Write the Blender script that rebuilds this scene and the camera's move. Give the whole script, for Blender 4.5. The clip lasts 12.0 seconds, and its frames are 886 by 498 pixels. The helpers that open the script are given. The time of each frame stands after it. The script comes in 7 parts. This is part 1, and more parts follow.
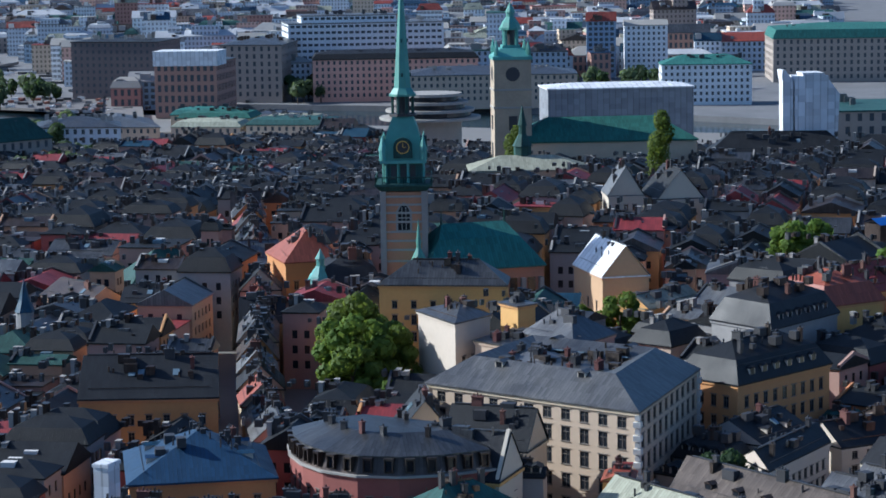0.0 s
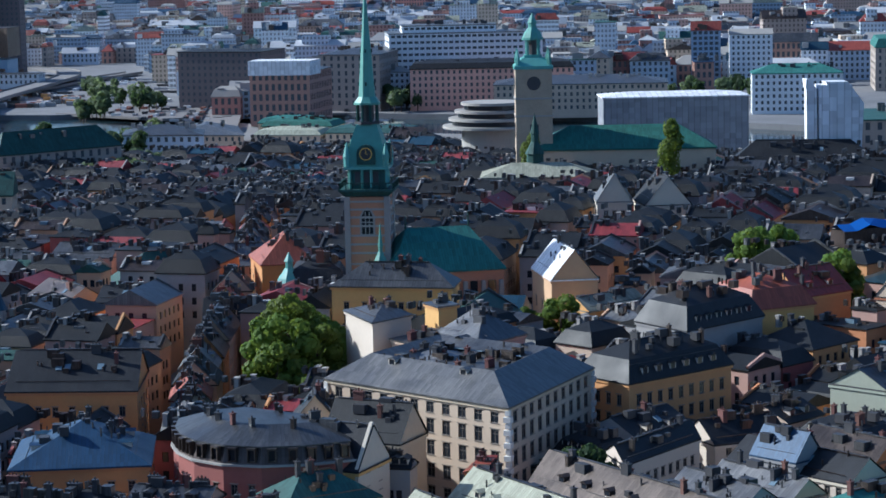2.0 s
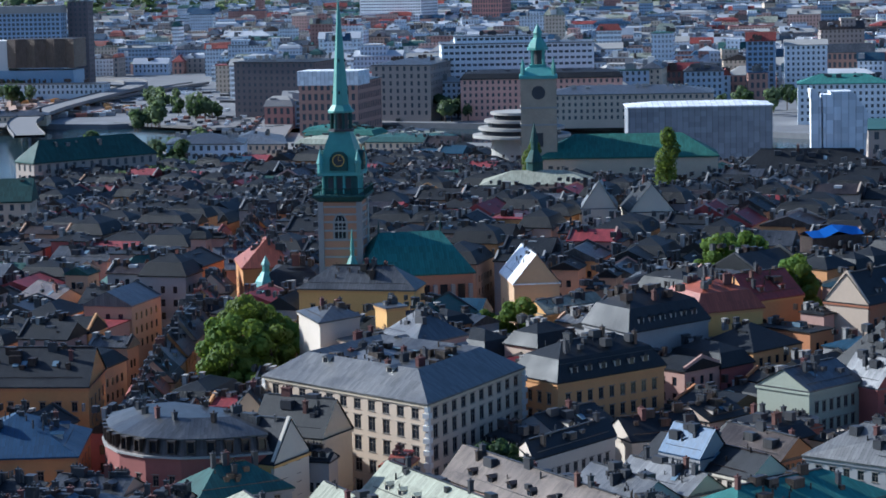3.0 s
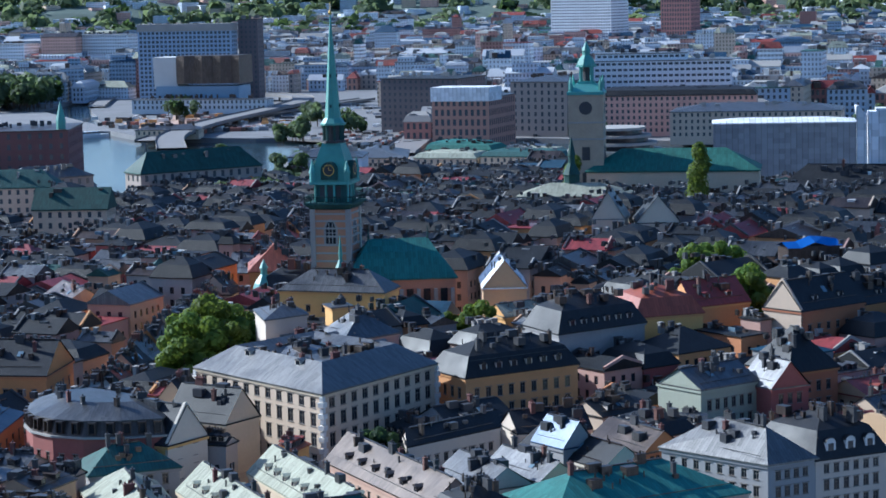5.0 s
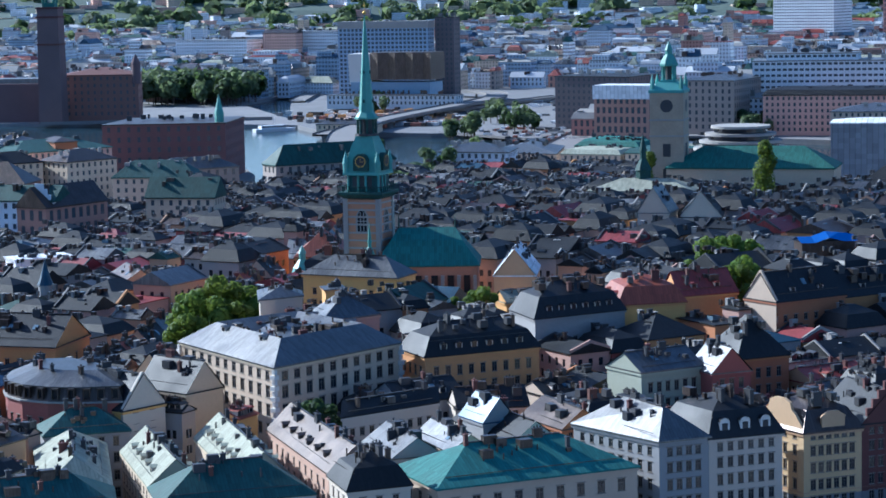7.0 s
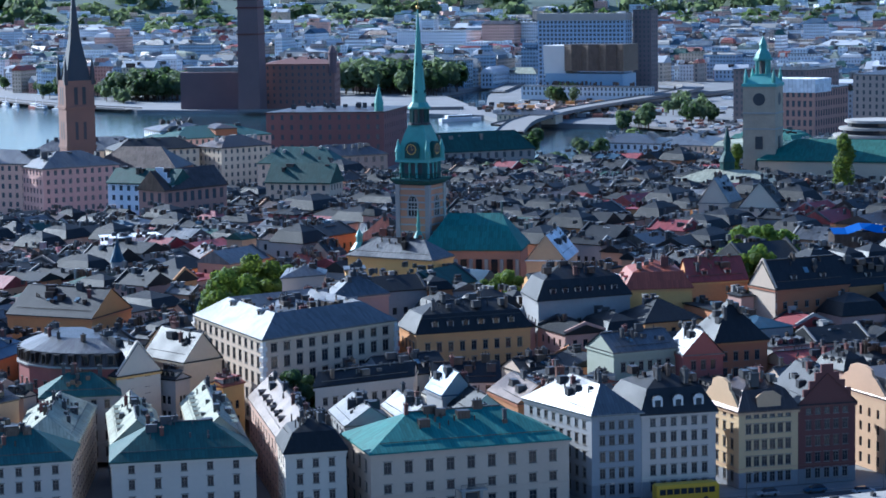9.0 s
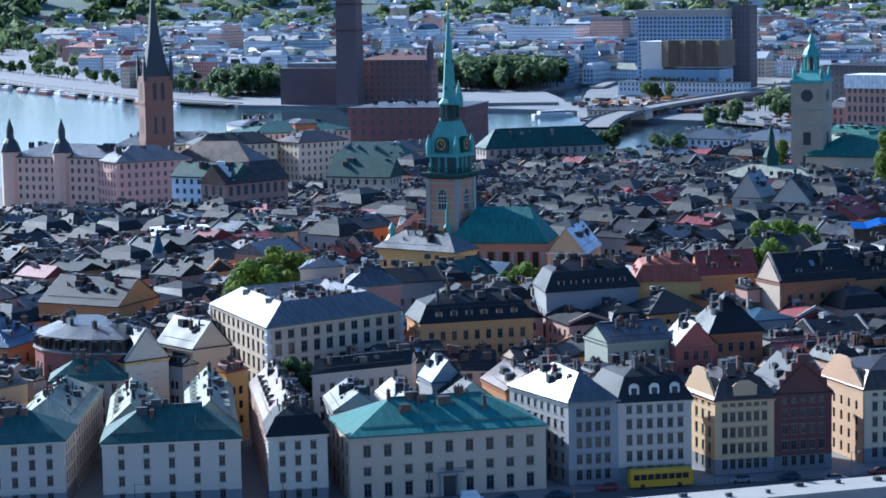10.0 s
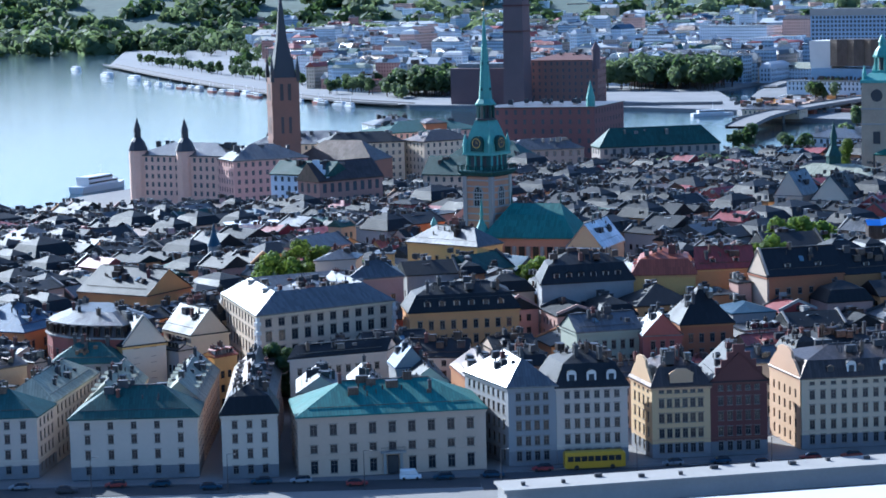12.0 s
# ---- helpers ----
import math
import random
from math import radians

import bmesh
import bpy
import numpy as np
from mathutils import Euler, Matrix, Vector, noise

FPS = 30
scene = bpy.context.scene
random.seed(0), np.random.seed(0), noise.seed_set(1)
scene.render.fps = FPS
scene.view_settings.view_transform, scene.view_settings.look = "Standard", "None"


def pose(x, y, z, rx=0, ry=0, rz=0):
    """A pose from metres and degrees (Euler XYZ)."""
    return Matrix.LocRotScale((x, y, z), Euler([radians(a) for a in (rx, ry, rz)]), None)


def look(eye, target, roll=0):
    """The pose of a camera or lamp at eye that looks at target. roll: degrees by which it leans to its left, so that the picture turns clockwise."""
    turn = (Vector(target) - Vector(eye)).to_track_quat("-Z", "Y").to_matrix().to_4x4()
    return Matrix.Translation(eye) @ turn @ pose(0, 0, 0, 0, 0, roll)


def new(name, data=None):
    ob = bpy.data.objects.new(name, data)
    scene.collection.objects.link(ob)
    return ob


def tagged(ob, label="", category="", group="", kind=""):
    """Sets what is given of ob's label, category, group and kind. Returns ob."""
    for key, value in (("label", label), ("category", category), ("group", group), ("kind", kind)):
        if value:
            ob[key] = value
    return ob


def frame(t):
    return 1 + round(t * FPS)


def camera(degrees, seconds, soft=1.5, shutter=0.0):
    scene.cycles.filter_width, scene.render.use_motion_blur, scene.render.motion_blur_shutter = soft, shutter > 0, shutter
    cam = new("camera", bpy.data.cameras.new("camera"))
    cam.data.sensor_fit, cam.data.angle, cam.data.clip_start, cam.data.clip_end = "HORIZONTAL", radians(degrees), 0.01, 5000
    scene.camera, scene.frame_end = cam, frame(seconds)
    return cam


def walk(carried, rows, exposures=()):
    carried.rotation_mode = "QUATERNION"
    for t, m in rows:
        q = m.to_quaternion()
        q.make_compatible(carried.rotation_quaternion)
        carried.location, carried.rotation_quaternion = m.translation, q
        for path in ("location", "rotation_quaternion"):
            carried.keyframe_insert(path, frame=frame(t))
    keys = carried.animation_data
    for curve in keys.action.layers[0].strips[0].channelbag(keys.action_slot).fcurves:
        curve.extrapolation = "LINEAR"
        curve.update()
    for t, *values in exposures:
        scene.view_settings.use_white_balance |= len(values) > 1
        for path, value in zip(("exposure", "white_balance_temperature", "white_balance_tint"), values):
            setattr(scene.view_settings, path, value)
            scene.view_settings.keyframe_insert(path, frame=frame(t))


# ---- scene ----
import itertools

cam = camera(21.556, 12.0, 1.7)
# seconds, eye x, y, z, heading (left of +y), pitch, roll
PATH = [
    (0, -290.54, -422.60, 101.97, -35.451, -7.813, -0.830),
    (0.5, -284.59, -429.23, 102.30, -35.035, -7.714, -0.975),
    (1, -277.10, -438.37, 102.34, -33.991, -7.589, -1.043),
    (1.5, -268.64, -450.09, 102.28, -32.490, -7.517, -1.094),
    (2, -259.47, -463.36, 102.22, -31.045, -7.517, -1.123),
    (2.5, -250.01, -476.90, 102.12, -29.803, -7.396, -1.202),
    (3, -240.46, -490.39, 101.88, -28.562, -7.197, -1.218),
    (5, -198.68, -543.68, 101.45, -22.708, -6.642, -1.293),
    (5.5, -186.84, -556.08, 101.57, -21.099, -6.537, -1.311),
    (6, -174.90, -568.12, 101.69, -19.424, -6.544, -1.276),
    (6.5, -162.97, -580.08, 101.48, -17.772, -6.566, -1.178),
    (7, -150.77, -591.78, 101.33, -16.110, -6.568, -1.101),
    (9, -99.98, -631.70, 101.78, -9.523, -6.681, -0.886),
    (9.5, -86.79, -641.34, 101.98, -7.870, -6.708, -0.947),
    (10, -73.41, -650.64, 102.29, -6.215, -6.741, -1.010),
    (10.5, -59.56, -659.48, 102.55, -4.672, -6.754, -1.078),
    (11, -45.28, -667.71, 102.85, -3.267, -6.724, -1.167),
    (11.5, -30.97, -675.07, 103.03, -1.766, -6.676, -1.290),
    (12, -15.90, -681.92, 103.00, -0.199, -6.637, -1.432),
]


def aim(x, y, z, heading, pitch, roll):
    h, p = radians(heading), radians(pitch)
    ahead = Vector((-math.sin(h) * math.cos(p), math.cos(h) * math.cos(p), math.sin(p)))
    return look((x, y, z), Vector((x, y, z)) + ahead * 100, roll)


walk(cam, [(r[0], aim(*r[1:])) for r in PATH], [(0, 0.36, 4880, 8), (5, 0.66, 4650, 8), (9, 0.86, 4500, 8), (12, 1.05, 4540, 8)])

# ---- daylight ----
SUN_TO = Vector((-0.57, 0.66, 0.49)).normalized()
world = bpy.data.worlds.new("sky")
scene.world = world
world.use_nodes = True
wn, wl = world.node_tree.nodes, world.node_tree.links
sky = wn.new("ShaderNodeTexSky")
sky.sky_type = "NISHITA"
sky.sun_disc = False
sky.sun_elevation = math.asin(SUN_TO.z)
sky.sun_rotation = math.atan2(SUN_TO.x, SUN_TO.y)
sky.air_density, sky.dust_density, sky.ozone_density = 1.0, 1.5, 2.5
wl.new(sky.outputs[0], wn["Background"].inputs[0])
wn["Background"].inputs[1].default_value = 0.08

sun_data = bpy.data.lights.new("sun", "SUN")
sun_data.energy, sun_data.angle, sun_data.color = 5.0, radians(0.6), (1.0, 0.86, 0.66)
sun = new("sun", sun_data)
sun.matrix_world = look(SUN_TO * 300, (0, 0, 0))

# ---- materials ----
def material(name, colour, rough=0.7, metal=0.0, vary=0.25, grain=0.6, bump=0.15, seam=0.0, blotch=6.0, spec=0.5):
    """A weathered surface: large stains, fine grain, a shift per object; seam: spacing of standing seams up the slope."""
    m = bpy.data.materials.new(name)
    m.use_nodes = True
    n, l = m.node_tree.nodes, m.node_tree.links
    b = n["Principled BSDF"]
    b.inputs["Metallic"].default_value = metal
    b.inputs["Specular IOR Level"].default_value = spec
    geo = n.new("ShaderNodeNewGeometry")
    info = n.new("ShaderNodeObjectInfo")
    big, fine = n.new("ShaderNodeTexNoise"), n.new("ShaderNodeTexNoise")
    big.inputs["Scale"].default_value, big.inputs["Detail"].default_value = 1.0 / blotch, 5.0
    fine.inputs["Scale"].default_value, fine.inputs["Detail"].default_value = 1.0 / grain, 3.0
    l.new(geo.outputs["Position"], big.inputs["Vector"])
    l.new(geo.outputs["Position"], fine.inputs["Vector"])

    def maths(op, a, c):
        node = n.new("ShaderNodeMath")
        node.operation = op
        for k, v in enumerate((a, c)):
            if isinstance(v, (int, float)):
                node.inputs[k].default_value = v
            else:
                l.new(v, node.inputs[k])
        return node.outputs[0]

    shift = maths("ADD", maths("MULTIPLY", big.outputs["Fac"], vary * 1.6), maths("MULTIPLY", fine.outputs["Fac"], vary * 0.9))
    shift = maths("ADD", shift, maths("MULTIPLY", info.outputs["Random"], vary))
    value = maths("ADD", maths("SUBTRACT", shift, vary * 1.75), 1.0)
    hsv = n.new("ShaderNodeHueSaturation")
    hsv.inputs["Color"].default_value = (*colour, 1)
    l.new(value, hsv.inputs["Value"])
    l.new(maths("ADD", maths("MULTIPLY", info.outputs["Random"], 0.03), 0.485), hsv.inputs["Hue"])
    out = hsv.outputs[0]
    height = fine.outputs["Fac"]
    if seam:
        uv = n.new("ShaderNodeUVMap")
        sep = n.new("ShaderNodeSeparateXYZ")
        l.new(uv.outputs[0], sep.inputs[0])
        saw = maths("FRACT", maths("DIVIDE", sep.outputs[0], seam), 0)
        rib = maths("LESS_THAN", saw, 0.14)
        sheet = n.new("ShaderNodeTexWhiteNoise")
        sheet.noise_dimensions = "2D"
        cell = n.new("ShaderNodeCombineXYZ")
        l.new(maths("FLOOR", maths("DIVIDE", sep.outputs[0], seam), 0), cell.inputs[0])
        l.new(maths("FLOOR", maths("DIVIDE", sep.outputs[1], 2.2), 0), cell.inputs[1])
        l.new(cell.outputs[0], sheet.inputs["Vector"])
        height = maths("ADD", maths("MULTIPLY", rib, 2.0), maths("MULTIPLY", fine.outputs["Fac"], 0.5))
        mix = n.new("ShaderNodeHueSaturation")
        l.new(out, mix.inputs["Color"])
        l.new(maths("SUBTRACT", maths("ADD", maths("MULTIPLY", sheet.outputs[0], 0.35), 0.85), maths("MULTIPLY", rib, 0.3)), mix.inputs["Value"])
        out = mix.outputs[0]
    l.new(out, b.inputs["Base Color"])
    l.new(maths("ADD", maths("MULTIPLY", big.outputs["Fac"], 0.3), rough - 0.15), b.inputs["Roughness"])
    if bump:
        bp = n.new("ShaderNodeBump")
        bp.inputs["Strength"].default_value, bp.inputs["Distance"].default_value = bump, 0.12
        l.new(height, bp.inputs["Height"])
        l.new(bp.outputs[0], b.inputs["Normal"])
    return m


def windowed(name, wall, glass=(0.05, 0.06, 0.08), wide=3.0, high=3.4, fill=0.42):
    """A far facade: rows of window openings in the wall colour, by metres along and up the wall."""
    m = bpy.data.materials.new(name)
    m.use_nodes = True
    n, l = m.node_tree.nodes, m.node_tree.links
    b = n["Principled BSDF"]
    uv, sep, info = n.new("ShaderNodeUVMap"), n.new("ShaderNodeSeparateXYZ"), n.new("ShaderNodeObjectInfo")
    l.new(uv.outputs[0], sep.inputs[0])

    def maths(op, a, c=0.0):
        node = n.new("ShaderNodeMath")
        node.operation = op
        for k, v in enumerate((a, c)):
            if isinstance(v, (int, float)):
                node.inputs[k].default_value = v
            else:
                l.new(v, node.inputs[k])
        return node.outputs[0]

    fx = maths("FRACT", maths("DIVIDE", sep.outputs[0], wide))
    fy = maths("FRACT", maths("DIVIDE", sep.outputs[1], high))
    inside = maths("MULTIPLY", maths("LESS_THAN", maths("ABSOLUTE", maths("SUBTRACT", fx, 0.5)), fill / 2),
                   maths("LESS_THAN", maths("ABSOLUTE", maths("SUBTRACT", fy, 0.5)), 0.26))
    hsv = n.new("ShaderNodeHueSaturation")
    hsv.inputs["Color"].default_value = (*wall, 1)
    noise_tex, geo = n.new("ShaderNodeTexNoise"), n.new("ShaderNodeNewGeometry")
    noise_tex.inputs["Scale"].default_value = 0.12
    l.new(geo.outputs["Position"], noise_tex.inputs["Vector"])
    l.new(maths("ADD", maths("MULTIPLY", noise_tex.outputs["Fac"], 0.5), maths("ADD", maths("MULTIPLY", info.outputs["Random"], 0.4), 0.55)), hsv.inputs["Value"])
    mix = n.new("ShaderNodeMix")
    mix.data_type = "RGBA"
    l.new(inside, mix.inputs[0])
    l.new(hsv.outputs[0], mix.inputs[6])
    mix.inputs[7].default_value = (*glass, 1)
    l.new(mix.outputs[2], b.inputs["Base Color"])
    l.new(maths("SUBTRACT", 0.8, maths("MULTIPLY", inside, 0.6)), b.inputs["Roughness"])
    return m


def glassy(name, colour, rough=0.08, metal=0.0):
    m = bpy.data.materials.new(name)
    m.use_nodes = True
    b = m.node_tree.nodes["Principled BSDF"]
    b.inputs["Base Color"].default_value = (*colour, 1)
    b.inputs["Roughness"].default_value = rough
    b.inputs["Metallic"].default_value = metal
    return m


BLACK = material("black_sheet_roof", (0.0145, 0.016, 0.019), 0.55, 0.0, 0.55, 0.5, 0.35, 0.62, 6.0, 0.3)
SLATE = material("grey_sheet_roof", (0.14, 0.14, 0.142), 0.43, 0.85, 0.45, 0.5, 0.35, 0.62, 6.0, 0.35)
PALE = material("pale_sheet_roof", (0.21, 0.212, 0.215), 0.46, 0.75, 0.35, 0.5, 0.35, 0.62, 6.0, 0.35)
ZINC = material("zinc_sheet_roof", (0.165, 0.162, 0.158), 0.44, 0.9, 0.3, 0.5, 0.35, 0.62, 6.0, 0.35)
BROWN = material("brown_sheet_roof", (0.10, 0.08, 0.07), 0.42, 0.8, 0.4, 0.5, 0.35, 0.62, 6.0, 0.35)
REDROOF = material("red_sheet_roof", (0.24, 0.045, 0.032), 0.55, 0.0, 0.3, 0.5, 0.3, 0.62)
BLUEROOF = material("blue_grey_roof", (0.02, 0.056, 0.105), 0.45, 0.2, 0.3, 0.5, 0.35, 0.62)
COPPER = material("green_copper_roof", (0.046, 0.15, 0.127), 0.7, 0.0, 0.3, 0.5, 0.3, 0.62, 6.0, 0.25)
DARKCOPPER = material("dark_copper_roof", (0.034, 0.085, 0.076), 0.65, 0.0, 0.4, 0.5, 0.3, 0.62, 6.0, 0.25)
PALECOPPER = material("pale_copper_roof", (0.34, 0.345, 0.265), 0.75, 0.0, 0.35, 0.5, 0.3, 0.62, 6.0, 0.15)
SPIRE = material("spire_copper", (0.13, 0.34, 0.29), 0.5, 0.0, 0.3, 1.2, 0.3)
TILE = material("orange_tile_roof", (0.36, 0.13, 0.075), 0.75, 0.0, 0.3, 0.35, 0.5, 0.3)
WHITEWALL = material("white_plaster", (0.59, 0.515, 0.42), 0.85, 0, 0.12, 0.7, 0.08)
CREAM = material("cream_plaster", (0.57, 0.46, 0.33), 0.85, 0, 0.14, 0.7, 0.08)
YELLOW = material("yellow_plaster", (0.64, 0.37, 0.13), 0.85, 0, 0.16, 0.7, 0.08)
SAND = material("sand_plaster", (0.54, 0.36, 0.21), 0.85, 0, 0.14, 0.7, 0.08)
OCHRE = material("ochre_plaster", (0.54, 0.27, 0.10), 0.85, 0, 0.2, 0.7, 0.08)
ORANGE = material("orange_plaster", (0.36, 0.155, 0.07), 0.85, 0, 0.2, 0.7, 0.08)
PINK = material("pink_plaster", (0.50, 0.33, 0.25), 0.85, 0, 0.18, 0.7, 0.08)
REDWALL = material("red_plaster", (0.30, 0.11, 0.085), 0.85, 0, 0.2, 0.7, 0.08)
GREYWALL = material("grey_plaster", (0.33, 0.32, 0.31), 0.85, 0, 0.2, 0.7, 0.08)
BLUEWALL = material("blue_grey_plaster", (0.30, 0.295, 0.295), 0.85, 0, 0.12, 0.7, 0.08)
GREENWALL = material("pale_green_plaster", (0.36, 0.385, 0.30), 0.85, 0, 0.15, 0.7, 0.08)
BRICK = material("red_brick", (0.20, 0.105, 0.085), 0.85, 0, 0.25, 0.4, 0.25)
TOWERBRICK = material("tower_brick", (0.50, 0.25, 0.15), 0.85, 0, 0.25, 0.4, 0.25)
DARKBRICK = material("dark_brick", (0.13, 0.055, 0.045), 0.85, 0, 0.25, 0.4, 0.25)
TOWERSTONE = material("tower_stone", (0.40, 0.32, 0.24), 0.85, 0, 0.3, 0.6, 0.2, 0, 4.0)
SHOPFRONT = material("dark_ground_floor_stone", (0.19, 0.19, 0.20), 0.8, 0, 0.3, 0.6, 0.15)
STONE = material("grey_stone", (0.36, 0.34, 0.31), 0.85, 0, 0.2, 0.5, 0.2)
TRIM = material("white_trim", (0.68, 0.66, 0.62), 0.7, 0, 0.1, 0.5, 0.05)
FRAME = material("painted_window_frame", (0.20, 0.175, 0.15), 0.7, 0, 0.25, 0.5, 0.05)
PIPE = material("dark_chimney_metal", (0.045, 0.045, 0.05), 0.5, 0, 0.3, 0.4, 0.1)
SHEETING = material("white_scaffold_sheeting", (0.74, 0.75, 0.77), 0.6, 0, 0.12, 2.0, 0.3, 2.4)
GREYSHEET = material("grey_scaffold_sheeting", (0.27, 0.28, 0.31), 0.6, 0, 0.15, 2.0, 0.3, 2.4)
PAVING = material("stone_paving", (0.20, 0.19, 0.18), 0.85, 0, 0.25, 0.6, 0.2)
ASPHALT = material("asphalt", (0.055, 0.056, 0.06), 0.85, 0, 0.3, 0.5, 0.2)
EARTH = material("ground_cover", (0.10, 0.115, 0.075), 0.9, 0, 0.4, 3.0, 0.2, 0, 60)
QUAY = material("granite_quay", (0.20, 0.19, 0.185), 0.85, 0, 0.2, 0.8, 0.2)
PANE = glassy("window_glass", (0.022, 0.026, 0.034), 0.12)
# Lighter than near glass: haze over distant windows is put into the colour.
FARPANE = glassy("hazed_window_glass", (0.08, 0.095, 0.11), 0.2)
SKYPANE = glassy("roof_glass", (0.16, 0.22, 0.27), 0.12)
GOLD = glassy("gilt", (0.75, 0.50, 0.14), 0.35, 1.0)
BUSYELLOW = material("yellow_bus_paint", (0.45, 0.29, 0.012), 0.35, 0, 0.08)
CARPAINT = material("car_paint", (0.30, 0.31, 0.33), 0.3, 0.2, 0.5)
WHITEPAINT = material("white_paint", (0.75, 0.75, 0.75), 0.4, 0, 0.06)
RUBBER = material("tyre_rubber", (0.02, 0.02, 0.02), 0.8)
TARP = material("blue_tarpaulin", (0.03, 0.16, 0.50), 0.5, 0, 0.2)


def leafy(name, colour, glow):
    """Leaves let part of the light through."""
    m = material(name, colour, 0.65, 0, 0.55, 1.2, 0.0, 0, 3.0, 0.25)
    n, l = m.node_tree.nodes, m.node_tree.links
    b, out = n["Principled BSDF"], n["Material Output"]
    t, mix = n.new("ShaderNodeBsdfTranslucent"), n.new("ShaderNodeMixShader")
    t.inputs["Color"].default_value = (*glow, 1)
    mix.inputs[0].default_value = 0.45
    l.new(b.outputs[0], mix.inputs[1])
    l.new(t.outputs[0], mix.inputs[2])
    l.new(mix.outputs[0], out.inputs["Surface"])
    return m


LEAF = leafy("leaves", (0.12, 0.18, 0.03), (0.20, 0.26, 0.035))
LEAFDARK = leafy("dark_leaves", (0.045, 0.08, 0.035), (0.09, 0.14, 0.04))
# Far foliage, its colour lightened in place of haze.
FARLEAF = leafy("hazed_leaves", (0.115, 0.165, 0.085), (0.22, 0.28, 0.12))
# Hill woods painted lighter than leaves, as if seen through haze.
HILL = material("hazed_woods", (0.09, 0.125, 0.10), 0.9, 0, 0.6, 14.0, 0.3, 0, 120.0)
BARK = material("bark", (0.09, 0.065, 0.045), 0.9, 0, 0.3, 0.3, 0.4)
# Far wall tones are lightened for haze; pale, grey, white, blue also cooled.
HAZED_FAR_TONES = {"pale": (0.76, 0.79, 0.82), "pink": (0.66, 0.42, 0.33), "grey": (0.54, 0.60, 0.67), "ochre": (0.64, 0.51, 0.37), "dark": (0.14, 0.12, 0.125),
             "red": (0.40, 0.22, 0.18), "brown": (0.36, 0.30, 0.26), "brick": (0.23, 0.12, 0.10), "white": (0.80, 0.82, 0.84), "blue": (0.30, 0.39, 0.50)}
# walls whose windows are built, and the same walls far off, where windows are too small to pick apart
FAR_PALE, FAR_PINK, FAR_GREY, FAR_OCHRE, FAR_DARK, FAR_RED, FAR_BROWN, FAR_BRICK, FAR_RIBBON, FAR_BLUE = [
    material("far_%s_wall" % k, HAZED_FAR_TONES[k], 0.85, 0, 0.22, 1.2, 0.1, 0, 14.0) for k in ("pale", "pink", "grey", "ochre", "dark", "red", "brown", "brick", "white", "blue")]
DISTANT = {m: windowed("distant_%s_facade" % k, HAZED_FAR_TONES[k], tuple(c * 0.38 + 0.02 for c in HAZED_FAR_TONES[k]), *size) for m, k, size in (
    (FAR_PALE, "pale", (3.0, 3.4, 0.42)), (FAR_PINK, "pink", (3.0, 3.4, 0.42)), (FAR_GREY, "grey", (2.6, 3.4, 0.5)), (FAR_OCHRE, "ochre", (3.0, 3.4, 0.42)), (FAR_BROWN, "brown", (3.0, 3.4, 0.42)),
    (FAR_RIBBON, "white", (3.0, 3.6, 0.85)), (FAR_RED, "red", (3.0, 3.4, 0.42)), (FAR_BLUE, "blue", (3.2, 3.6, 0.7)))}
# spacing along, storey height, window width and height
FAR_WINDOWS = {FAR_PALE: (3.2, 3.6, 1.4, 1.9), FAR_PINK: (3.4, 3.8, 1.4, 2.1), FAR_GREY: (3.6, 4.0, 1.6, 2.3), FAR_OCHRE: (3.4, 3.7, 1.3, 2.0), FAR_DARK: (4.0, 4.0, 1.5, 2.0),
               FAR_RED: (3.6, 5.6, 1.9, 3.6), FAR_BROWN: (4.2, 4.4, 1.6, 2.6), FAR_BRICK: (5.0, 5.2, 1.6, 2.6), FAR_RIBBON: (3.6, 3.7, 3.1, 1.5), FAR_BLUE: (3.6, 3.5, 2.3, 2.1)}
CITYGROUND = material("city_streets", (0.17, 0.17, 0.175), 0.9, 0, 0.5, 3.0, 0.2, 0, 25.0)
# Brick lightened and cooled: the haze in front of it is in its colour.
HALLBRICK = material("hazed_hall_brick", (0.17, 0.115, 0.115), 0.9, 0, 0.25, 0.6, 0.2, 0, 12.0)


def water_material():
    m = bpy.data.materials.new("water")
    m.use_nodes = True
    n, l = m.node_tree.nodes, m.node_tree.links
    b = n["Principled BSDF"]
    b.inputs["Base Color"].default_value = (0.03, 0.055, 0.07, 1)
    b.inputs["Roughness"].default_value = 0.1
    b.inputs["IOR"].default_value = 1.33
    geo, tex, bp = n.new("ShaderNodeNewGeometry"), n.new("ShaderNodeTexNoise"), n.new("ShaderNodeBump")
    tex.inputs["Scale"].default_value, tex.inputs["Detail"].default_value = 0.35, 4
    bp.inputs["Strength"].default_value, bp.inputs["Distance"].default_value = 0.3, 0.3
    l.new(geo.outputs["Position"], tex.inputs["Vector"])
    l.new(tex.outputs["Fac"], bp.inputs["Height"])
    l.new(bp.outputs[0], b.inputs["Normal"])
    return m


WATER = water_material()


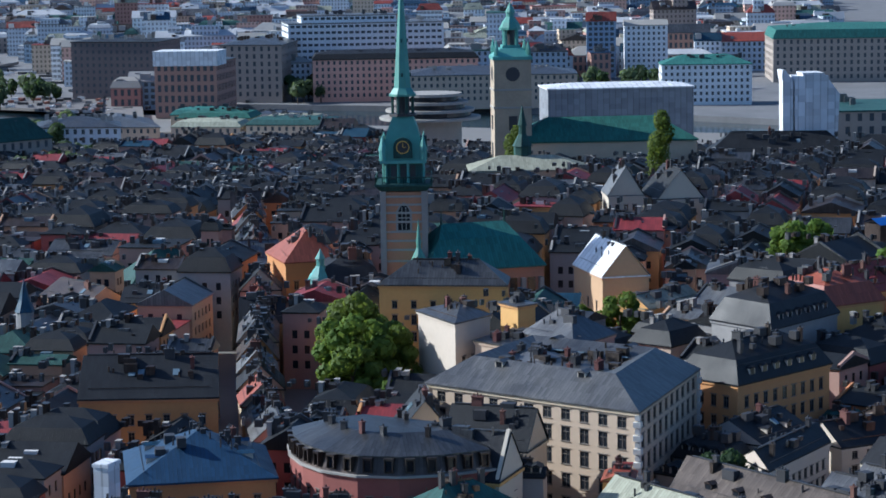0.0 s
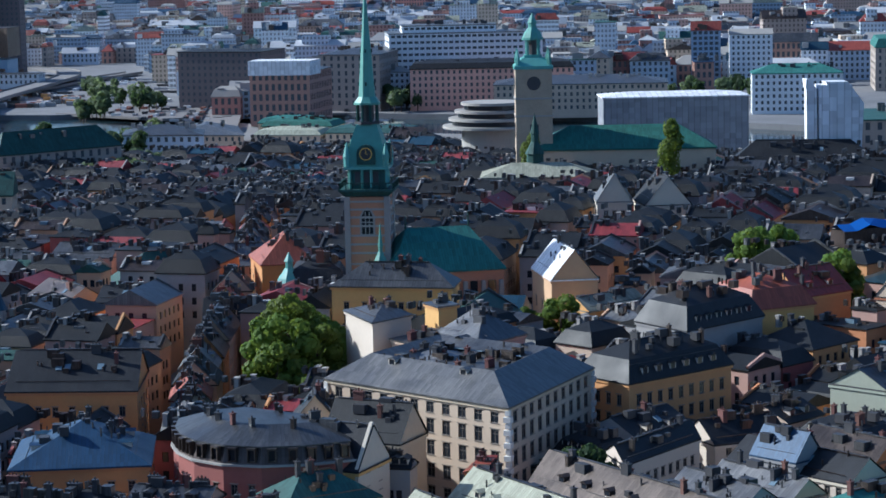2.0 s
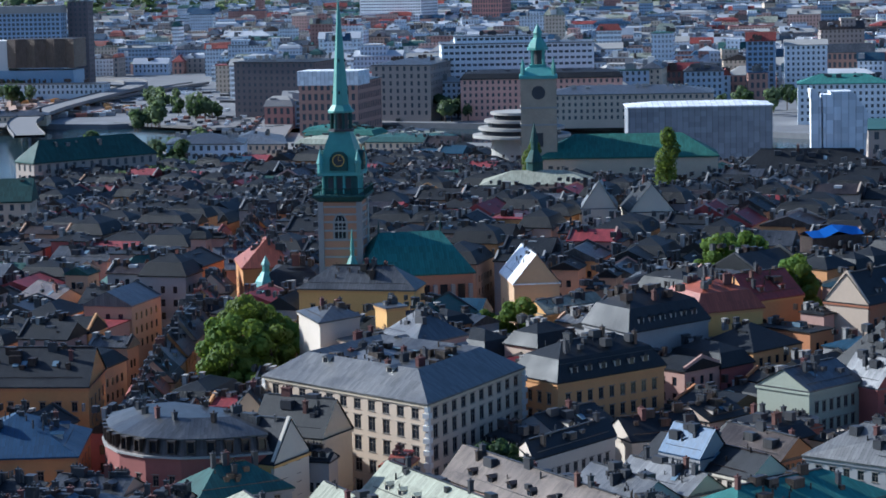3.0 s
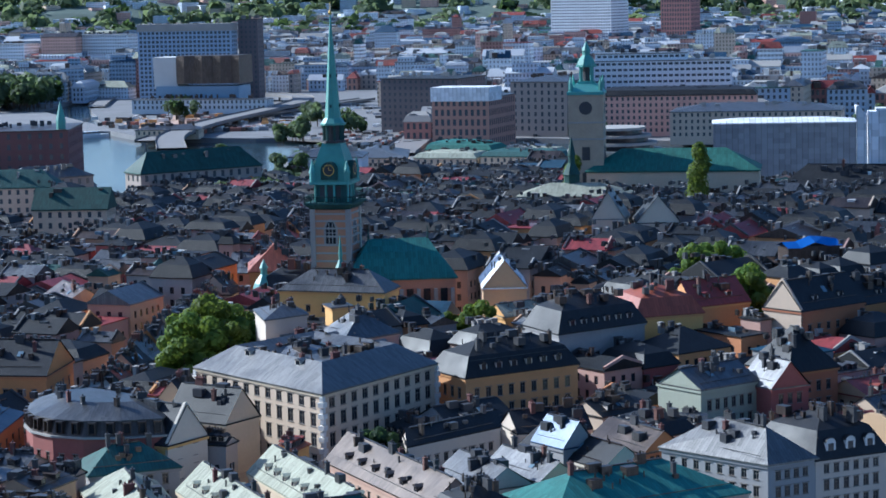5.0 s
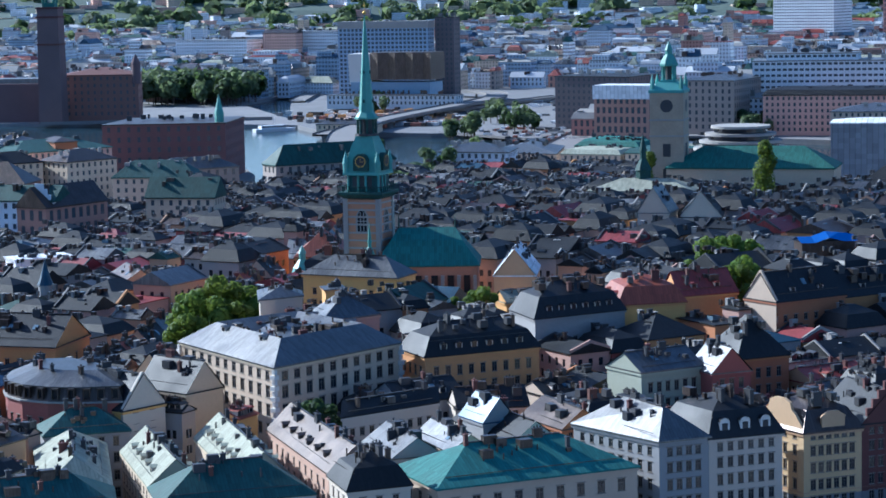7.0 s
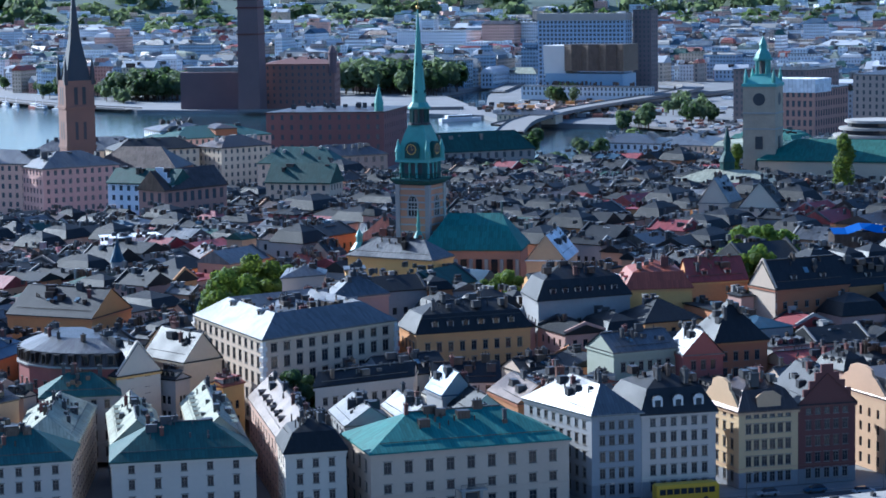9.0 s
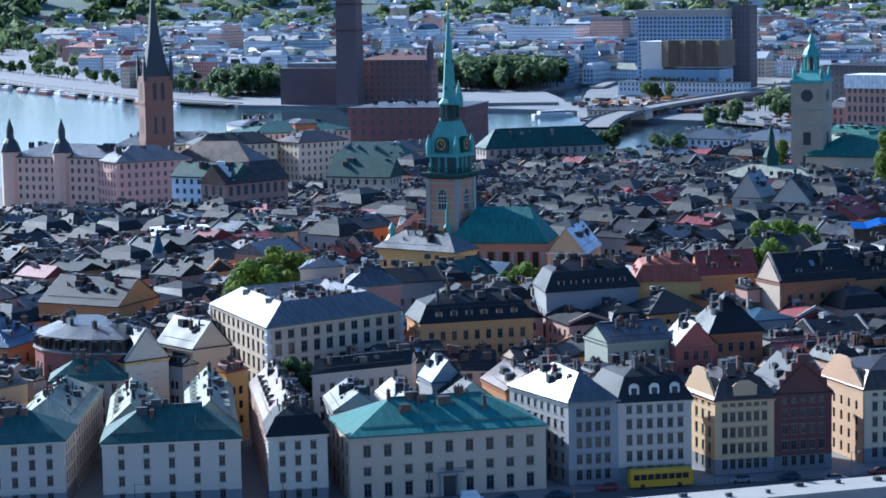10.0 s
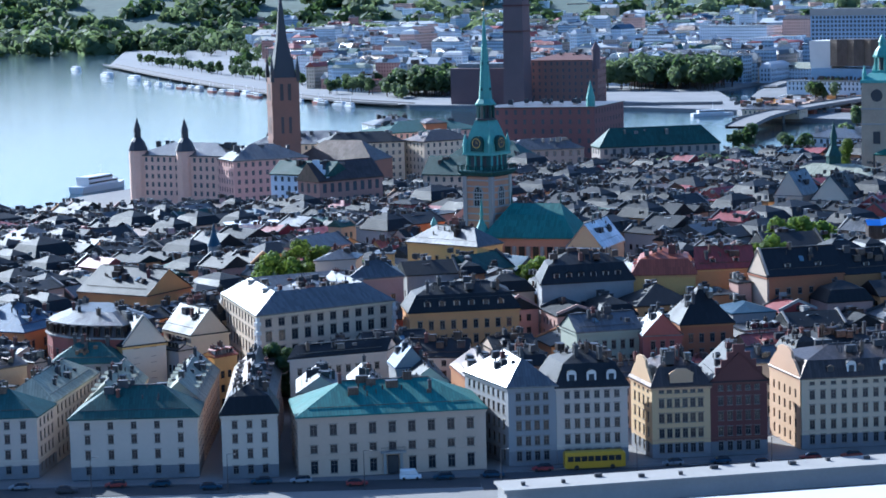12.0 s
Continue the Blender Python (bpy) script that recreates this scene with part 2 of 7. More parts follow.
# ---- building kit ----
class Shape:
    """Vertices and faces of one mesh, with map coordinates in metres along and up each face."""

    def __init__(self):
        self.v, self.f = [], []

    def face(self, *pts):
        k = len(self.v)
        self.v.extend(tuple(p) for p in pts)
        self.f.append(tuple(range(k, k + len(pts))))

    def prism(self, poly, z0, z1, top=True, bottom=False):
        n = len(poly)
        for i in range(n):
            a, c = poly[i], poly[(i + 1) % n]
            self.face((a[0], a[1], z0), (c[0], c[1], z0), (c[0], c[1], z1), (a[0], a[1], z1))
        if top:
            self.face(*[(p[0], p[1], z1) for p in poly])
        if bottom:
            self.face(*[(p[0], p[1], z0) for p in reversed(poly)])

    def frustum(self, lower, upper, z0, z1, top=True):
        n = len(lower)
        for i in range(n):
            j = (i + 1) % n
            a, c, d, e = lower[i], lower[j], upper[j], upper[i]
            self.face((a[0], a[1], z0), (c[0], c[1], z0), (d[0], d[1], z1), (e[0], e[1], z1))
        if top:
            self.face(*[(p[0], p[1], z1) for p in upper])

    def box(self, cx, cy, cz, sx, sy, sz, turn=0.0, bottom=True):
        c, s = math.cos(turn), math.sin(turn)
        poly = [(cx + x * c - y * s, cy + x * s + y * c) for x, y in ((-sx / 2, -sy / 2), (sx / 2, -sy / 2), (sx / 2, sy / 2), (-sx / 2, sy / 2))]
        self.prism(poly, cz - sz / 2, cz + sz / 2, True, bottom)

    def move(self, by):
        self.v = [(x - by.x, y - by.y, z - by.z) for x, y, z in self.v]
        return self

    def mesh(self, name, mat):
        me = bpy.data.meshes.new(name)
        me.from_pydata(self.v, [], self.f)
        uv = me.uv_layers.new(name="UVMap")
        data = np.zeros(2 * len(me.loops))
        k = 0
        for f in self.f:
            p = [Vector(self.v[i]) for i in f]
            nrm = Vector((0, 0, 0))
            for i in range(len(p)):
                a, c = p[i], p[(i + 1) % len(p)]
                nrm += Vector(((a.y - c.y) * (a.z + c.z), (a.z - c.z) * (a.x + c.x), (a.x - c.x) * (a.y + c.y)))
            if nrm.length < 1e-9:
                nrm = Vector((0, 0, 1))
            nrm.normalize()
            u = Vector((-nrm.y, nrm.x, 0))
            u = u.normalized() if u.length > 0.02 else Vector((1, 0, 0))
            w = nrm.cross(u)
            for q in p:
                data[k], data[k + 1] = q.dot(u), q.dot(w)
                k += 2
        uv.data.foreach_set("uv", data)
        me.materials.append(mat)
        return me


def part(name, shape, mat, parent, label=""):
    ob = new(name, shape.mesh(name, mat) if isinstance(shape, Shape) else shape)
    ob.parent = parent
    if label:
        ob["label"] = label
    return ob


def thing(name, x, y, z, label, category, group="", kind=""):
    ob = new(name)
    ob.location = (x, y, z)
    ob.empty_display_size = 1
    tagged(ob, label, category, group, kind)
    return ob


def rect(cx, cy, sx, sy, turn):
    c, s = math.cos(turn), math.sin(turn)
    return [(cx + x * c - y * s, cy + x * s + y * c) for x, y in ((-sx / 2, -sy / 2), (sx / 2, -sy / 2), (sx / 2, sy / 2), (-sx / 2, sy / 2))]


def ring(cx, cy, r, n, turn=0.0):
    return [(cx + r * math.cos(turn + 2 * math.pi * i / n), cy + r * math.sin(turn + 2 * math.pi * i / n)) for i in range(n)]


def lerp(a, c, t):
    return (a[0] + (c[0] - a[0]) * t, a[1] + (c[1] - a[1]) * t)


def grow(poly, d):
    """The outline moved outwards by d (counter-clockwise outlines)."""
    out, n = [], len(poly)
    for i in range(n):
        p, q, r = poly[i - 1], poly[i], poly[(i + 1) % n]
        a, c = Vector((q[0] - p[0], q[1] - p[1])).normalized(), Vector((r[0] - q[0], r[1] - q[1])).normalized()
        na, nc = Vector((a.y, -a.x)), Vector((c.y, -c.x))
        k = d / max(0.3, 1 + na.dot(nc))
        out.append((q[0] + (na.x + nc.x) * k, q[1] + (na.y + nc.y) * k))
    return out


def roof_shape(poly, ze, zr, kind, over=0.45, thick=0.28, kerb=0.0):
    """A roof on four corners, first edge in front. Returns the shape, the ridge's ends and its height."""
    s = Shape()
    o = grow(poly, over)
    l01 = math.dist(o[0], o[1]) + math.dist(o[2], o[3])
    l12 = math.dist(o[1], o[2]) + math.dist(o[3], o[0])
    q = o if l01 >= l12 else [o[1], o[2], o[3], o[0]]
    long, short = max(l01, l12) / 2, min(l01, l12) / 2
    if over:
        s.prism(o, ze - thick, ze, False, True)
    if kind in ("mansard", "mansard_flat"):
        inset = min(short * 0.17, 2.4)
        up = grow(o, -inset)
        zk = ze + (zr - ze) * 0.62
        s.frustum(o, up, ze, zk, False)
        q = up if l01 >= l12 else [up[1], up[2], up[3], up[0]]
        ze, long, short, kind = zk, long - 2 * inset, short - 2 * inset, "hip"
    left, right = lerp(q[3], q[0], 0.5), lerp(q[1], q[2], 0.5)
    if kind == "ring":
        top, well = grow(o, -6.6), grow(o, -11.5)
        s.frustum(o, top, ze, zr, False)
        s.frustum(top, well, zr, zr - 2.2, True)
        return s, left, right, zr
    if kind == "hip":
        k = min(0.47, short * 0.5 / long)
        left, right = lerp(left, right, k), lerp(right, left, k)
    z = lambda p, h: (p[0], p[1], h)
    if kind == "flat":
        s.face(*[z(p, ze) for p in o])
        return s, left, right, ze
    s.face(z(q[0], ze), z(q[1], ze), z(right, zr), z(left, zr))
    s.face(z(q[2], ze), z(q[3], ze), z(left, zr), z(right, zr))
    s.face(z(q[1], ze), z(q[2], ze), z(right, zr))
    s.face(z(q[3], ze), z(q[0], ze), z(left, zr))
    return s, left, right, zr


WINDOWS = {}


def window_meshes(w, h, arch=False):
    """Frame with a cross bar, and its pane; they face -y, with the sill's middle at the origin."""
    key = (round(w, 2), round(h, 2), arch)
    if key not in WINDOWS:
        f = Shape()
        b = 0.075
        f.box(-w / 2 + b / 2, 0, h / 2, b, 0.1, h)
        f.box(w / 2 - b / 2, 0, h / 2, b, 0.1, h)
        f.box(0, 0, h - b / 2, w - 2 * b, 0.1, b)
        f.box(0, 0, b / 2, w - 2 * b, 0.1, b)
        f.box(0, 0, h / 2, 0.05, 0.06, h - 2 * b)
        f.box(0, -0.005, h * 0.66, w - 2 * b, 0.06, 0.05)
        f.box(0, -0.12, -0.05, w + 0.2, 0.28, 0.1)
        f.box(0, -0.16, h + 0.14, w + 0.34, 0.2, 0.13)
        p = Shape()
        p.face((-w / 2, 0.03, 0), (w / 2, 0.03, 0), (w / 2, 0.03, h), (-w / 2, 0.03, h))
        WINDOWS[key] = (f.mesh("window_frame", FRAME), p.mesh("pane", PANE))
    return WINDOWS[key]


def facade(wall, owner, a, c, z0, z1, rows, cols, w=1.15, singles=True, panes=None, edge=1.2, low=None):
    """One wall from a to c, with openings cut through and windows set in them. rows: (sill, height) pairs above z0."""
    d = Vector((c[0] - a[0], c[1] - a[1]))
    length = d.length
    d.normalize()
    nrm = Vector((d.y, -d.x))
    deep = 0.22
    at = lambda u, z, k=0.0: (a[0] + d.x * u - nrm.x * k, a[1] + d.y * u - nrm.y * k, z)
    if not rows or cols < 1:
        wall.face(at(0, z0), at(length, z0), at(length, z1), at(0, z1))
        return
    step = (length - 2 * edge) / cols
    mids = [edge + step * (i + 0.5) for i in range(cols)]
    w = min(w, step * 0.7)
    z = z0
    turn = math.atan2(d.y, d.x)
    upper = wall
    for row, (sill, h) in enumerate(rows):
        wall = low if low and row == 0 else upper
        b, t = z0 + sill, z0 + sill + h
        wall.face(at(0, z), at(length, z), at(length, b), at(0, b))
        u = 0.0
        for m in mids:
            l, r = m - w / 2, m + w / 2
            wall.face(at(u, b), at(l, b), at(l, t), at(u, t))
            wall.face(at(l, b), at(l, b, deep), at(l, t, deep), at(l, t))
            wall.face(at(r, b, deep), at(r, b), at(r, t), at(r, t, deep))
            wall.face(at(l, t, deep), at(r, t, deep), at(r, t), at(l, t))
            wall.face(at(l, b), at(r, b), at(r, b, deep), at(l, b, deep))
            u = r
            if singles:
                fm, pm = window_meshes(w, h)
                win = part("window", fm, None, owner)
                win.matrix_local = Matrix.Translation(Vector(at(m, b, 0.13)) - owner.location) @ Matrix.Rotation(turn, 4, "Z")
                part("pane", pm, None, win)
            else:
                panes.face(at(l, b, 0.16), at(r, b, 0.16), at(r, t, 0.16), at(l, t, 0.16))
        wall.face(at(u, b), at(length, b), at(length, t), at(u, t))
        z = t
    upper.face(at(0, z), at(length, z), at(length, z1), at(0, z1))


def chimney_mesh(sx, sy, h, mat, key):
    name = "chimney"
    s = Shape()
    s.box(0, 0, h / 2 - 0.6, sx, sy, h + 1.2, 0, False)
    s.box(0, 0, h + 0.06, sx + 0.22, sy + 0.22, 0.16)
    n = max(1, int(sx / 0.55))
    for i in range(n):
        s.prism(ring(-sx / 2 + (i + 0.5) * sx / n, 0, 0.15, 6), h + 0.14, h + 0.5 + 0.2 * (i % 2))
    return s.mesh(name, mat)


CHIMNEYS = [chimney_mesh(*p, m, 0) for m in (PIPE, PIPE, BROWN, DARKBRICK) for p in ((0.9, 0.7, 1.3), (1.8, 0.8, 1.4), (0.7, 0.7, 1.8))]


def dormer_mesh(w, h, deep, roof, wall):
    s, r, p = Shape(), Shape(), Shape()
    s.box(0, deep / 2, h / 2, w, deep, h, 0, False)
    r.face((-w / 2 - 0.2, -0.25, h), (0, -0.25, h + w * 0.28), (0, deep + 0.3, h + w * 0.28), (-w / 2 - 0.2, deep + 0.3, h))
    r.face((0, -0.25, h + w * 0.28), (w / 2 + 0.2, -0.25, h), (w / 2 + 0.2, deep + 0.3, h), (0, deep + 0.3, h + w * 0.28))
    r.face((-w / 2 - 0.2, -0.25, h), (w / 2 + 0.2, -0.25, h), (0, -0.25, h + w * 0.28))
    p.face((-w * 0.33, -0.03, h * 0.2), (w * 0.33, -0.03, h * 0.2), (w * 0.33, -0.03, h * 0.9), (-w * 0.33, -0.03, h * 0.9))
    p.face((-w * 0.33 - 0.08, -0.015, h * 0.2 - 0.08), (w * 0.33 + 0.08, -0.015, h * 0.2 - 0.08), (w * 0.33 + 0.08, -0.015, h * 0.9 + 0.08), (-w * 0.33 - 0.08, -0.015, h * 0.9 + 0.08))
    me = r.mesh("roof", roof)
    return s.mesh("dormer", wall), me, p.mesh("pane", PANE)


DORMERS = {m.name: dormer_mesh(1.5, 1.5, 2.2, m, m if m in (SLATE, BROWN) else WHITEWALL)
           for m in (BLACK, SLATE, ZINC, PALE, BROWN, REDROOF, BLUEROOF, COPPER, DARKCOPPER, PALECOPPER, TILE)}

hatch = Shape()
hatch.box(0, 0, 0.1, 1.15, 1.6, 0.22)
HATCH = hatch.mesh("roof_window", SKYPANE)

TAKEN = []


def inside(p, poly):
    n = len(poly)
    s = [(poly[(i + 1) % n][0] - poly[i][0]) * (p[1] - poly[i][1]) - (poly[(i + 1) % n][1] - poly[i][1]) * (p[0] - poly[i][0]) for i in range(n)]
    return all(k > 0 for k in s) or all(k < 0 for k in s)


rng = random.Random(7)


def dress_roof(owner, poly, ze, zr, kind, roof, chimneys, dormers, hatches, r=rng):
    """Chimneys along the ridge and down the slopes, dormers over the eaves, roof windows between."""
    o = poly
    l01 = math.dist(o[0], o[1]) + math.dist(o[2], o[3])
    l12 = math.dist(o[1], o[2]) + math.dist(o[3], o[0])
    q = o if l01 >= l12 else [o[1], o[2], o[3], o[0]]
    short = min(l01, l12) / 2
    run = Vector((q[1][0] - q[0][0], q[1][1] - q[0][1])).normalized()
    turn = math.atan2(run.y, run.x)
    if kind == "ring":
        height = lambda v: ze + (zr - ze) * min(1.0, min(v, 1 - v) * short / 6.6) - 0.45 * max(0.0, min(4.9, min(v, 1 - v) * short - 6.6))
    else:
        height = lambda v: ze + (zr - ze) * (1 - abs(2 * v - 1)) if kind not in ("mansard", "flat") else (ze if kind == "flat" else ze + (zr - ze) * min(1.0, 0.62 * min(1, (1 - abs(2 * v - 1)) / 0.34) + 0.38 * (1 - abs(2 * v - 1))))
    for i in range(chimneys):
        u, v = r.uniform(0.12, 0.88), r.choice((0.5, 0.5, 0.33, 0.67, 0.25)) + r.uniform(-0.05, 0.05)
        if kind == "hip":
            u = 0.5 + (u - 0.5) * 0.75
        p = lerp(lerp(q[0], q[1], u), lerp(q[3], q[2], u), v)
        ob = part("chimney", r.choice(CHIMNEYS), None, owner)
        ob.matrix_local = Matrix.Translation(Vector((p[0], p[1], height(v))) - owner.location) @ Matrix.Rotation(turn + r.choice((0, math.pi / 2)), 4, "Z")
    fit = Shape()
    if kind not in ("flat", "ring"):
        a, c = lerp(q[3], q[0], 0.5), lerp(q[1], q[2], 0.5)
        k = 0.02 if kind == "gable" else min(0.45, short * 0.5 / (max(l01, l12) / 2))
        a, c = lerp(a, c, k), lerp(c, a, k)
        fit.box((a[0] + c[0]) / 2, (a[1] + c[1]) / 2, zr + 0.06, math.dist(a, c), 0.35, 0.2, turn)
        for v in (0.1, 0.9):
            a, c = lerp(lerp(q[0], q[1], 0.06), lerp(q[3], q[2], 0.06), v), lerp(lerp(q[0], q[1], 0.94), lerp(q[3], q[2], 0.94), v)
            fit.box((a[0] + c[0]) / 2, (a[1] + c[1]) / 2, height(v) + 0.28, math.dist(a, c), 0.05, 0.12, turn)
    for i in range(6 + int(short)):
        u, v = r.uniform(0.15, 0.85), r.uniform(0.2, 0.8)
        if kind == "hip":
            u = 0.5 + (u - 0.5) * 0.7
        p = lerp(lerp(q[0], q[1], u), lerp(q[3], q[2], u), v)
        z = height(v)
        pick = r.random()
        if pick < 0.5:
            fit.prism(ring(p[0], p[1], r.uniform(0.1, 0.2), 6), z - 0.3, z + r.uniform(0.6, 1.3))
        elif pick < 0.8:
            fit.box(p[0], p[1], z + 0.25, r.uniform(0.5, 1.2), r.uniform(0.5, 0.9), 0.9, turn)
        else:
            fit.box(p[0], p[1], z + 0.4, r.uniform(1.4, 2.6), r.uniform(1.0, 1.8), 1.5, turn)
    ob = part("roof_clutter", fit.move(owner.location), r.choice((PIPE, PIPE, SLATE, BROWN)), owner)
    ob["kind"] = "stuff"
    dm = DORMERS.get(roof.name, DORMERS[BLACK.name])
    for side in (0, 1):
        if (run.x if side else -run.x) > 0.55:
            continue
        for i in range(dormers):
            u = (i + 0.5) / dormers * 0.8 + 0.1
            v = 0.13 if kind != "mansard" else 0.3 / short
            v = v if side == 0 else 1 - v
            p = lerp(lerp(q[0], q[1], u), lerp(q[3], q[2], u), v)
            zb = height(v) - 0.45 if kind != "mansard" else ze + (zr - ze) * 0.12
            ob = part("dormer", dm[0], None, owner)
            ob.matrix_local = Matrix.Translation(Vector((p[0], p[1], zb)) - owner.location) @ Matrix.Rotation(turn + (0 if side == 0 else math.pi), 4, "Z")
            part("roof", dm[1], None, ob)
            part("pane", dm[2], None, ob)
    if kind not in ("flat", "mansard"):
        slope = math.atan2(zr - ze, short / 2)
        for i in range(hatches):
            u, side = r.uniform(0.2, 0.8), r.choice((0, 1))
            v = 0.28 if side == 0 else 0.72
            p = lerp(lerp(q[0], q[1], u), lerp(q[3], q[2], u), v)
            ob = part("roof_window", HATCH, None, owner)
            ob.matrix_local = Matrix.Translation(Vector((p[0], p[1], height(v))) - owner.location) @ Matrix.Rotation(turn + (0 if side == 0 else math.pi), 4, "Z") @ Matrix.Rotation(slope, 4, "X")


def house(poly, z0, ze, zr, kind, wall, roof, label, rows=(), cols=(0, 0, 0, 0), w=1.15, chimneys=2, dormers=0, hatches=1,
          singles=True, name="house", cornice=True, group="houses of the old town", low=None, keep=True):
    """A town house on four corners, counter-clockwise, the first edge in front. cols: windows along each edge."""
    cx, cy = sum(p[0] for p in poly) / 4, sum(p[1] for p in poly) / 4
    own = thing(name, cx, cy, z0, label, "house", group)
    if keep:
        TAKEN.append(poly)
    s, panes, lower = Shape(), Shape(), Shape()
    for i in range(4):
        facade(s, own, poly[i], poly[(i + 1) % 4], z0, ze, rows if cols[i] else (), cols[i], w, singles, panes, 1.2, lower if low else None)
    rs, left, right, top = roof_shape(poly, ze, zr, kind)
    if kind == "gable":
        l01 = math.dist(poly[0], poly[1]) + math.dist(poly[2], poly[3])
        l12 = math.dist(poly[1], poly[2]) + math.dist(poly[3], poly[0])
        q = poly if l01 >= l12 else [poly[1], poly[2], poly[3], poly[0]]
        for a, c in ((q[1], q[2]), (q[3], q[0])):
            m = lerp(a, c, 0.5)
            s.face((a[0], a[1], ze), (c[0], c[1], ze), (m[0], m[1], zr - 0.1))
        rs, left, right, top = roof_shape(poly, ze, zr, kind, 0.3)
        rs.f = rs.f[:-2]
        rs.v = rs.v[: max(max(f) for f in rs.f) + 1]
    for sh, nm, mt in ((s, "wall", wall), (lower, "ground_floor_wall", low), (rs, "roof", roof), (panes, "window_panes", PANE)):
        if sh.f:
            sh.v = [tuple(Vector(v) - own.location) for v in sh.v]
            ob = part(nm, sh, mt, own)
            if nm == "window_panes":
                ob["kind"] = "stuff"
    if cornice and singles:
        c = Shape()
        c.prism(grow(poly, 0.28), ze - 0.75, ze - 0.3, True, True)
        part("cornice", c.move(own.location), wall, own)
        if rows and len(rows) > 2:
            zc = z0 + rows[1][0] - 0.55
            c = Shape()
            c.prism(grow(poly, 0.10), zc, zc + 0.22, True, True)
            part("string_course", c.move(own.location), wall, own)
    dress_roof(own, poly, ze, zr, kind, roof, chimneys, dormers, hatches)
    return own


def joined(name, store, label, category):
    """One object of kind stuff from shapes kept by material."""
    verts, faces, index, uvs, mats = [], [], [], [], []
    for mat, sh in store.items():
        me = sh.mesh(name, mat)
        k = len(verts)
        verts += sh.v
        faces += [tuple(i + k for i in f) for f in sh.f]
        index += [len(mats)] * len(sh.f)
        data = np.zeros(2 * len(me.loops))
        me.uv_layers[0].data.foreach_get("uv", data)
        uvs.append(data)
        mats.append(mat)
        bpy.data.meshes.remove(me)
    me = bpy.data.meshes.new(name)
    me.from_pydata(verts, [], faces)
    uv = me.uv_layers.new(name="UVMap")
    uv.data.foreach_set("uv", np.concatenate(uvs))
    for m in mats:
        me.materials.append(m)
    me.polygons.foreach_set("material_index", index)
    return tagged(new(name, me), label, category, "", "stuff")


def into(store, mat):
    return store.setdefault(mat, Shape())


def chimney_into(s, x, y, z, sx, sy, h, turn):
    s.box(x, y, z + h / 2 - 0.6, sx, sy, h + 1.2, turn, False)
    s.box(x, y, z + h + 0.06, sx + 0.22, sy + 0.22, 0.16, turn)


dark_frame = Shape()
for bx in ((-0.6, 0, 0.9, 0.2, 0.9, 2.1), (0.6, 0, 0.9, 0.2, 0.9, 2.1), (0, 0, 1.9, 1.5, 1.0, 0.3), (0, 0, -0.08, 1.4, 0.5, 0.14)):
    dark_frame.box(*bx)
WINDOWS_DARK = (dark_frame.mesh("window_frame", BROWN),)


def side_gable(own, a, c, z0, z1, steps, wall, label):
    """A gable wall that stands above the eaves on the edge a to c; steps: (share of half the width, height) pairs from the foot up."""
    d = Vector((c[0] - a[0], c[1] - a[1]))
    half = d.length / 2
    d.normalize()
    m, nrm = Vector(a) + d * half, Vector((d.y, -d.x))
    outline = [(-half, z0), (half, z0)] + [(half * k, z) for k, z in steps] + [(-half * k, z) for k, z in reversed(steps)]
    s = Shape()
    ring_at = lambda o: [(m.x + d.x * u + nrm.x * o, m.y + d.y * u + nrm.y * o, z) for u, z in outline]
    f, b = ring_at(0.06), ring_at(-0.5)
    s.face(*f)
    s.face(*reversed(b))
    for i in range(len(f)):
        j = (i + 1) % len(f)
        s.face(f[j], f[i], b[i], b[j])
    part("gable", s.move(own.location), wall, own, label)


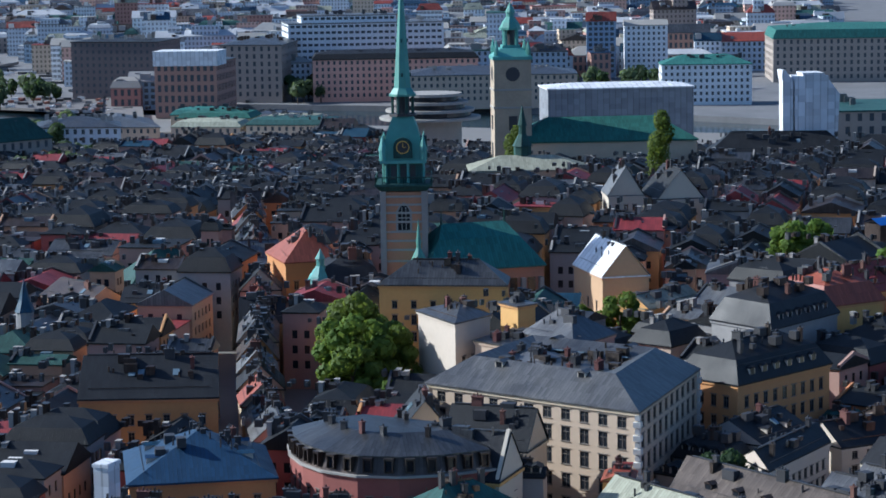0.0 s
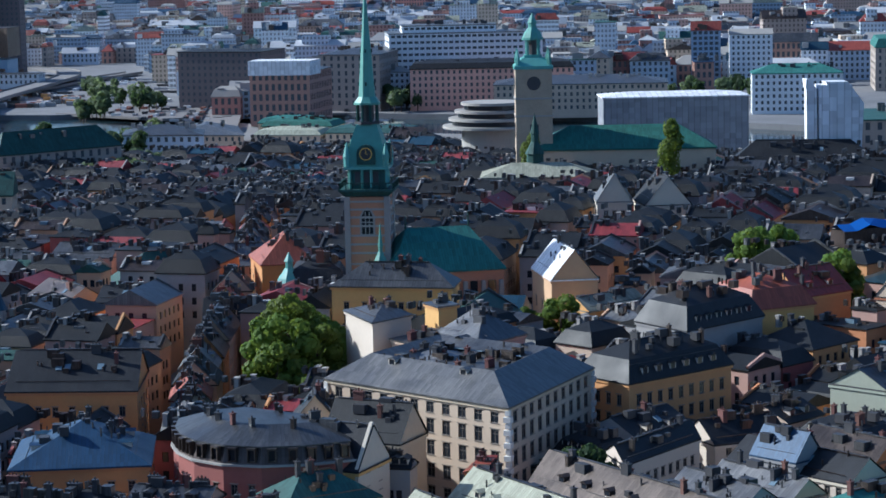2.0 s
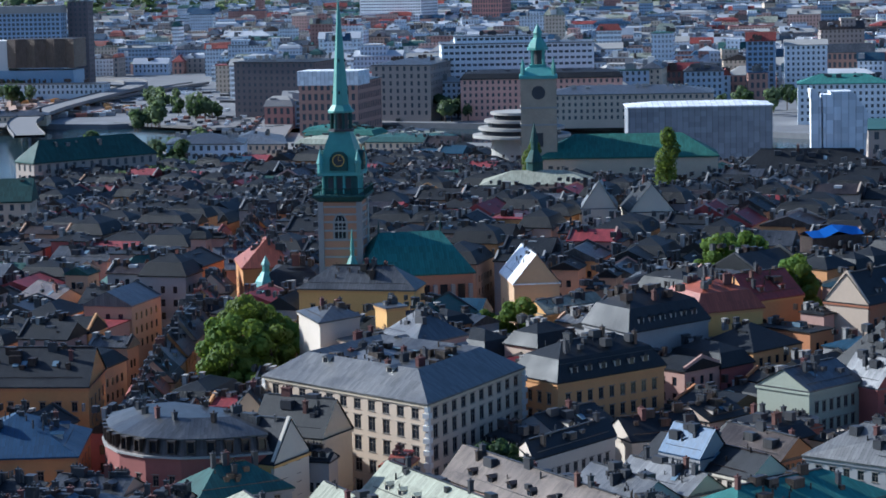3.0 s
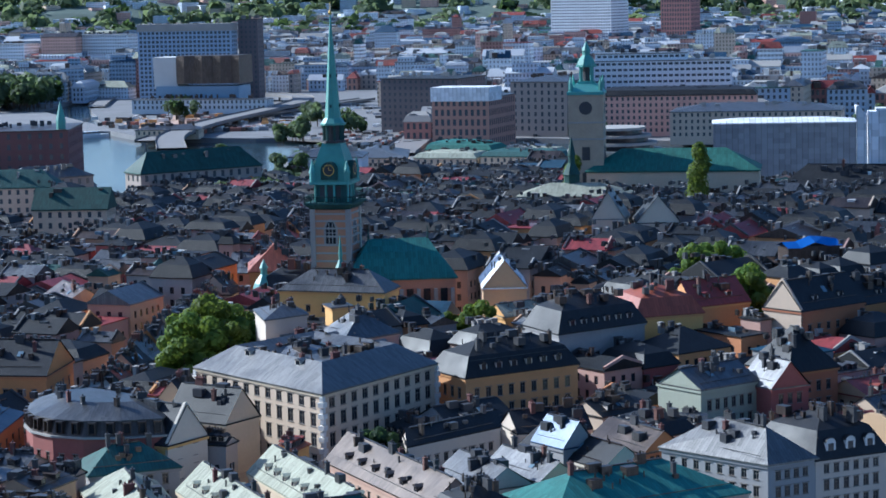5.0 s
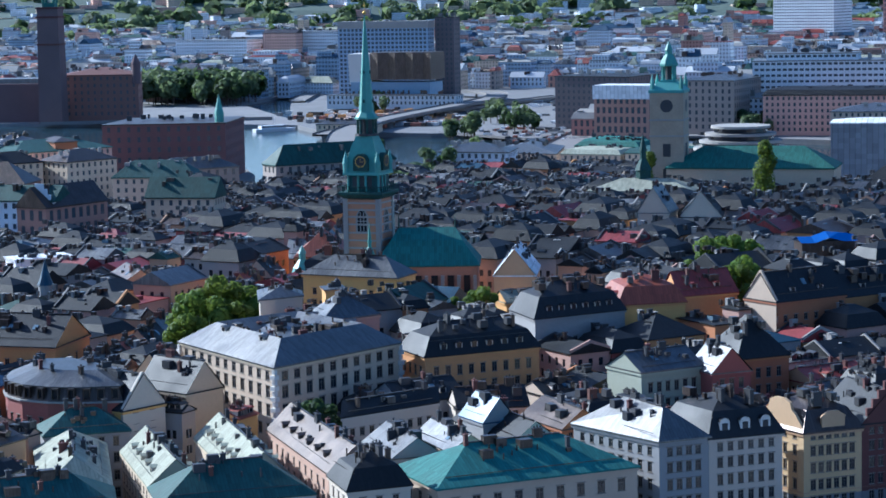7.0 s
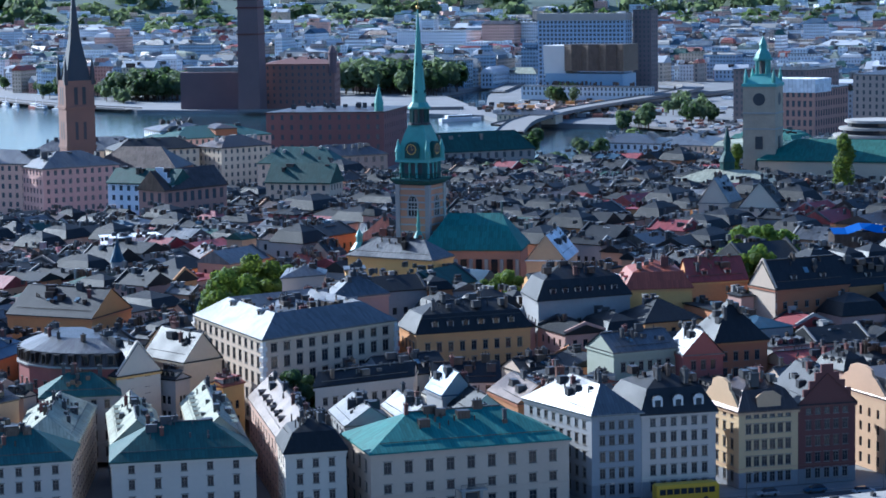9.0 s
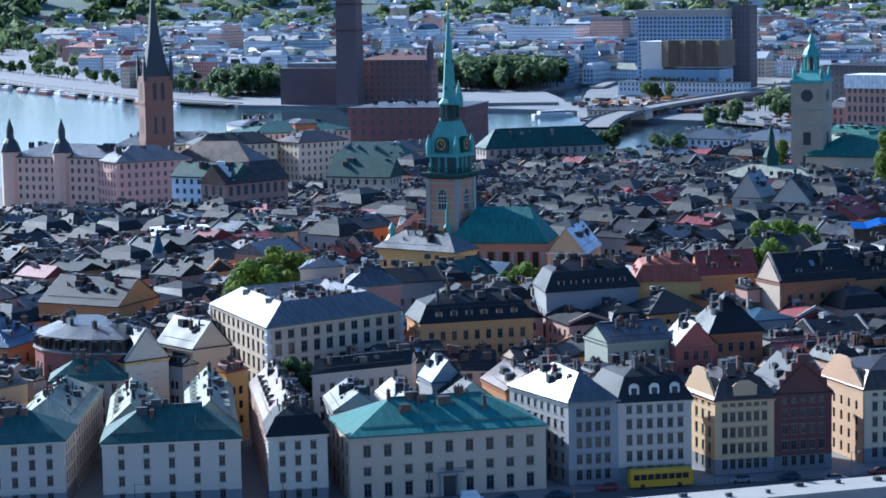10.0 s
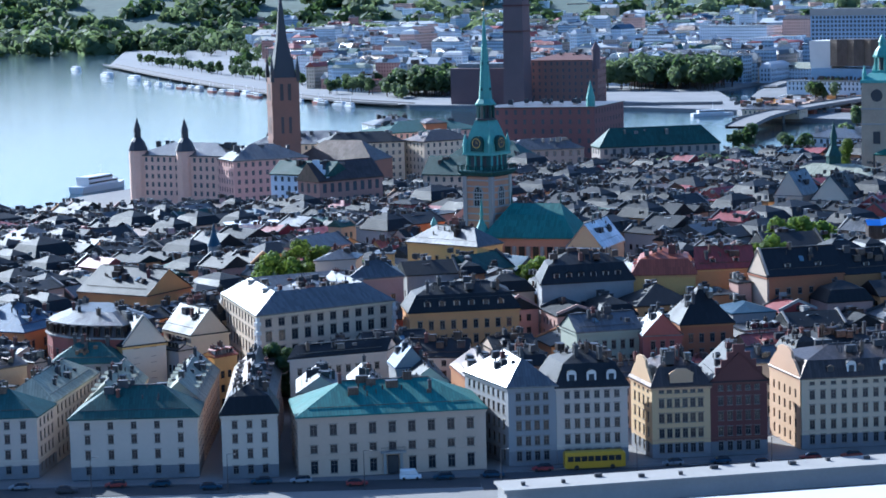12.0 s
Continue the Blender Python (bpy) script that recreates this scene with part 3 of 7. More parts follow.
def many_sided(outline, z0, ze, zk, zt, wall, roof, upper, label, rows, step, singles_to, low=None, inset=1.9, inset2=4.6, dormer=True):
    """A house on an outline of many corners: steep lower roof with windows, and a flat-pitched upper one."""
    n = len(outline)
    cx, cy = sum(p[0] for p in outline) / n, sum(p[1] for p in outline) / n
    own = thing("house", cx, cy, z0, label, "house", "houses of the old town")
    TAKEN.append(outline)
    s, lower = Shape(), Shape()
    for i in range(n):
        a, c = outline[i], outline[(i + 1) % n]
        k = int(math.dist(a, c) / step) if i < singles_to else 0
        facade(s, own, a, c, z0, ze, rows if k else (), k, 1.1, True, None, 0.3, lower if low else None)
    part("wall", s.move(own.location), wall, own)
    if lower.f:
        part("ground_floor_wall", lower.move(own.location), low, own)
    s = Shape()
    s.prism(grow(outline, 0.45), ze - 0.35, ze, True, True)
    part("cornice", s.move(own.location), STONE, own)
    k1, k2 = grow(outline, -inset * 0.45), grow(outline, -inset - inset2)
    s = Shape()
    s.frustum(outline, k1, ze, zk, True)
    part("lower_roof", s.move(own.location), roof, own)
    s = Shape()
    s.prism(grow(k1, 0.5), zk, zk + 0.25, False, True)
    s.frustum(grow(k1, 0.5), k2, zk + 0.25, zt, True)
    part("upper_roof", s.move(own.location), upper, own)
    for i in range(singles_to if dormer else 0):
        a, c = outline[i], outline[(i + 1) % n]
        k = max(1, int(math.dist(a, c) / step))
        d = math.atan2(c[1] - a[1], c[0] - a[0])
        for j in range(k):
            p = lerp(a, c, (j + 0.5) / k)
            fm, pm = window_meshes(1.1, 1.7)
            win = part("window", WINDOWS_DARK[0], None, own)
            win.matrix_local = Matrix.Translation(Vector((p[0] - math.sin(d) * 0.12, p[1] + math.cos(d) * 0.12, ze + 0.55)) - own.location) @ Matrix.Rotation(d, 4, "Z")
            part("pane", pm, None, win)
    return own, k1, k2

# ---- land and water ----
def slab(name, outline, z0, z1, mat, label):
    s = Shape()
    s.prism(outline, z0, z1)
    ob = new(name, s.mesh(name, mat))
    return tagged(ob, label, "ground", "", "structure")


g = Shape()
g.face((-9000, -3000, -3), (9000, -3000, -3), (9000, 12000, -3), (-9000, 12000, -3))
tagged(new("ground", g.mesh("ground", EARTH)), "lake bed and open ground reaching the horizon", "ground", "", "structure")
w = Shape()
w.face((-6000, -2500, 0), (6000, -2500, 0), (6000, 9000, 0), (-6000, 9000, 0))
tagged(new("water", w.mesh("water", WATER)), "calm blue-grey lake water with pale sky glare", "water", "", "structure")

slab("ground_1", [(-420, -300), (-60, -300), (420, -270), (520, 330), (330, 640), (255, 640), (190, 560), (130, 462), (52, 438), (20, 360), (-60, 335), (-160, 250), (-320, 120), (-420, -80)], -3, 2.8, PAVING, "stone-paved island ground of the old town")
slab("ground_2", [(-202, 290), (-40, 330), (20, 400), (50, 470), (92, 600), (96, 640), (60, 690), (-30, 720), (-112, 690), (-165, 560), (-165, 480), (-190, 434)], -3, 2.4, PAVING, "paved ground of the church island with stone quays")
slab("ground_3", [(-34, 1190), (130, 1085), (215, 1000), (228, 1320), (300, 1460), (420, 2600), (900, 5200), (-1200, 5200), (-500, 3060), (-430, 2340), (-310, 1930), (-215, 1615), (-110, 1330)], -3, 2.6, CITYGROUND, "far shore with parks, quays and streets")
slab("ground_4", [(205, 925), (262, 860), (335, 840), (380, 775), (500, 600), (560, 380), (2600, 700), (4800, 5200), (900, 5200), (420, 2600), (305, 1455), (255, 1250), (205, 1000)], -3, 3.2, CITYGROUND, "northern city ground with streets and quays")
slab("ground_5", [(200, 640), (255, 625), (300, 630), (330, 700), (318, 740), (270, 730), (225, 690)], -3, 2.6, PAVING, "small paved island with a government building")


def ground_height(x, y):
    """The old town's hill."""
    d = math.hypot((x - 150) / 280, (y - 70) / 230)
    return 2.8 + 13.0 * max(0.0, 1 - d * d) ** 1.3


hill = Shape()
n = 26
grid = [[(-150 + 560 * i / n, -205 + 490 * j / n) for j in range(n + 1)] for i in range(n + 1)]
for i in range(n):
    for j in range(n):
        hill.face(*[(p[0], p[1], ground_height(*p) + 0.02) for p in (grid[i][j], grid[i + 1][j], grid[i + 1][j + 1], grid[i][j + 1])])
tagged(new("pavement", hill.mesh("pavement", PAVING)), "cobbled streets rising over the old town's hill", "pavement", "", "structure")

# the waterfront street, with its kerb
def strip(name, a, c, width, z, mat, label, category):
    d = Vector((c[0] - a[0], c[1] - a[1])).normalized()
    nrm = Vector((-d.y, d.x)) * width / 2
    s = Shape()
    s.prism([(a[0] - nrm.x, a[1] - nrm.y), (c[0] - nrm.x, c[1] - nrm.y), (c[0] + nrm.x, c[1] + nrm.y), (a[0] + nrm.x, a[1] + nrm.y)], z - 0.3, z)
    return tagged(new(name, s.mesh(name, mat)), label, category, "", "structure")


strip("road", (-420, -226.5), (-8, -225.5), 8.5, 2.9, ASPHALT, "asphalt waterfront street below the facades", "road")
strip("road_1", (-8, -225.5), (420, -192), 15, 2.904, ASPHALT, "wide asphalt waterfront street along the quay", "road")
strip("pavement_1", (-420, -219.6), (-8, -219.2), 3.4, 3.02, QUAY, "granite pavement along the house fronts", "pavement")
strip("pavement_2", (-3, -214.5), (420, -182), 3.6, 3.02, QUAY, "granite pavement along the house fronts", "pavement")


# ---- the waterfront row ----
R4 = ((1.0, 1.7), (4.2, 1.8), (7.4, 1.8), (10.4, 1.5))
R3 = ((0.8, 2.6), (5.0, 1.6), (8.6, 2.2))
R5 = ((1.0, 2.0), (4.2, 1.9), (7.4, 1.9), (10.6, 1.8), (13.6, 1.5))


def span(a, c, depth, lean=0.0):
    """Four corners from the front edge a to c and the depth behind it."""
    d = Vector((c[0] - a[0], c[1] - a[1])).normalized()
    b = Vector((-d.y, d.x)) * depth + d * lean
    return [a, c, (c[0] + b.x, c[1] + b.y), (a[0] + b.x, a[1] + b.y)]


house([(-127, -214), (-98.5, -211), (-97, -197), (-127, -199)], 2.9, 15.8, 20.5, "hip", WHITEWALL, DARKCOPPER, "white plastered corner house with a dark green copper roof", R4, (8, 4, 0, 4), chimneys=5, hatches=0, low=SHOPFRONT)
house([(-109, -197.5), (-97.2, -196.8), (-93, -160), (-106, -160)], 2.9, 16.2, 20.5, "hip", WHITEWALL, PALECOPPER, "long white rear wing with a pale green sheet roof", R4, (0, 11, 0, 0), chimneys=5, hatches=0, dormers=0)
house([(-91.3, -214.5), (-65.2, -214), (-65.6, -199), (-90.8, -199)], 2.9, 15.6, 21.0, "hip", WHITEWALL, DARKCOPPER, "white five-bay waterfront house with a dark green hipped roof", R4, (5, 4, 0, 4), chimneys=3, hatches=0, low=SHOPFRONT)
house([(-75.5, -198.5), (-65.6, -198.5), (-65.8, -158), (-75.5, -158)], 2.9, 15.6, 20.2, "gable", CREAM, PALECOPPER, "long cream rear wing with a dormered pale green roof", R4, (0, 11, 0, 0), chimneys=4, dormers=7, hatches=0)
house([(-90.8, -198.5), (-81.2, -198.5), (-81.2, -166), (-90.8, -166)], 2.9, 15.6, 20.2, "gable", CREAM, PALECOPPER, "cream rear wing with a sunlit pale sheet roof and dormers", R4, (0, 0, 0, 9), chimneys=4, dormers=5, hatches=0)
house([(-60.1, -217.2), (-48.8, -216), (-49.6, -204), (-60.2, -204)], 2.9, 16.3, 21.6, "mansard", WHITEWALL, BLACK, "narrow white house with a black mansard roof", R4, (3, 3, 0, 3), chimneys=4, hatches=0, low=SHOPFRONT)
house([(-60.2, -203.6), (-50.2, -203.6), (-51.5, -157), (-61.8, -160)], 2.9, 16.6, 21.2, "gable", PINK, BROWN, "long pink alley house with a dormered brown sheet roof", R4, (0, 10, 0, 10), chimneys=7, dormers=6, hatches=0)
house([(-44.6, -218.3), (-6.4, -213), (-9.2, -193), (-47.2, -198)], 2.9, 15.6, 20.8, "hip", CREAM, COPPER, "broad cream nine-bay palace with a green copper hipped roof", R3, (9, 4, 0, 4), w=1.5, chimneys=5, hatches=0)
house([(-1.7, -211.6), (8.2, -210.6), (3.0, -188), (-10.2, -190)], 2.9, 19.4, 24.6, "hip", BLUEWALL, ZINC, "blue-grey corner house with a sunlit pale hipped sheet roof", R5, (4, 6, 0, 8), chimneys=5, hatches=0, low=SHOPFRONT)
white_house = house([(8.25, -210.6), (23.0, -209.6), (20.2, -195), (5.2, -195)], 2.9, 19.0, 26.2, "mansard", WHITEWALL, BLACK, "white six-bay waterfront house with a black mansard roof", R5, (6, 4, 0, 0), chimneys=4, dormers=0, hatches=0, low=SHOPFRONT)
sand_house = house([(28.2, -207.5), (40.4, -206.4), (38.6, -192), (25.0, -194)], 2.9, 18.0, 24.0, "mansard", SAND, BROWN, "yellow five-storey waterfront house with a brown mansard roof", R5, (6, 0, 0, 4), chimneys=4, dormers=1, hatches=0, low=SHOPFRONT)
brick_house = house([(40.45, -206.4), (52.4, -205.3), (51.4, -190), (39.4, -190)], 2.9, 18.6, 24.5, "gable", DARKBRICK, BLACK, "dark red brick waterfront house with a stepped gable", R5, (5, 0, 0, 0), chimneys=3, hatches=0, low=SHOPFRONT)
long_house = house([(60.0, -202), (92, -198.5), (89, -180), (56.2, -184)], 2.9, 18.0, 23.5, "mansard", CREAM, BROWN, "long cream waterfront house with pilasters and a yellow side gable", R5, (13, 0, 0, 5), chimneys=6, dormers=4, hatches=0, low=SHOPFRONT)
house([(92.3, -198), (130, -194), (128, -178), (90.4, -181)], 2.9, 18.0, 23.5, "mansard", PINK, BLACK, "pale pink waterfront house with a black mansard roof", R5, (13, 0, 0, 0), chimneys=5, dormers=4, hatches=0, low=SHOPFRONT)

# ---- behind the waterfront ----
WB = ((1.0, 2.2), (4.8, 2.3), (8.6, 2.5), (12.4, 2.4), (15.9, 1.8))
W5 = ((1.2, 1.6), (4.4, 1.9), (8.0, 2.0), (11.6, 2.0), (15.0, 1.5))
house([(-57.5, -147.5), (-26.2, -126.5), (-38.5, -92), (-69.2, -106.6)], 7.5, 26.4, 30.6, "ring", CREAM, ZINC, "large cream palace with quoined corners and a grey roof", WB, (10, 0, 0, 11), w=1.75, chimneys=8, dormers=2, hatches=16)
house([(-52, -117), (-40, -111), (-44, -100), (-56, -106)], 20, 28.0, 29.6, "hip", CREAM, PALE, "low inner wing of the palace with a pale hipped roof", (), (0, 0, 0, 0), chimneys=3, hatches=1, keep=False)
house([(-22.4, -132.5), (4, -128), (3, -114), (-24.2, -119)], 8, 24.0, 30.0, "mansard", YELLOW, BLACK, "ochre corner house with a tall black mansard roof", W5[:4], (9, 0, 0, 4), w=1.2, chimneys=5, dormers=6, hatches=0)
gabled = house([(-88.3, -151.9), (-79.1, -145.7), (-86.9, -134.1), (-96.1, -140.3)], 6, 20.6, 27.0, "gable", YELLOW, BLACK, "white gabled house with a yellow side and a black sheet roof", W5[:4], (2, 0, 0, 3), chimneys=1, hatches=1)
house([(-81.2, -115.3), (-73.6, -119.8), (-67.5, -109.5), (-75.1, -105.0)], 6, 20.5, 26, "gable", CREAM, BLACK, "cream house under a black sheet roof with skylights", W5[:4], (3, 0, 0, 2), chimneys=4, hatches=3)
house([(-73.8, -139.9), (-65.4, -134.3), (-73.2, -122.7), (-81.6, -128.3)], 7, 21.0, 26.9, "gable", CREAM, BLACK, "narrow cream house with a plain gable wall", W5[:4], (0, 0, 0, 3), chimneys=3, hatches=1)
house([(-49, -168.3), (-27.5, -159.6), (-25.5, -152), (-46, -158.5)], 5, 19.5, 21.8, "gable", WHITEWALL, BLACK, "low house with a long black roof and skylights", R4, (9, 0, 0, 0), chimneys=2, hatches=4)
house([(-23, -158), (-9, -160), (-8, -150), (-22, -148)], 5, 17.5, 21.0, "gable", WHITEWALL, BLACK, "small pale house with a black sheet roof", R4, (4, 0, 0, 0), chimneys=3)
house([(-10, -183), (-1, -181), (-3, -165), (-13, -167)], 5, 17.0, 20.5, "gable", ORANGE, BROWN, "orange plastered courtyard house with a brown roof", R4, (5, 0, 0, 0), chimneys=3)
house(span((16, -157), (31, -153), 12), 6, 22.0, 25.4, "gable", GREENWALL, SLATE, "pale green house with a stepped grey sheet roof", W5[:4], (6, 0, 0, 0), chimneys=4)
house([(31, -158), (40, -157), (39, -147), (30, -148)], 6, 21.0, 26.0, "gable", REDWALL, SLATE, "dark red house with a plain gable", W5[:4], (3, 0, 0, 0), chimneys=2)
house([(40.5, -149), (53, -147), (51, -134), (38.5, -136)], 6, 22.0, 30.0, "hip", ORANGE, BLACK, "orange plastered house under a tall dark pyramid roof", W5[:4], (4, 0, 0, 3), chimneys=2)
pale_gabled = house(span((66, -112), (86, -106), 11), 8, 27.8, 34.0, "gable", ORANGE, BLACK, "orange house with a pale gable and a black roof", W5, (6, 0, 0, 0), chimneys=3, dormers=2)
house(span((86.3, -105.5), (108, -99), 11), 8, 27.0, 32.6, "gable", ORANGE, BLACK, "orange town house with a black roof and dormers", W5[:4], (7, 0, 0, 0), chimneys=3, dormers=2)
house([(34, -96), (50, -97), (52, -80), (36, -79)], 8, 27.0, 33.0, "mansard", YELLOW, REDROOF, "yellow house with a red sheet mansard roof", W5[:4], (4, 4, 0, 4), chimneys=4, dormers=2)
house([(50.5, -92), (66, -90), (66, -76), (52, -78)], 8, 27.5, 32.5, "gable", YELLOW, REDROOF, "yellow corner house with red gabled roof", W5[:4], (5, 0, 0, 3), chimneys=4, dormers=2)
house([(10.5, -106), (34, -100), (31, -86), (10, -90)], 8, 26.5, 33.4, "mansard", GREYWALL, BLACK, "grey house with a tall black roof and white dormers", W5[:4], (8, 0, 0, 4), chimneys=4, dormers=6)
house([(-47, -84), (-36.5, -80.5), (-35.2, -72), (-44, -68)], 8, 31.2, 33.2, "hip", WHITEWALL, SLATE, "tall pale tower-like house with plain walls", W5[3:], (3, 2, 0, 0), chimneys=3, hatches=0)
house([(-43, -95), (-31, -90), (-33, -82), (-44, -86)], 8, 28.0, 29.2, "flat", CREAM, SLATE, "cream flat-roofed annexe with six windows", W5, (4, 0, 0, 3), chimneys=2, hatches=0)
house([(-31.5, -82.5), (-27, -82), (-26.5, -76), (-31, -76.5)], 8, 32.5, 33.5, "flat", YELLOW, SLATE, "slim ochre stair tower with a flat cap", W5[2:], (1, 0, 0, 1), chimneys=1, hatches=0)
house([(-38, -107), (-24, -101.5), (-26, -86), (-36, -90)], 8, 29.0, 33.5, "hip", PINK, SLATE, "house with a glazed top storey and grey hipped roof", W5, (4, 0, 0, 3), chimneys=3, hatches=0)
house([(-23.7, -24.7), (-4.2, -42.7), (3, -34), (-15, -17)], 9, 29.0, 33.6, "hip", YELLOW, SLATE, "yellow parish house with grey hipped roof beside the church", W5, (6, 0, 0, 3), chimneys=5, hatches=0)
house([(-56.1, 28.9), (-46.2, 20.5), (-37.8, 30.4), (-47.7, 38.8)], 5, 22, 25, "gable", YELLOW, BLACK, "yellow plain-walled courtyard house with a black roof", W5[:4], (3, 0, 0, 0), chimneys=3)
house([(-36.8, 104.7), (-25.4, 91.9), (-16.4, 99.9), (-27.8, 112.7)], 5, 23, 26, "gable", PINK, SLATE, "pale pink house with small windows and a grey roof", W5[:4], (4, 0, 0, 0), chimneys=3)
house([(-61.7, 56.8), (-60.7, 36.9), (-49.7, 37.5), (-50.7, 57.4)], 5, 21, 24.5, "gable", PINK, BROWN, "pink house with a brown roof", W5[:4], (3, 0, 0, 0), chimneys=2)
house([(-37.1, 59.7), (-16.6, 54.7), (-12.8, 70.2), (-33.3, 75.2)], 5, 20, 27.5, "hip", REDWALL, DARKCOPPER, "house under a broad dark green hipped roof", W5[:4], (6, 3, 0, 3), chimneys=4)
house([(18, -62), (36, -58), (34.5, -50), (17.5, -53)], 8, 24, 26.5, "gable", YELLOW, PALECOPPER, "yellow house with a long pale green roof", W5[:4], (4, 0, 0, 2), chimneys=2)
house([(-18, 8), (-6, 0), (2, 14), (-10, 22)], 9, 24, 31.0, "mansard", YELLOW, BLACK, "yellow house with a dark broken roof", W5[:4], (4, 0, 0, 4), chimneys=3)
house([(-14, 28), (-2, 24), (6, 40), (-8, 46)], 9, 27.0, 33.5, "hip", OCHRE, REDROOF, "ochre house with a curved red roof", W5[:4], (4, 3, 0, 3), chimneys=4)
house([(20.5, -44), (30, -48), (37.5, -29), (28, -25)], 9, 28.4, 35.0, "gable", SAND, SHEETING, "house under repair with white sheeting over the roof", W5[:4], (4, 0, 0, 3), chimneys=2)

house([(-22, -191), (-13.5, -190), (-17, -165), (-26.5, -166)], 4, 17.0, 20.5, "gable", WHITEWALL, BLACK, "white courtyard wing with a black roof and small skylights", R4, (0, 0, 0, 10), chimneys=3, hatches=5)
house([(-46, -193), (-36, -192), (-37, -174), (-47, -176)], 4, 16.0, 19.5, "gable", GREYWALL, SLATE, "grey courtyard wing with a sunlit sheet roof", R4, (0, 0, 0, 5), chimneys=4, hatches=2)
house([(-34.5, -191.5), (-26.5, -190.5), (-29, -172), (-36, -173)], 4, 16.0, 19.0, "gable", CREAM, SLATE, "low cream courtyard house with a grey roof", R4, (3, 0, 0, 0), chimneys=4, hatches=2)

house(span((-84, 85), (-67, 88.5), 10), 4, 23.6, 24.2, "flat", SHEETING, SHEETING, "house wrapped in white sheeting under repair", (), (0, 0, 0, 0), chimneys=1, hatches=0)

# the curved corner house with a red front
R = ((1.2, 2.0), (4.6, 1.9), (8.0, 1.9), (11.2, 1.8))
own, k1, k2 = many_sided([(-103, -117), (-106.4, -123), (-108.2, -129), (-108.4, -135), (-106.2, -141), (-101.8, -145.6), (-96, -148.6), (-88, -150.2), (-82, -137), (-90, -120)], 6, 22.3, 24.9, 27.4,
                         REDWALL, BROWN, SLATE, "red-fronted corner house with a curved brown mansard roof", R, 2.6, 7, GREYWALL)
cm = random.Random(31)
for k in range(9):
    p = lerp(k2[k % len(k2)], k1[(k + 2) % len(k1)], cm.uniform(0.1, 0.6))
    ob = part("chimney", cm.choice(CHIMNEYS), None, own)
    ob.location = Vector((p[0], p[1], 27.0)) - own.location
    ob.rotation_euler = (0, 0, cm.uniform(0, 3))
house([(-134, -122), (-114.5, -131.5), (-105, -112), (-124, -102)], 6, 21.5, 27.0, "hip", OCHRE, BLUEROOF, "ochre house with a broad blue-grey sheet roof", R, (6, 4, 0, 0), chimneys=5, dormers=2)
house([(-112, -62), (-92, -75.5), (-82, -58), (-101, -46)], 6, 22.0, 28.0, "gable", OCHRE, BLACK, "ochre house with a long black roof full of skylights", R, (7, 4, 0, 0), chimneys=3, hatches=6)
house([(-104, -158), (-88, -158), (-88, -147), (-104, -147)], 4, 18.0, 22.0, "hip", GREYWALL, DARKCOPPER, "house with a green copper roof and many chimneys", R, (5, 0, 0, 0), chimneys=6)


side_gable(pale_gabled, span((66, -112), (86, -106), 11)[3], (66, -112), 14, 0, [(1.0, 28.2), (0.05, 34.5)], CREAM, "pale plastered gable wall")
side_gable(gabled, (-88.3, -151.9), (-79.1, -145.7), 6, 0, [(1.0, 21.0), (0.04, 27.4)], WHITEWALL, "plain white gable wall")

# corner stones of the cream palace
for corner, turn in (((-57.5, -147.5), radians(34)), ((-69.2, -106.6), radians(25)), ((-26.2, -126.5), radians(34))):
    own = thing("quoins", corner[0], corner[1], 7.5, "pale corner stones of the cream palace", "quoins")
    for k in range(17):
        q = Shape()
        w = 1.25 if k % 2 else 0.8
        q.box(0, 0, 0.6 + 1.08 * k, w, w, 0.9, turn)
        part("stone", q, TRIM, own)

# white dormers over the eaves, a portal, arched doors and awnings
def white_dormer(own, a, c, t, z, k=1.0):
    turn = math.atan2(c[1] - a[1], c[0] - a[0])
    p = lerp(a, c, t)
    f, r = Shape(), Shape()
    f.box(0, 0.9, 0.95, 1.7 * k, 2.2, 1.9)
    top = [(0.85 * k * math.cos(v), 1.9 + 0.75 * math.sin(v)) for v in [math.pi * i / 8 for i in range(9)]]
    f.face(*[(x, -0.2, h) for x, h in top])
    for (x0, h0), (x1, h1) in zip(top, top[1:]):
        r.face((x0 * 1.12, -0.35, h0 + 0.05), (x0 * 1.12, 2.2, h0 + 0.05), (x1 * 1.12, 2.2, h1 + 0.05), (x1 * 1.12, -0.35, h1 + 0.05))
    ob = part("dormer", f, TRIM, own, "white rounded dormer")
    ob.matrix_local = Matrix.Translation(Vector((p[0], p[1], z)) - own.location) @ Matrix.Rotation(turn, 4, "Z")
    part("roof", r, BLACK, ob)
    g = Shape()
    g.face((-0.5 * k, -0.215, 0.35), (0.5 * k, -0.215, 0.35), (0.5 * k, -0.215, 1.75), (-0.5 * k, -0.215, 1.75))
    part("pane", g, PANE, ob)


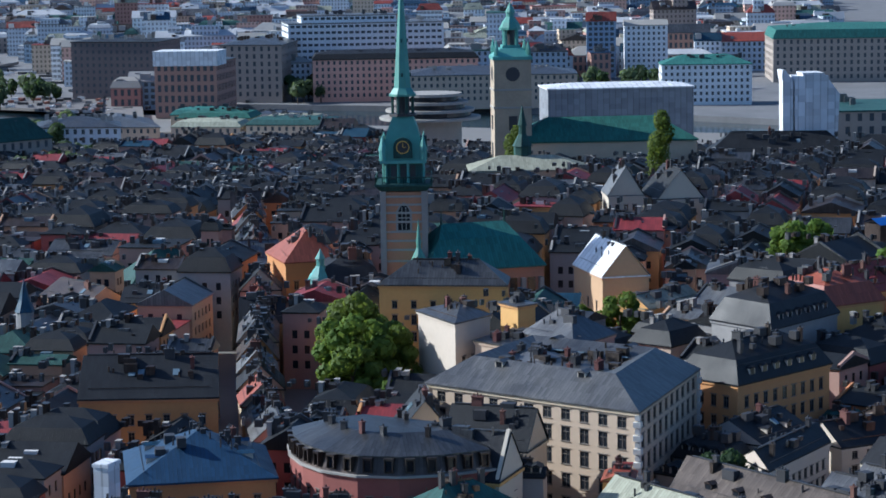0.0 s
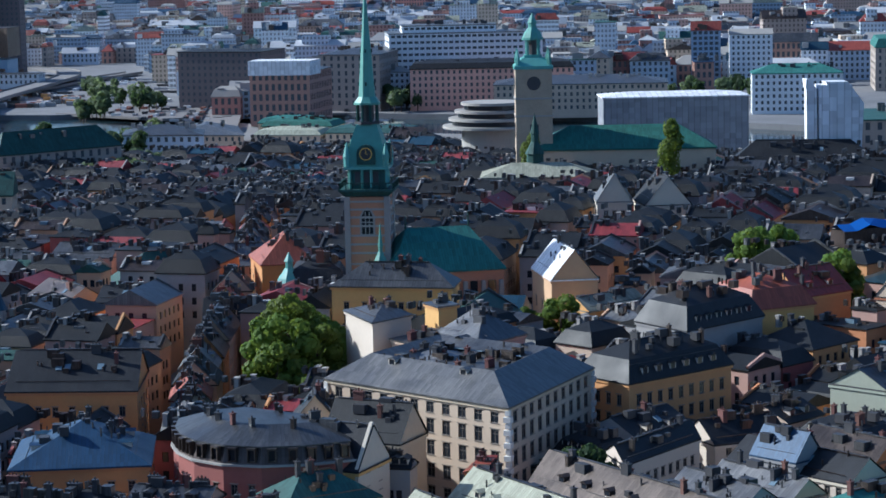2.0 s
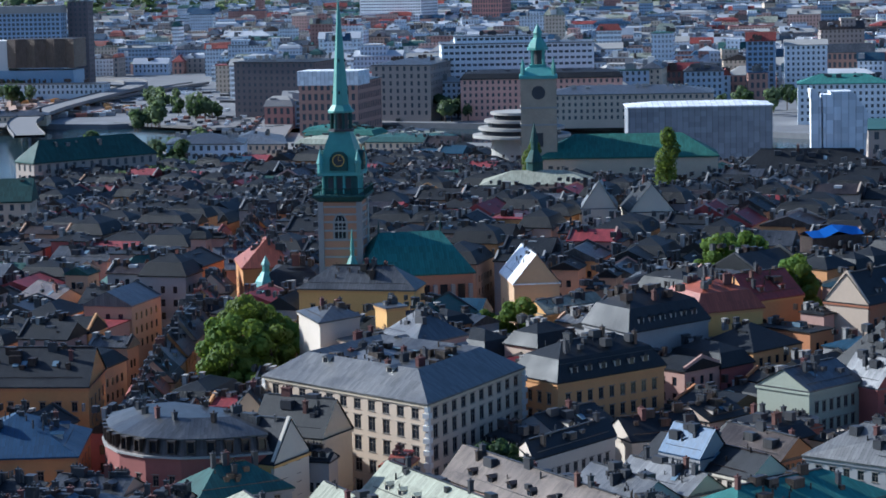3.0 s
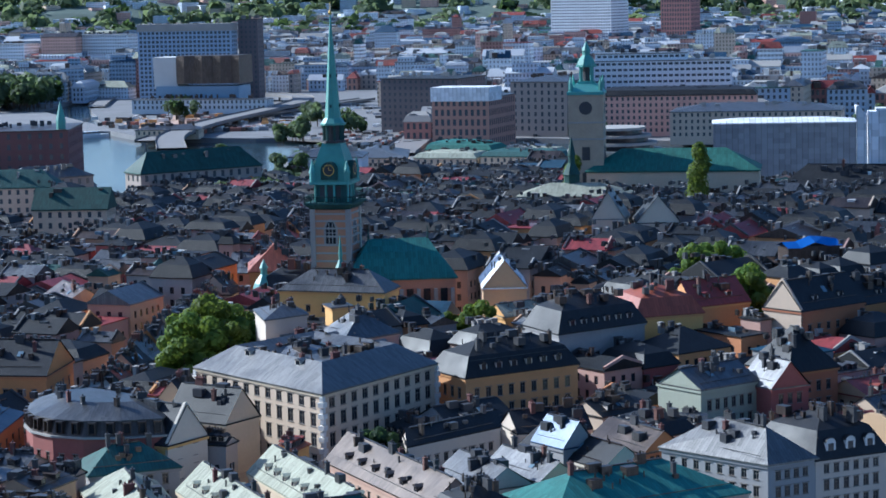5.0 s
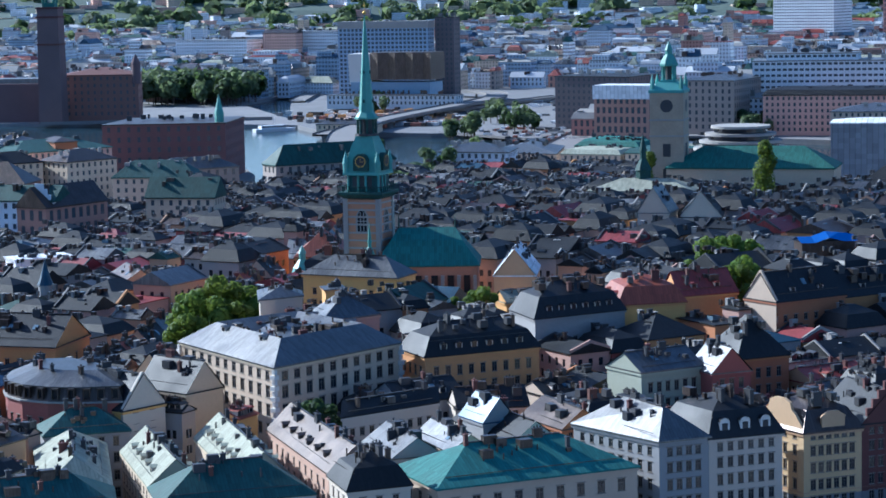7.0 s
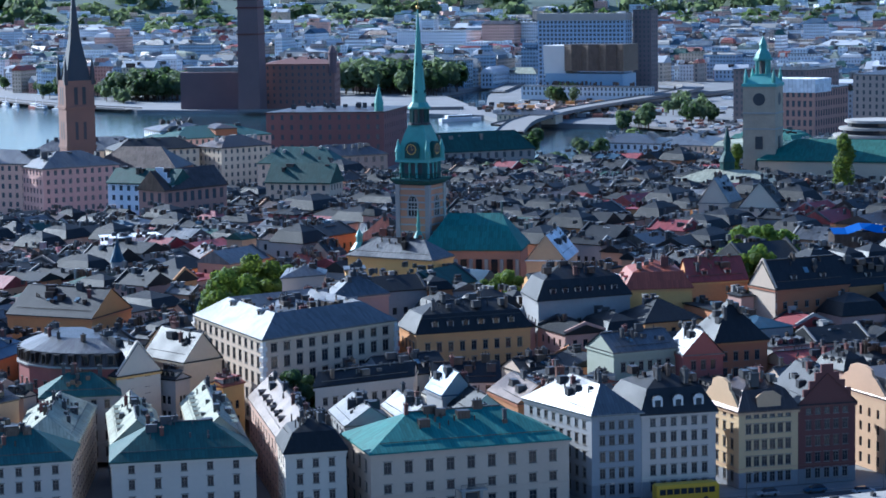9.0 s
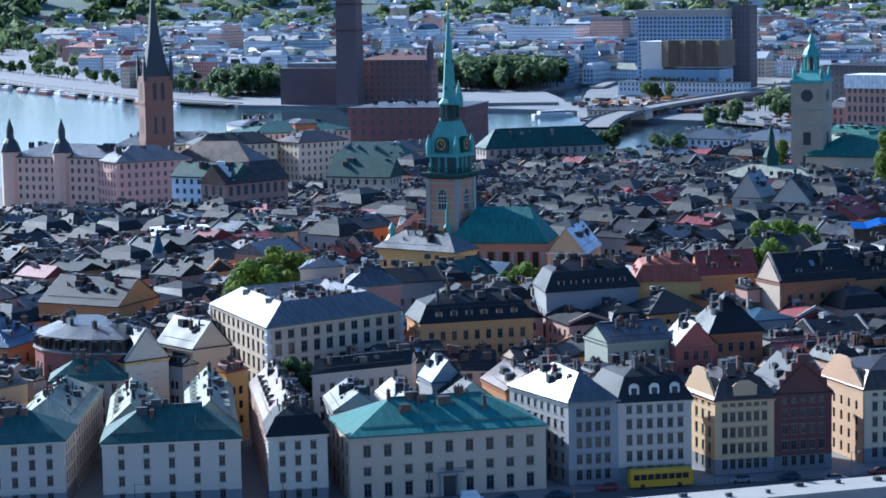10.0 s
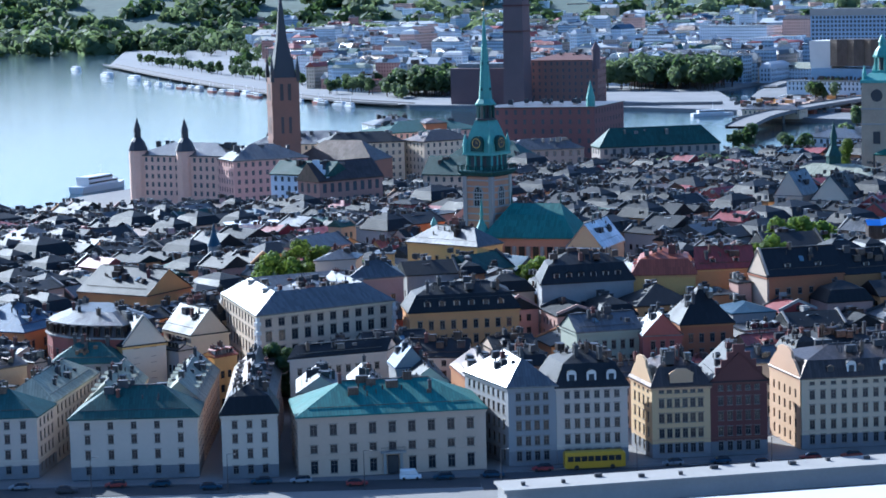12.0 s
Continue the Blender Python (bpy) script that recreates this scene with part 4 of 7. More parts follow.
for t in (0.22, 0.5, 0.78):
    white_dormer(white_house, (8.3, -210.2), (22.9, -209.2), t, 19.7, 1.15)
for t in (0.2, 0.5, 0.8):
    white_dormer(long_house, (66, -200.9), (90, -198.3), t, 18.6, 1.15)
own = thing("portal", -25.5, -215.9, 3.0, "stone portal with a balcony on the cream palace", "portal")
own.rotation_euler = (0, 0, math.atan2(5.3, 38.2))
for x in (-1.7, 1.7):
    s = Shape()
    s.box(x, -0.2, 2.2, 0.55, 0.6, 4.4)
    part("pillar", s, STONE, own)
s = Shape()
s.box(0, -0.7, 4.55, 5.2, 1.6, 0.3)
part("balcony", s, STONE, own)
s = Shape()
for i in range(14):
    s.box(-2.5 + i * 0.385, -1.4, 5.15, 0.06, 0.06, 0.95)
s.box(0, -1.4, 5.65, 5.2, 0.1, 0.08)
part("railing", s, PIPE, own)
s = Shape()
s.box(0, 0.05, 1.9, 2.2, 0.3, 3.8)
part("door", s, PIPE, own)

# gables that rise above the eaves on the waterfront
CURVED = lambda z: [(1.0, z), (0.95, z + 0.8), (0.62, z + 3.2), (0.5, z + 3.6), (0.42, z + 5.0), (0.2, z + 5.6)]
STEPPED = lambda z: [(1.0, z), (1.0, z + 1.0), (0.75, z + 1.0), (0.75, z + 2.6), (0.5, z + 2.6), (0.5, z + 4.2), (0.25, z + 4.2), (0.25, z + 5.8)]
side_gable(sand_house, (25.0, -194), (28.2, -207.5), 17.4, 0, CURVED(18.0), SAND, "sunlit yellow side gable")
side_gable(sand_house, (32.0, -207.15), (36.8, -206.72), 17.4, 0, [(1.0, 18.2), (1.0, 20.3), (1.12, 20.5), (0.4, 21.6)], SAND, "curved front gable")
side_gable(brick_house, (41.5, -206.3), (51.4, -205.4), 17.8, 0, STEPPED(20.4), DARKBRICK, "stepped brick gable")
side_gable(long_house, (55.95, -184.05), (59.75, -202.05), 17.2, 0, CURVED(18.0), SAND, "sunlit yellow side gable")

# the long house's yellow side, with its own windows
side, panes = Shape(), Shape()
facade(side, None, (55.95, -184.05), (59.75, -202.05), 2.9, 17.2, R5[:4], 5, 1.0, False, panes)
part("side_wall", side.move(long_house.location), SAND, long_house, "sunlit yellow side wall")
part("window_panes", panes.move(long_house.location), PANE, long_house)["kind"] = "stuff"

# small copper cupola over the lane, white turret, wrapped chimney and blue sheets
own = thing("stair_turret", -16, 10, 9, "small turret with a green copper cupola", "tower")
s = Shape()
s.prism(ring(0, 0, 2.2, 8), 0, 15.5)
part("shaft", s, YELLOW, own)
s = Shape()
s.frustum(ring(0, 0, 3.2, 8), ring(0, 0, 2.6, 8), 15.5, 17.2)
s.frustum(ring(0, 0, 2.6, 8), ring(0, 0, 1.0, 8), 17.2, 19.4)
s.prism(ring(0, 0, 0.9, 8), 19.4, 21)
s.frustum(ring(0, 0, 1.2, 8), ring(0, 0, 0.05, 8), 21, 23.2)
part("cupola", s, SPIRE, own)
own = thing("stair_turret", -82.9, 20.3, 3, "slim pale turret with a pointed cap", "tower")
s = Shape()
s.prism(ring(0, 0, 1.9, 10), 0, 21)
part("shaft", s, BLUEWALL, own)
s = Shape()
s.frustum(ring(0, 0, 2.2, 10), ring(0, 0, 1.2, 10), 21, 23.5)
s.frustum(ring(0, 0, 1.2, 10), ring(0, 0, 0.05, 10), 23.5, 28)
part("cap", s, BLUEROOF, own)
own = thing("wrapped_chimney", -137.7, -122.2, 20, "chimney stack wrapped in white sheeting", "chimney")
s = Shape()
s.prism(rect(0, 0, 3.6, 2.4, 0.6), 0, 5.6)
s.prism(rect(0, 0, 3.9, 2.7, 0.6), 5.0, 5.5, True, True)
part("wrapping", s, SHEETING, own)
own = thing("roof_tarpaulin", 111.4, -41.7, 31.5, "bright blue tarpaulin folded over a roof under repair", "tarpaulin")
s = Shape()
tr = random.Random(4)
pts = [[(-8 + 4 * i, -3 + 3 * j, 1.2 + tr.uniform(-0.7, 0.9) + (1.6 if j == 1 else 0)) for j in range(3)] for i in range(5)]
for i in range(4):
    for j in range(2):
        s.face(pts[i][j], pts[i + 1][j], pts[i + 1][j + 1], pts[i][j + 1])
part("sheet", s, TARP, own)
s = Shape()
s.prism(rect(0, 0, 15, 5, 0), -3, 1.0)
part("roof_base", s, BROWN, own)
house(rect(-22.5, -176.2, 7, 9, 0.2), 5, 19.0, 23.5, "gable", BLUEWALL, BLUEROOF, "small house wrapped in pale blue sheeting", R4, (0, 0, 0, 0), chimneys=1, hatches=0)

# ---- the brick church with the copper spire ----
CT = radians(-36)
cc, cs = math.cos(CT), math.sin(CT)


def church(x, y):
    return (x * cc - y * cs, x * cs + y * cc)


own = thing("church", 0, 0, 9, "brick church with a tall green copper spire and copper nave roof", "church")
s = Shape()
s.prism(rect(0, 0, 9.6, 9.6, CT), 0, 36.0)
body = part("tower", s, TOWERBRICK, own, "square tower of pale red brick")
for i in range(4):
    a = CT + i * math.pi / 2
    p = (math.cos(a) * 4.55 - math.sin(a) * 4.55, math.sin(a) * 4.55 + math.cos(a) * 4.55)
    s = Shape()
    s.prism(rect(p[0], p[1], 1.3, 1.3, CT), 0, 36.2)
    part("buttress", s, STONE, body, "pale stone corner buttress")
for z in (20.5, 23.0, 25.0, 27.0, 29.2, 31.2, 33.0, 34.8):
    s = Shape()
    s.prism(rect(0, 0, 10.2, 10.2, CT), z, z + 0.45, True, True)
    part("band", s, STONE, body)
for i in range(4):
    a = CT + i * math.pi / 2
    f = Vector((math.cos(a), math.sin(a), 0))
    u = Vector((-f.y, f.x, 0))
    fr, pa = Shape(), Shape()
    arch = [(-1.3, 0), (1.3, 0), (1.3, 4.0), (0.75, 5.2), (0, 5.9), (-0.75, 5.2), (-1.3, 4.0)]
    outer = [(x * 1.35, z * 1.08 - 0.2) for x, z in arch]
    at = lambda x, z, d: tuple(f * d + u * x + Vector((0, 0, 27.6 + z)))
    for q in range(len(arch)):
        r = (q + 1) % len(arch)
        fr.face(at(*outer[q], 5.0), at(*outer[r], 5.0), at(*arch[r], 5.0), at(*arch[q], 5.0))
        fr.face(at(*arch[q], 5.0), at(*arch[r], 5.0), at(*arch[r], 4.82), at(*arch[q], 4.82))
        fr.face(at(*outer[r], 5.0), at(*outer[q], 5.0), at(*outer[q], 4.7), at(*outer[r], 4.7))
    pa.face(*[at(x, z, 4.83) for x, z in arch])
    win = part("window", fr, STONE, own, "pointed stone window surround")
    part("pane", pa, PANE, win)
    bar = Shape()
    for x in (-0.45, 0.45):
        p = f * 4.9 + u * x
        bar.box(p.x, p.y, 30.2, 0.16, 0.16, 5.0, a)
    p = f * 4.9
    bar.box(p.x, p.y, 30.3, 0.16, 2.6, 0.2, a)
    part("tracery", bar, STONE, win)

# copper stages, from the gallery up to the needle
s = Shape()
s.frustum(rect(0, 0, 10.0, 10.0, CT), rect(0, 0, 12.4, 12.4, CT), 36.2, 37.4)
s.prism(rect(0, 0, 12.6, 12.6, CT), 37.4, 37.9, True, True)
part("gallery", s, DARKCOPPER, own)
s = Shape()
for i in range(4):
    a = CT + i * math.pi / 2
    f, u = Vector((math.cos(a), math.sin(a))), Vector((-math.sin(a), math.cos(a)))
    for k in range(9):
        p = f * 6.1 + u * (-6.1 + 12.2 * k / 8)
        s.box(p.x, p.y, 38.6, 0.22, 0.22, 1.4, a)
    p = f * 6.1
    s.box(p.x, p.y, 39.35, 0.3, 12.4, 0.2, a)
part("railing", s, DARKCOPPER, own)
s = Shape()
s.prism(rect(0, 0, 8.4, 8.4, CT), 37.9, 42.3)
part("bell_stage", s, DARKCOPPER, own, "dark green copper belfry")
for i in range(4):
    a = CT + i * math.pi / 2
    f, u = Vector((math.cos(a), math.sin(a))), Vector((-math.sin(a), math.cos(a)))
    for k in (-2.1, 0, 2.1):
        p = f * 4.22 + u * k
        s = Shape()
        s.box(p.x, p.y, 40.3, 0.12, 1.2, 3.0, a)
        part("louvre", s, PIPE, own)
    for k in (-3.8, -1.05, 1.05):
        p = f * 4.4 + u * k
        s = Shape()
        s.prism(ring(p.x, p.y, 0.32, 8), 38, 42.2)
        part("column", s, SPIRE, own)
s = Shape()
s.prism(rect(0, 0, 10.2, 10.2, CT), 42.3, 43.0, True, True)
part("cornice", s, SPIRE, own)
# clock stage with rounded gables
s = Shape()
s.frustum(rect(0, 0, 9.4, 9.4, CT), rect(0, 0, 8.2, 8.2, CT), 43, 46.6)
s.frustum(rect(0, 0, 8.2, 8.2, CT), rect(0, 0, 6.6, 6.6, CT), 46.6, 49.6)
s.frustum(rect(0, 0, 6.6, 6.6, CT), rect(0, 0, 4.6, 4.6, CT), 49.6, 52.4)
part("clock_stage", s, SPIRE, own, "curved green copper hood")
for i in range(4):
    a = CT + i * math.pi / 2
    f, u = Vector((math.cos(a), math.sin(a), 0)), Vector((-math.sin(a), math.cos(a), 0))
    s = Shape()
    pts = [(2.1 * math.cos(t), 2.1 * math.sin(t)) for t in [math.pi * k / 8 for k in range(9)]] + [(-2.1, -2.4), (2.1, -2.4)]
    at = lambda x, z, d: tuple(f * d + u * x + Vector((0, 0, 45.9 + z)))
    s.face(*[at(x, z, 5.2) for x, z in pts])
    for q in range(len(pts)):
        r = (q + 1) % len(pts)
        s.face(at(*pts[q], 3.2), at(*pts[r], 3.2), at(*pts[r], 5.2), at(*pts[q], 5.2))
    hood = part("clock_gable", s, DARKCOPPER, own)
    s = Shape()
    disc = [(1.25 * math.cos(math.tau * k / 20), 1.25 * math.sin(math.tau * k / 20)) for k in range(20)]
    s.face(*[at(x, z, 5.26) for x, z in disc])
    dial = part("clock_dial", s, PIPE, hood, "dark clock face with a gilt rim")
    s = Shape()
    for q in range(20):
        r = (q + 1) % 20
        o1, o2 = [(x * 1.15, z * 1.15) for x, z in (disc[q], disc[r])]
        s.face(at(*disc[q], 5.32), at(*o1, 5.32), at(*o2, 5.32), at(*disc[r], 5.32))
    s.face(at(-0.06, 0, 5.3), at(0.06, 0, 5.3), at(0.06, 0.95, 5.3), at(-0.06, 0.95, 5.3))
    s.face(at(0, -0.06, 5.31), at(0.7, -0.06, 5.31), at(0.7, 0.06, 5.31), at(0, 0.06, 5.31))
    part("rim", s, GOLD, hood, "gilt clock rim and pointers")
    d = (f + u).normalized() * 6.3
    s = Shape()
    s.prism(ring(d.x, d.y, 0.75, 8), 43, 45.2)
    s.frustum(ring(d.x, d.y, 0.95, 8), ring(d.x, d.y, 0.05, 8), 45.2, 48.6)
    part("pinnacle", s, SPIRE, own)
# open lantern
s = Shape()
s.prism(ring(0, 0, 3.1, 8, CT + math.pi / 8), 52.4, 53.0, True, True)
s.prism(ring(0, 0, 1.5, 8, CT), 53.0, 56.8)
part("lantern_core", s, PIPE, own)
for k in range(8):
    a = CT + math.pi / 8 + k * math.pi / 4
    s = Shape()
    s.prism(ring(2.4 * math.cos(a), 2.4 * math.sin(a), 0.34, 6), 53, 56.9)
    part("lantern_post", s, DARKCOPPER, own)
s = Shape()
s.prism(ring(0, 0, 3.2, 8, CT + math.pi / 8), 56.8, 57.3, True, True)
part("lantern_cornice", s, SPIRE, own)
s = Shape()
s.frustum(ring(0, 0, 3.0, 8, CT + math.pi / 8), ring(0, 0, 2.1, 8, CT + math.pi / 8), 57.3, 58.6)
part("spire_foot", s, SPIRE, own)
s = Shape()
s.frustum(ring(0, 0, 2.0, 8, CT + math.pi / 8), ring(0, 0, 0.12, 8, CT + math.pi / 8), 58.6, 84.0)
needle = part("spire", s, SPIRE, own, "slender pale green copper needle spire")
for k in range(4):
    a = CT + k * math.pi / 2
    for z, r in ((61.5, 1.7), (69, 1.15)):
        s = Shape()
        s.box(r * math.cos(a), r * math.sin(a), z, 0.5, 0.4, 0.8, a)
        part("spire_hatch", s, DARKCOPPER, needle)
s = Shape()
for q in range(6):
    r0, r1 = 0.5 * math.sin(math.pi * q / 6) + 0.02, 0.5 * math.sin(math.pi * (q + 1) / 6) + 0.02
    s.frustum(ring(0, 0, r0, 8), ring(0, 0, r1, 8), 84.5 - 0.5 * math.cos(math.pi * q / 6), 84.5 - 0.5 * math.cos(math.pi * (q + 1) / 6), False)
s.box(0, 0, 86, 0.14, 0.14, 2.4)
s.box(0, 0, 86.4, 0.9, 0.12, 0.12, CT)
part("finial", s, GOLD, needle, "gilt ball and weather vane")

# nave, its axis turned from the tower's
NT = radians(-18)


def nave_at(x, y):
    return (14 + x * math.cos(NT) - y * math.sin(NT), -6.5 + x * math.sin(NT) + y * math.cos(NT))


nave = [nave_at(-13.4, -9.1), nave_at(13.4, -9.1), nave_at(13.4, 9.1), nave_at(-13.4, 9.1)]
TAKEN.append([nave_at(-18, -11), nave_at(16, -11), nave_at(16, 12), nave_at(-18, 12)])
s = Shape()
s.prism(nave, 0, 19.0)
part("nave_wall", s, TOWERBRICK, own, "brick nave wall")
s = Shape()
eave, knee = grow(nave, 0.6), [nave_at(-9.4, -4.6), nave_at(9.4, -4.6), nave_at(9.4, 4.6), nave_at(-9.4, 4.6)]
s.prism(eave, 18.8, 19.2, False, True)
s.frustum(eave, knee, 19.2, 25.2, False)
left, right = (*nave_at(-7.4, 0), 28.2), (*nave_at(7.4, 0), 28.2)
k3 = [(*p, 25.2) for p in knee]
for f in ((k3[0], k3[1], right, left), (k3[2], k3[3], left, right), (k3[1], k3[2], right), (k3[3], k3[0], left)):
    s.face(*f)
part("nave_roof", s, COPPER, own, "broad green copper hipped roof")
for x in (-7.4, 7.4):
    p = nave_at(x, 0)
    s = Shape()
    s.frustum(ring(*p, 0.3, 6), ring(*p, 0.05, 6), 28, 31.5)
    part("roof_finial", s, DARKCOPPER, own)
for i in range(6):
    a = nave_at(-10.5 + i * 4.2, -9.2)
    s = Shape()
    s.box(a[0], a[1], 12.5, 1.7, 0.3, 8.0, NT)
    part("window", s, PANE, own)
for i in range(7):
    a = nave_at(-12.6 + i * 4.2, -9.7)
    s = Shape()
    s.prism(rect(a[0], a[1], 0.9, 1.4, NT), 0, 16.5)
    part("buttress", s, STONE, own)
# slim stair turret beside the tower
p = church(3.2, -8.0)
s = Shape()
s.prism(ring(*p, 2.3, 8), 0, 19)
part("stair_turret", s, TOWERBRICK, own)
s = Shape()
s.frustum(ring(*p, 2.6, 8), ring(*p, 1.7, 8), 19, 21.5)
s.frustum(ring(*p, 1.7, 8), ring(*p, 0.5, 8), 21.5, 24)
s.prism(ring(*p, 0.5, 8), 24, 25)
s.frustum(ring(*p, 0.6, 8), ring(*p, 0.04, 8), 25, 30.5)
part("turret_hood", s, SPIRE, own)


# ---- landmarks across the water ----
BR = random.Random(77)


def block(poly, z0, ze, zr, kind, wall, roof, name, label, category="building", group=""):
    """A far building: walls with rows of window openings, and its roof."""
    n = len(poly)
    if sum(poly[i][0] * poly[(i + 1) % n][1] - poly[(i + 1) % n][0] * poly[i][1] for i in range(n)) < 0:
        poly = poly[::-1]
    cx, cy = sum(p[0] for p in poly) / n, sum(p[1] for p in poly) / n
    own = thing(name, cx, cy, z0, label, category, group)
    s, panes = Shape(), Shape()
    wide, high, w, h = FAR_WINDOWS.get(wall, (0, 1, 0, 0))
    for i in range(n):
        a, c = poly[i], poly[(i + 1) % n]
        hidden = c[0] < a[0] and a[0] - c[0] > abs(a[1] - c[1])
        rows = [(ze - z0 - high * (k + 1) + (high - h) * 0.45, h) for k in range(int((ze - z0 - 0.6) / high))][::-1] if wide and not hidden else ()
        facade(s, None, a, c, z0, ze, rows, int(math.dist(a, c) / wide) if wide else 0, w, False, panes, 0.8)
    s.face(*[(p[0], p[1], ze) for p in poly])
    r, left, right, top = roof_shape(poly, ze + 0.06, zr, kind, 0.5, 0.5)
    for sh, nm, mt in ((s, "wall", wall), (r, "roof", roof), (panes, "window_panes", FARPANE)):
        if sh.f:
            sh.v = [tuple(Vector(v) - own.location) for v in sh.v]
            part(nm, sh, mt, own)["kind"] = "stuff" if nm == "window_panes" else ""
    if wide and group == "":
        s = Shape()
        for k in range(5 + int(math.dist(poly[0], poly[1]) / 6)):
            u, v = BR.uniform(0.1, 0.9), BR.uniform(0.3, 0.7)
            p = lerp(lerp(poly[0], poly[1], u), lerp(poly[3], poly[2], u), v)
            tall = BR.uniform(0.8, 2.2)
            s.box(p[0], p[1], ze + (zr - ze) * (0.6 if kind != "flat" else 1.0) + tall / 2, BR.uniform(0.8, 3.0), BR.uniform(0.8, 2.0), tall + 0.8, math.atan2(poly[1][1] - poly[0][1], poly[1][0] - poly[0][0]))
        part("roof_clutter", s.move(own.location), BR.choice((STONE, SLATE, BROWN, PIPE)), own)["kind"] = "stuff"
    return own


def add(own, name, shape, mat, label=""):
    shape.v = [tuple(Vector(v) - own.location) for v in shape.v]
    return part(name, shape, mat, own, label)


# stone church with the clock tower and long copper roof
SKT = radians(-31)
sk = thing("cathedral", 146, 153, 10, "pale stone cathedral tower with a green copper lantern", "church")
s = Shape()
s.prism(rect(146, 153, 11.5, 11.5, SKT), 10, 62)
add(sk, "tower", s, TOWERSTONE)
for z in (30, 47, 52.5):
    s = Shape()
    s.prism(rect(146, 153, 12.0, 12.0, SKT), z, z + 0.6, True, True)
    add(sk, "string_course", s, STONE)
s = Shape()
s.prism(rect(146, 153, 12.3, 12.3, SKT), 62, 63, True, True)
s.frustum(rect(146, 153, 12, 12, SKT), rect(146, 153, 7.0, 7.0, SKT), 63, 65.5)
s.prism(rect(146, 153, 5.6, 5.6, SKT), 65.4, 66.4)
add(sk, "tower_roof", s, SPIRE)
for i in range(4):
    a = SKT + math.pi / 4 + i * math.pi / 2
    s = Shape()
    s.prism(ring(146 + 2.5 * math.cos(a), 153 + 2.5 * math.sin(a), 0.6, 6), 65, 71)
    add(sk, "lantern_post", s, SPIRE)
    s = Shape()
    s.prism(ring(146 + 7.0 * math.cos(a), 153 + 7.0 * math.sin(a), 0.8, 6), 63, 65.5)
    s.frustum(ring(146 + 7.0 * math.cos(a), 153 + 7.0 * math.sin(a), 0.8, 6), ring(146 + 7 * math.cos(a), 153 + 7 * math.sin(a), 0.05, 6), 65.5, 68.5)
    add(sk, "corner_pinnacle", s, SPIRE)
s = Shape()
s.prism(ring(146, 153, 3.5, 8), 71, 71.8, True, True)
s.frustum(ring(146, 153, 3.2, 8), ring(146, 153, 2.6, 8), 71.8, 73.4)
s.frustum(ring(146, 153, 2.6, 8), ring(146, 153, 1.3, 8), 73.4, 75)
s.prism(ring(146, 153, 1.3, 8), 75, 76.4)
s.frustum(ring(146, 153, 1.6, 8), ring(146, 153, 0.1, 8), 76.4, 79.5)
add(sk, "lantern_dome", s, SPIRE)
s = Shape()
s.prism(ring(146, 153, 1.3, 8), 65.5, 71)
add(sk, "lantern_core", s, PIPE)
for i in range(4):
    a = SKT + i * math.pi / 2
    f, u = Vector((math.cos(a), math.sin(a), 0)), Vector((-math.sin(a), math.cos(a), 0))
    c = Vector((146, 153, 57.6)) + f * 5.85
    s = Shape()
    s.face(*[tuple(c + u * 2.2 * math.cos(t) + Vector((0, 0, 2.2 * math.sin(t)))) for t in [math.tau * k / 18 for k in range(18)]])
    add(sk, "clock_dial", s, PIPE, "dark round clock dial")
    for dz in (0, 1):
        c2 = Vector((146, 153, 34 + 8.5 * dz)) + f * 5.85
        s = Shape()
        s.box(c2.x, c2.y, c2.z, 0.2, 2.6, 4.4, a)
        add(sk, "belfry_opening", s, PIPE)
TAKEN.append(rect(146, 153, 16, 16, SKT))
nave2 = span((142, 146), (190, 116), 22)
TAKEN.append(nave2)
block(nave2, 9, 36.8, 43.5, "hip", CREAM, COPPER, "cathedral_nave", "long cathedral nave with a broad green copper roof", "church")

# palace behind grey scaffold sheeting
pal = span((279, 304), (330, 275), 24)
TAKEN.append(pal)
own = block(pal, 6, 38.8, 40.4, "hip", GREYSHEET, SHEETING, "palace_wing", "palace wing wrapped in grey scaffold sheeting with a white rim")
own = thing("scaffold_tower", 236, 116, 6, "scaffold tower wrapped in creased bright white sheeting", "scaffold")
s = Shape()
s.frustum(span((233.4, 117.6), (243.6, 111.6), 8), span((233.0, 117.4), (242.4, 112.0), 8), 6, 54)
add(own, "main_wrapping", s, SHEETING)
s = Shape()
a, b = span((237.4, 114.9), (243.9, 111.1), 9), span((236.8, 115.1), (245.6, 110.0), 9)
s.frustum(a, b, 6, 48)
s.frustum(b, span((235.0, 116.2), (241.0, 112.6), 9), 48, 55)
add(own, "front_wrapping", s, SHEETING)
s = Shape()
s.frustum(span((230.2, 119.6), (233.0, 117.8), 6), span((229.8, 119.8), (232.6, 118.0), 6), 6, 53)
s.frustum(span((229.6, 120.0), (232.4, 118.2), 6), span((229.8, 119.8), (230.6, 119.4), 6), 53, 56)
add(own, "side_wrapping", s, SHEETING, "loose sheet standing free of the tower")
TAKEN.append(span((224, 121), (239, 113), 12))
block(span((270, 140), (338, 98), 50), 6, 39.5, 40.4, "flat", FAR_BROWN, DARKCOPPER, "palace", "brown plastered royal palace wing with a green roof")
TAKEN.append(span((262, 150), (330, 108), 60))

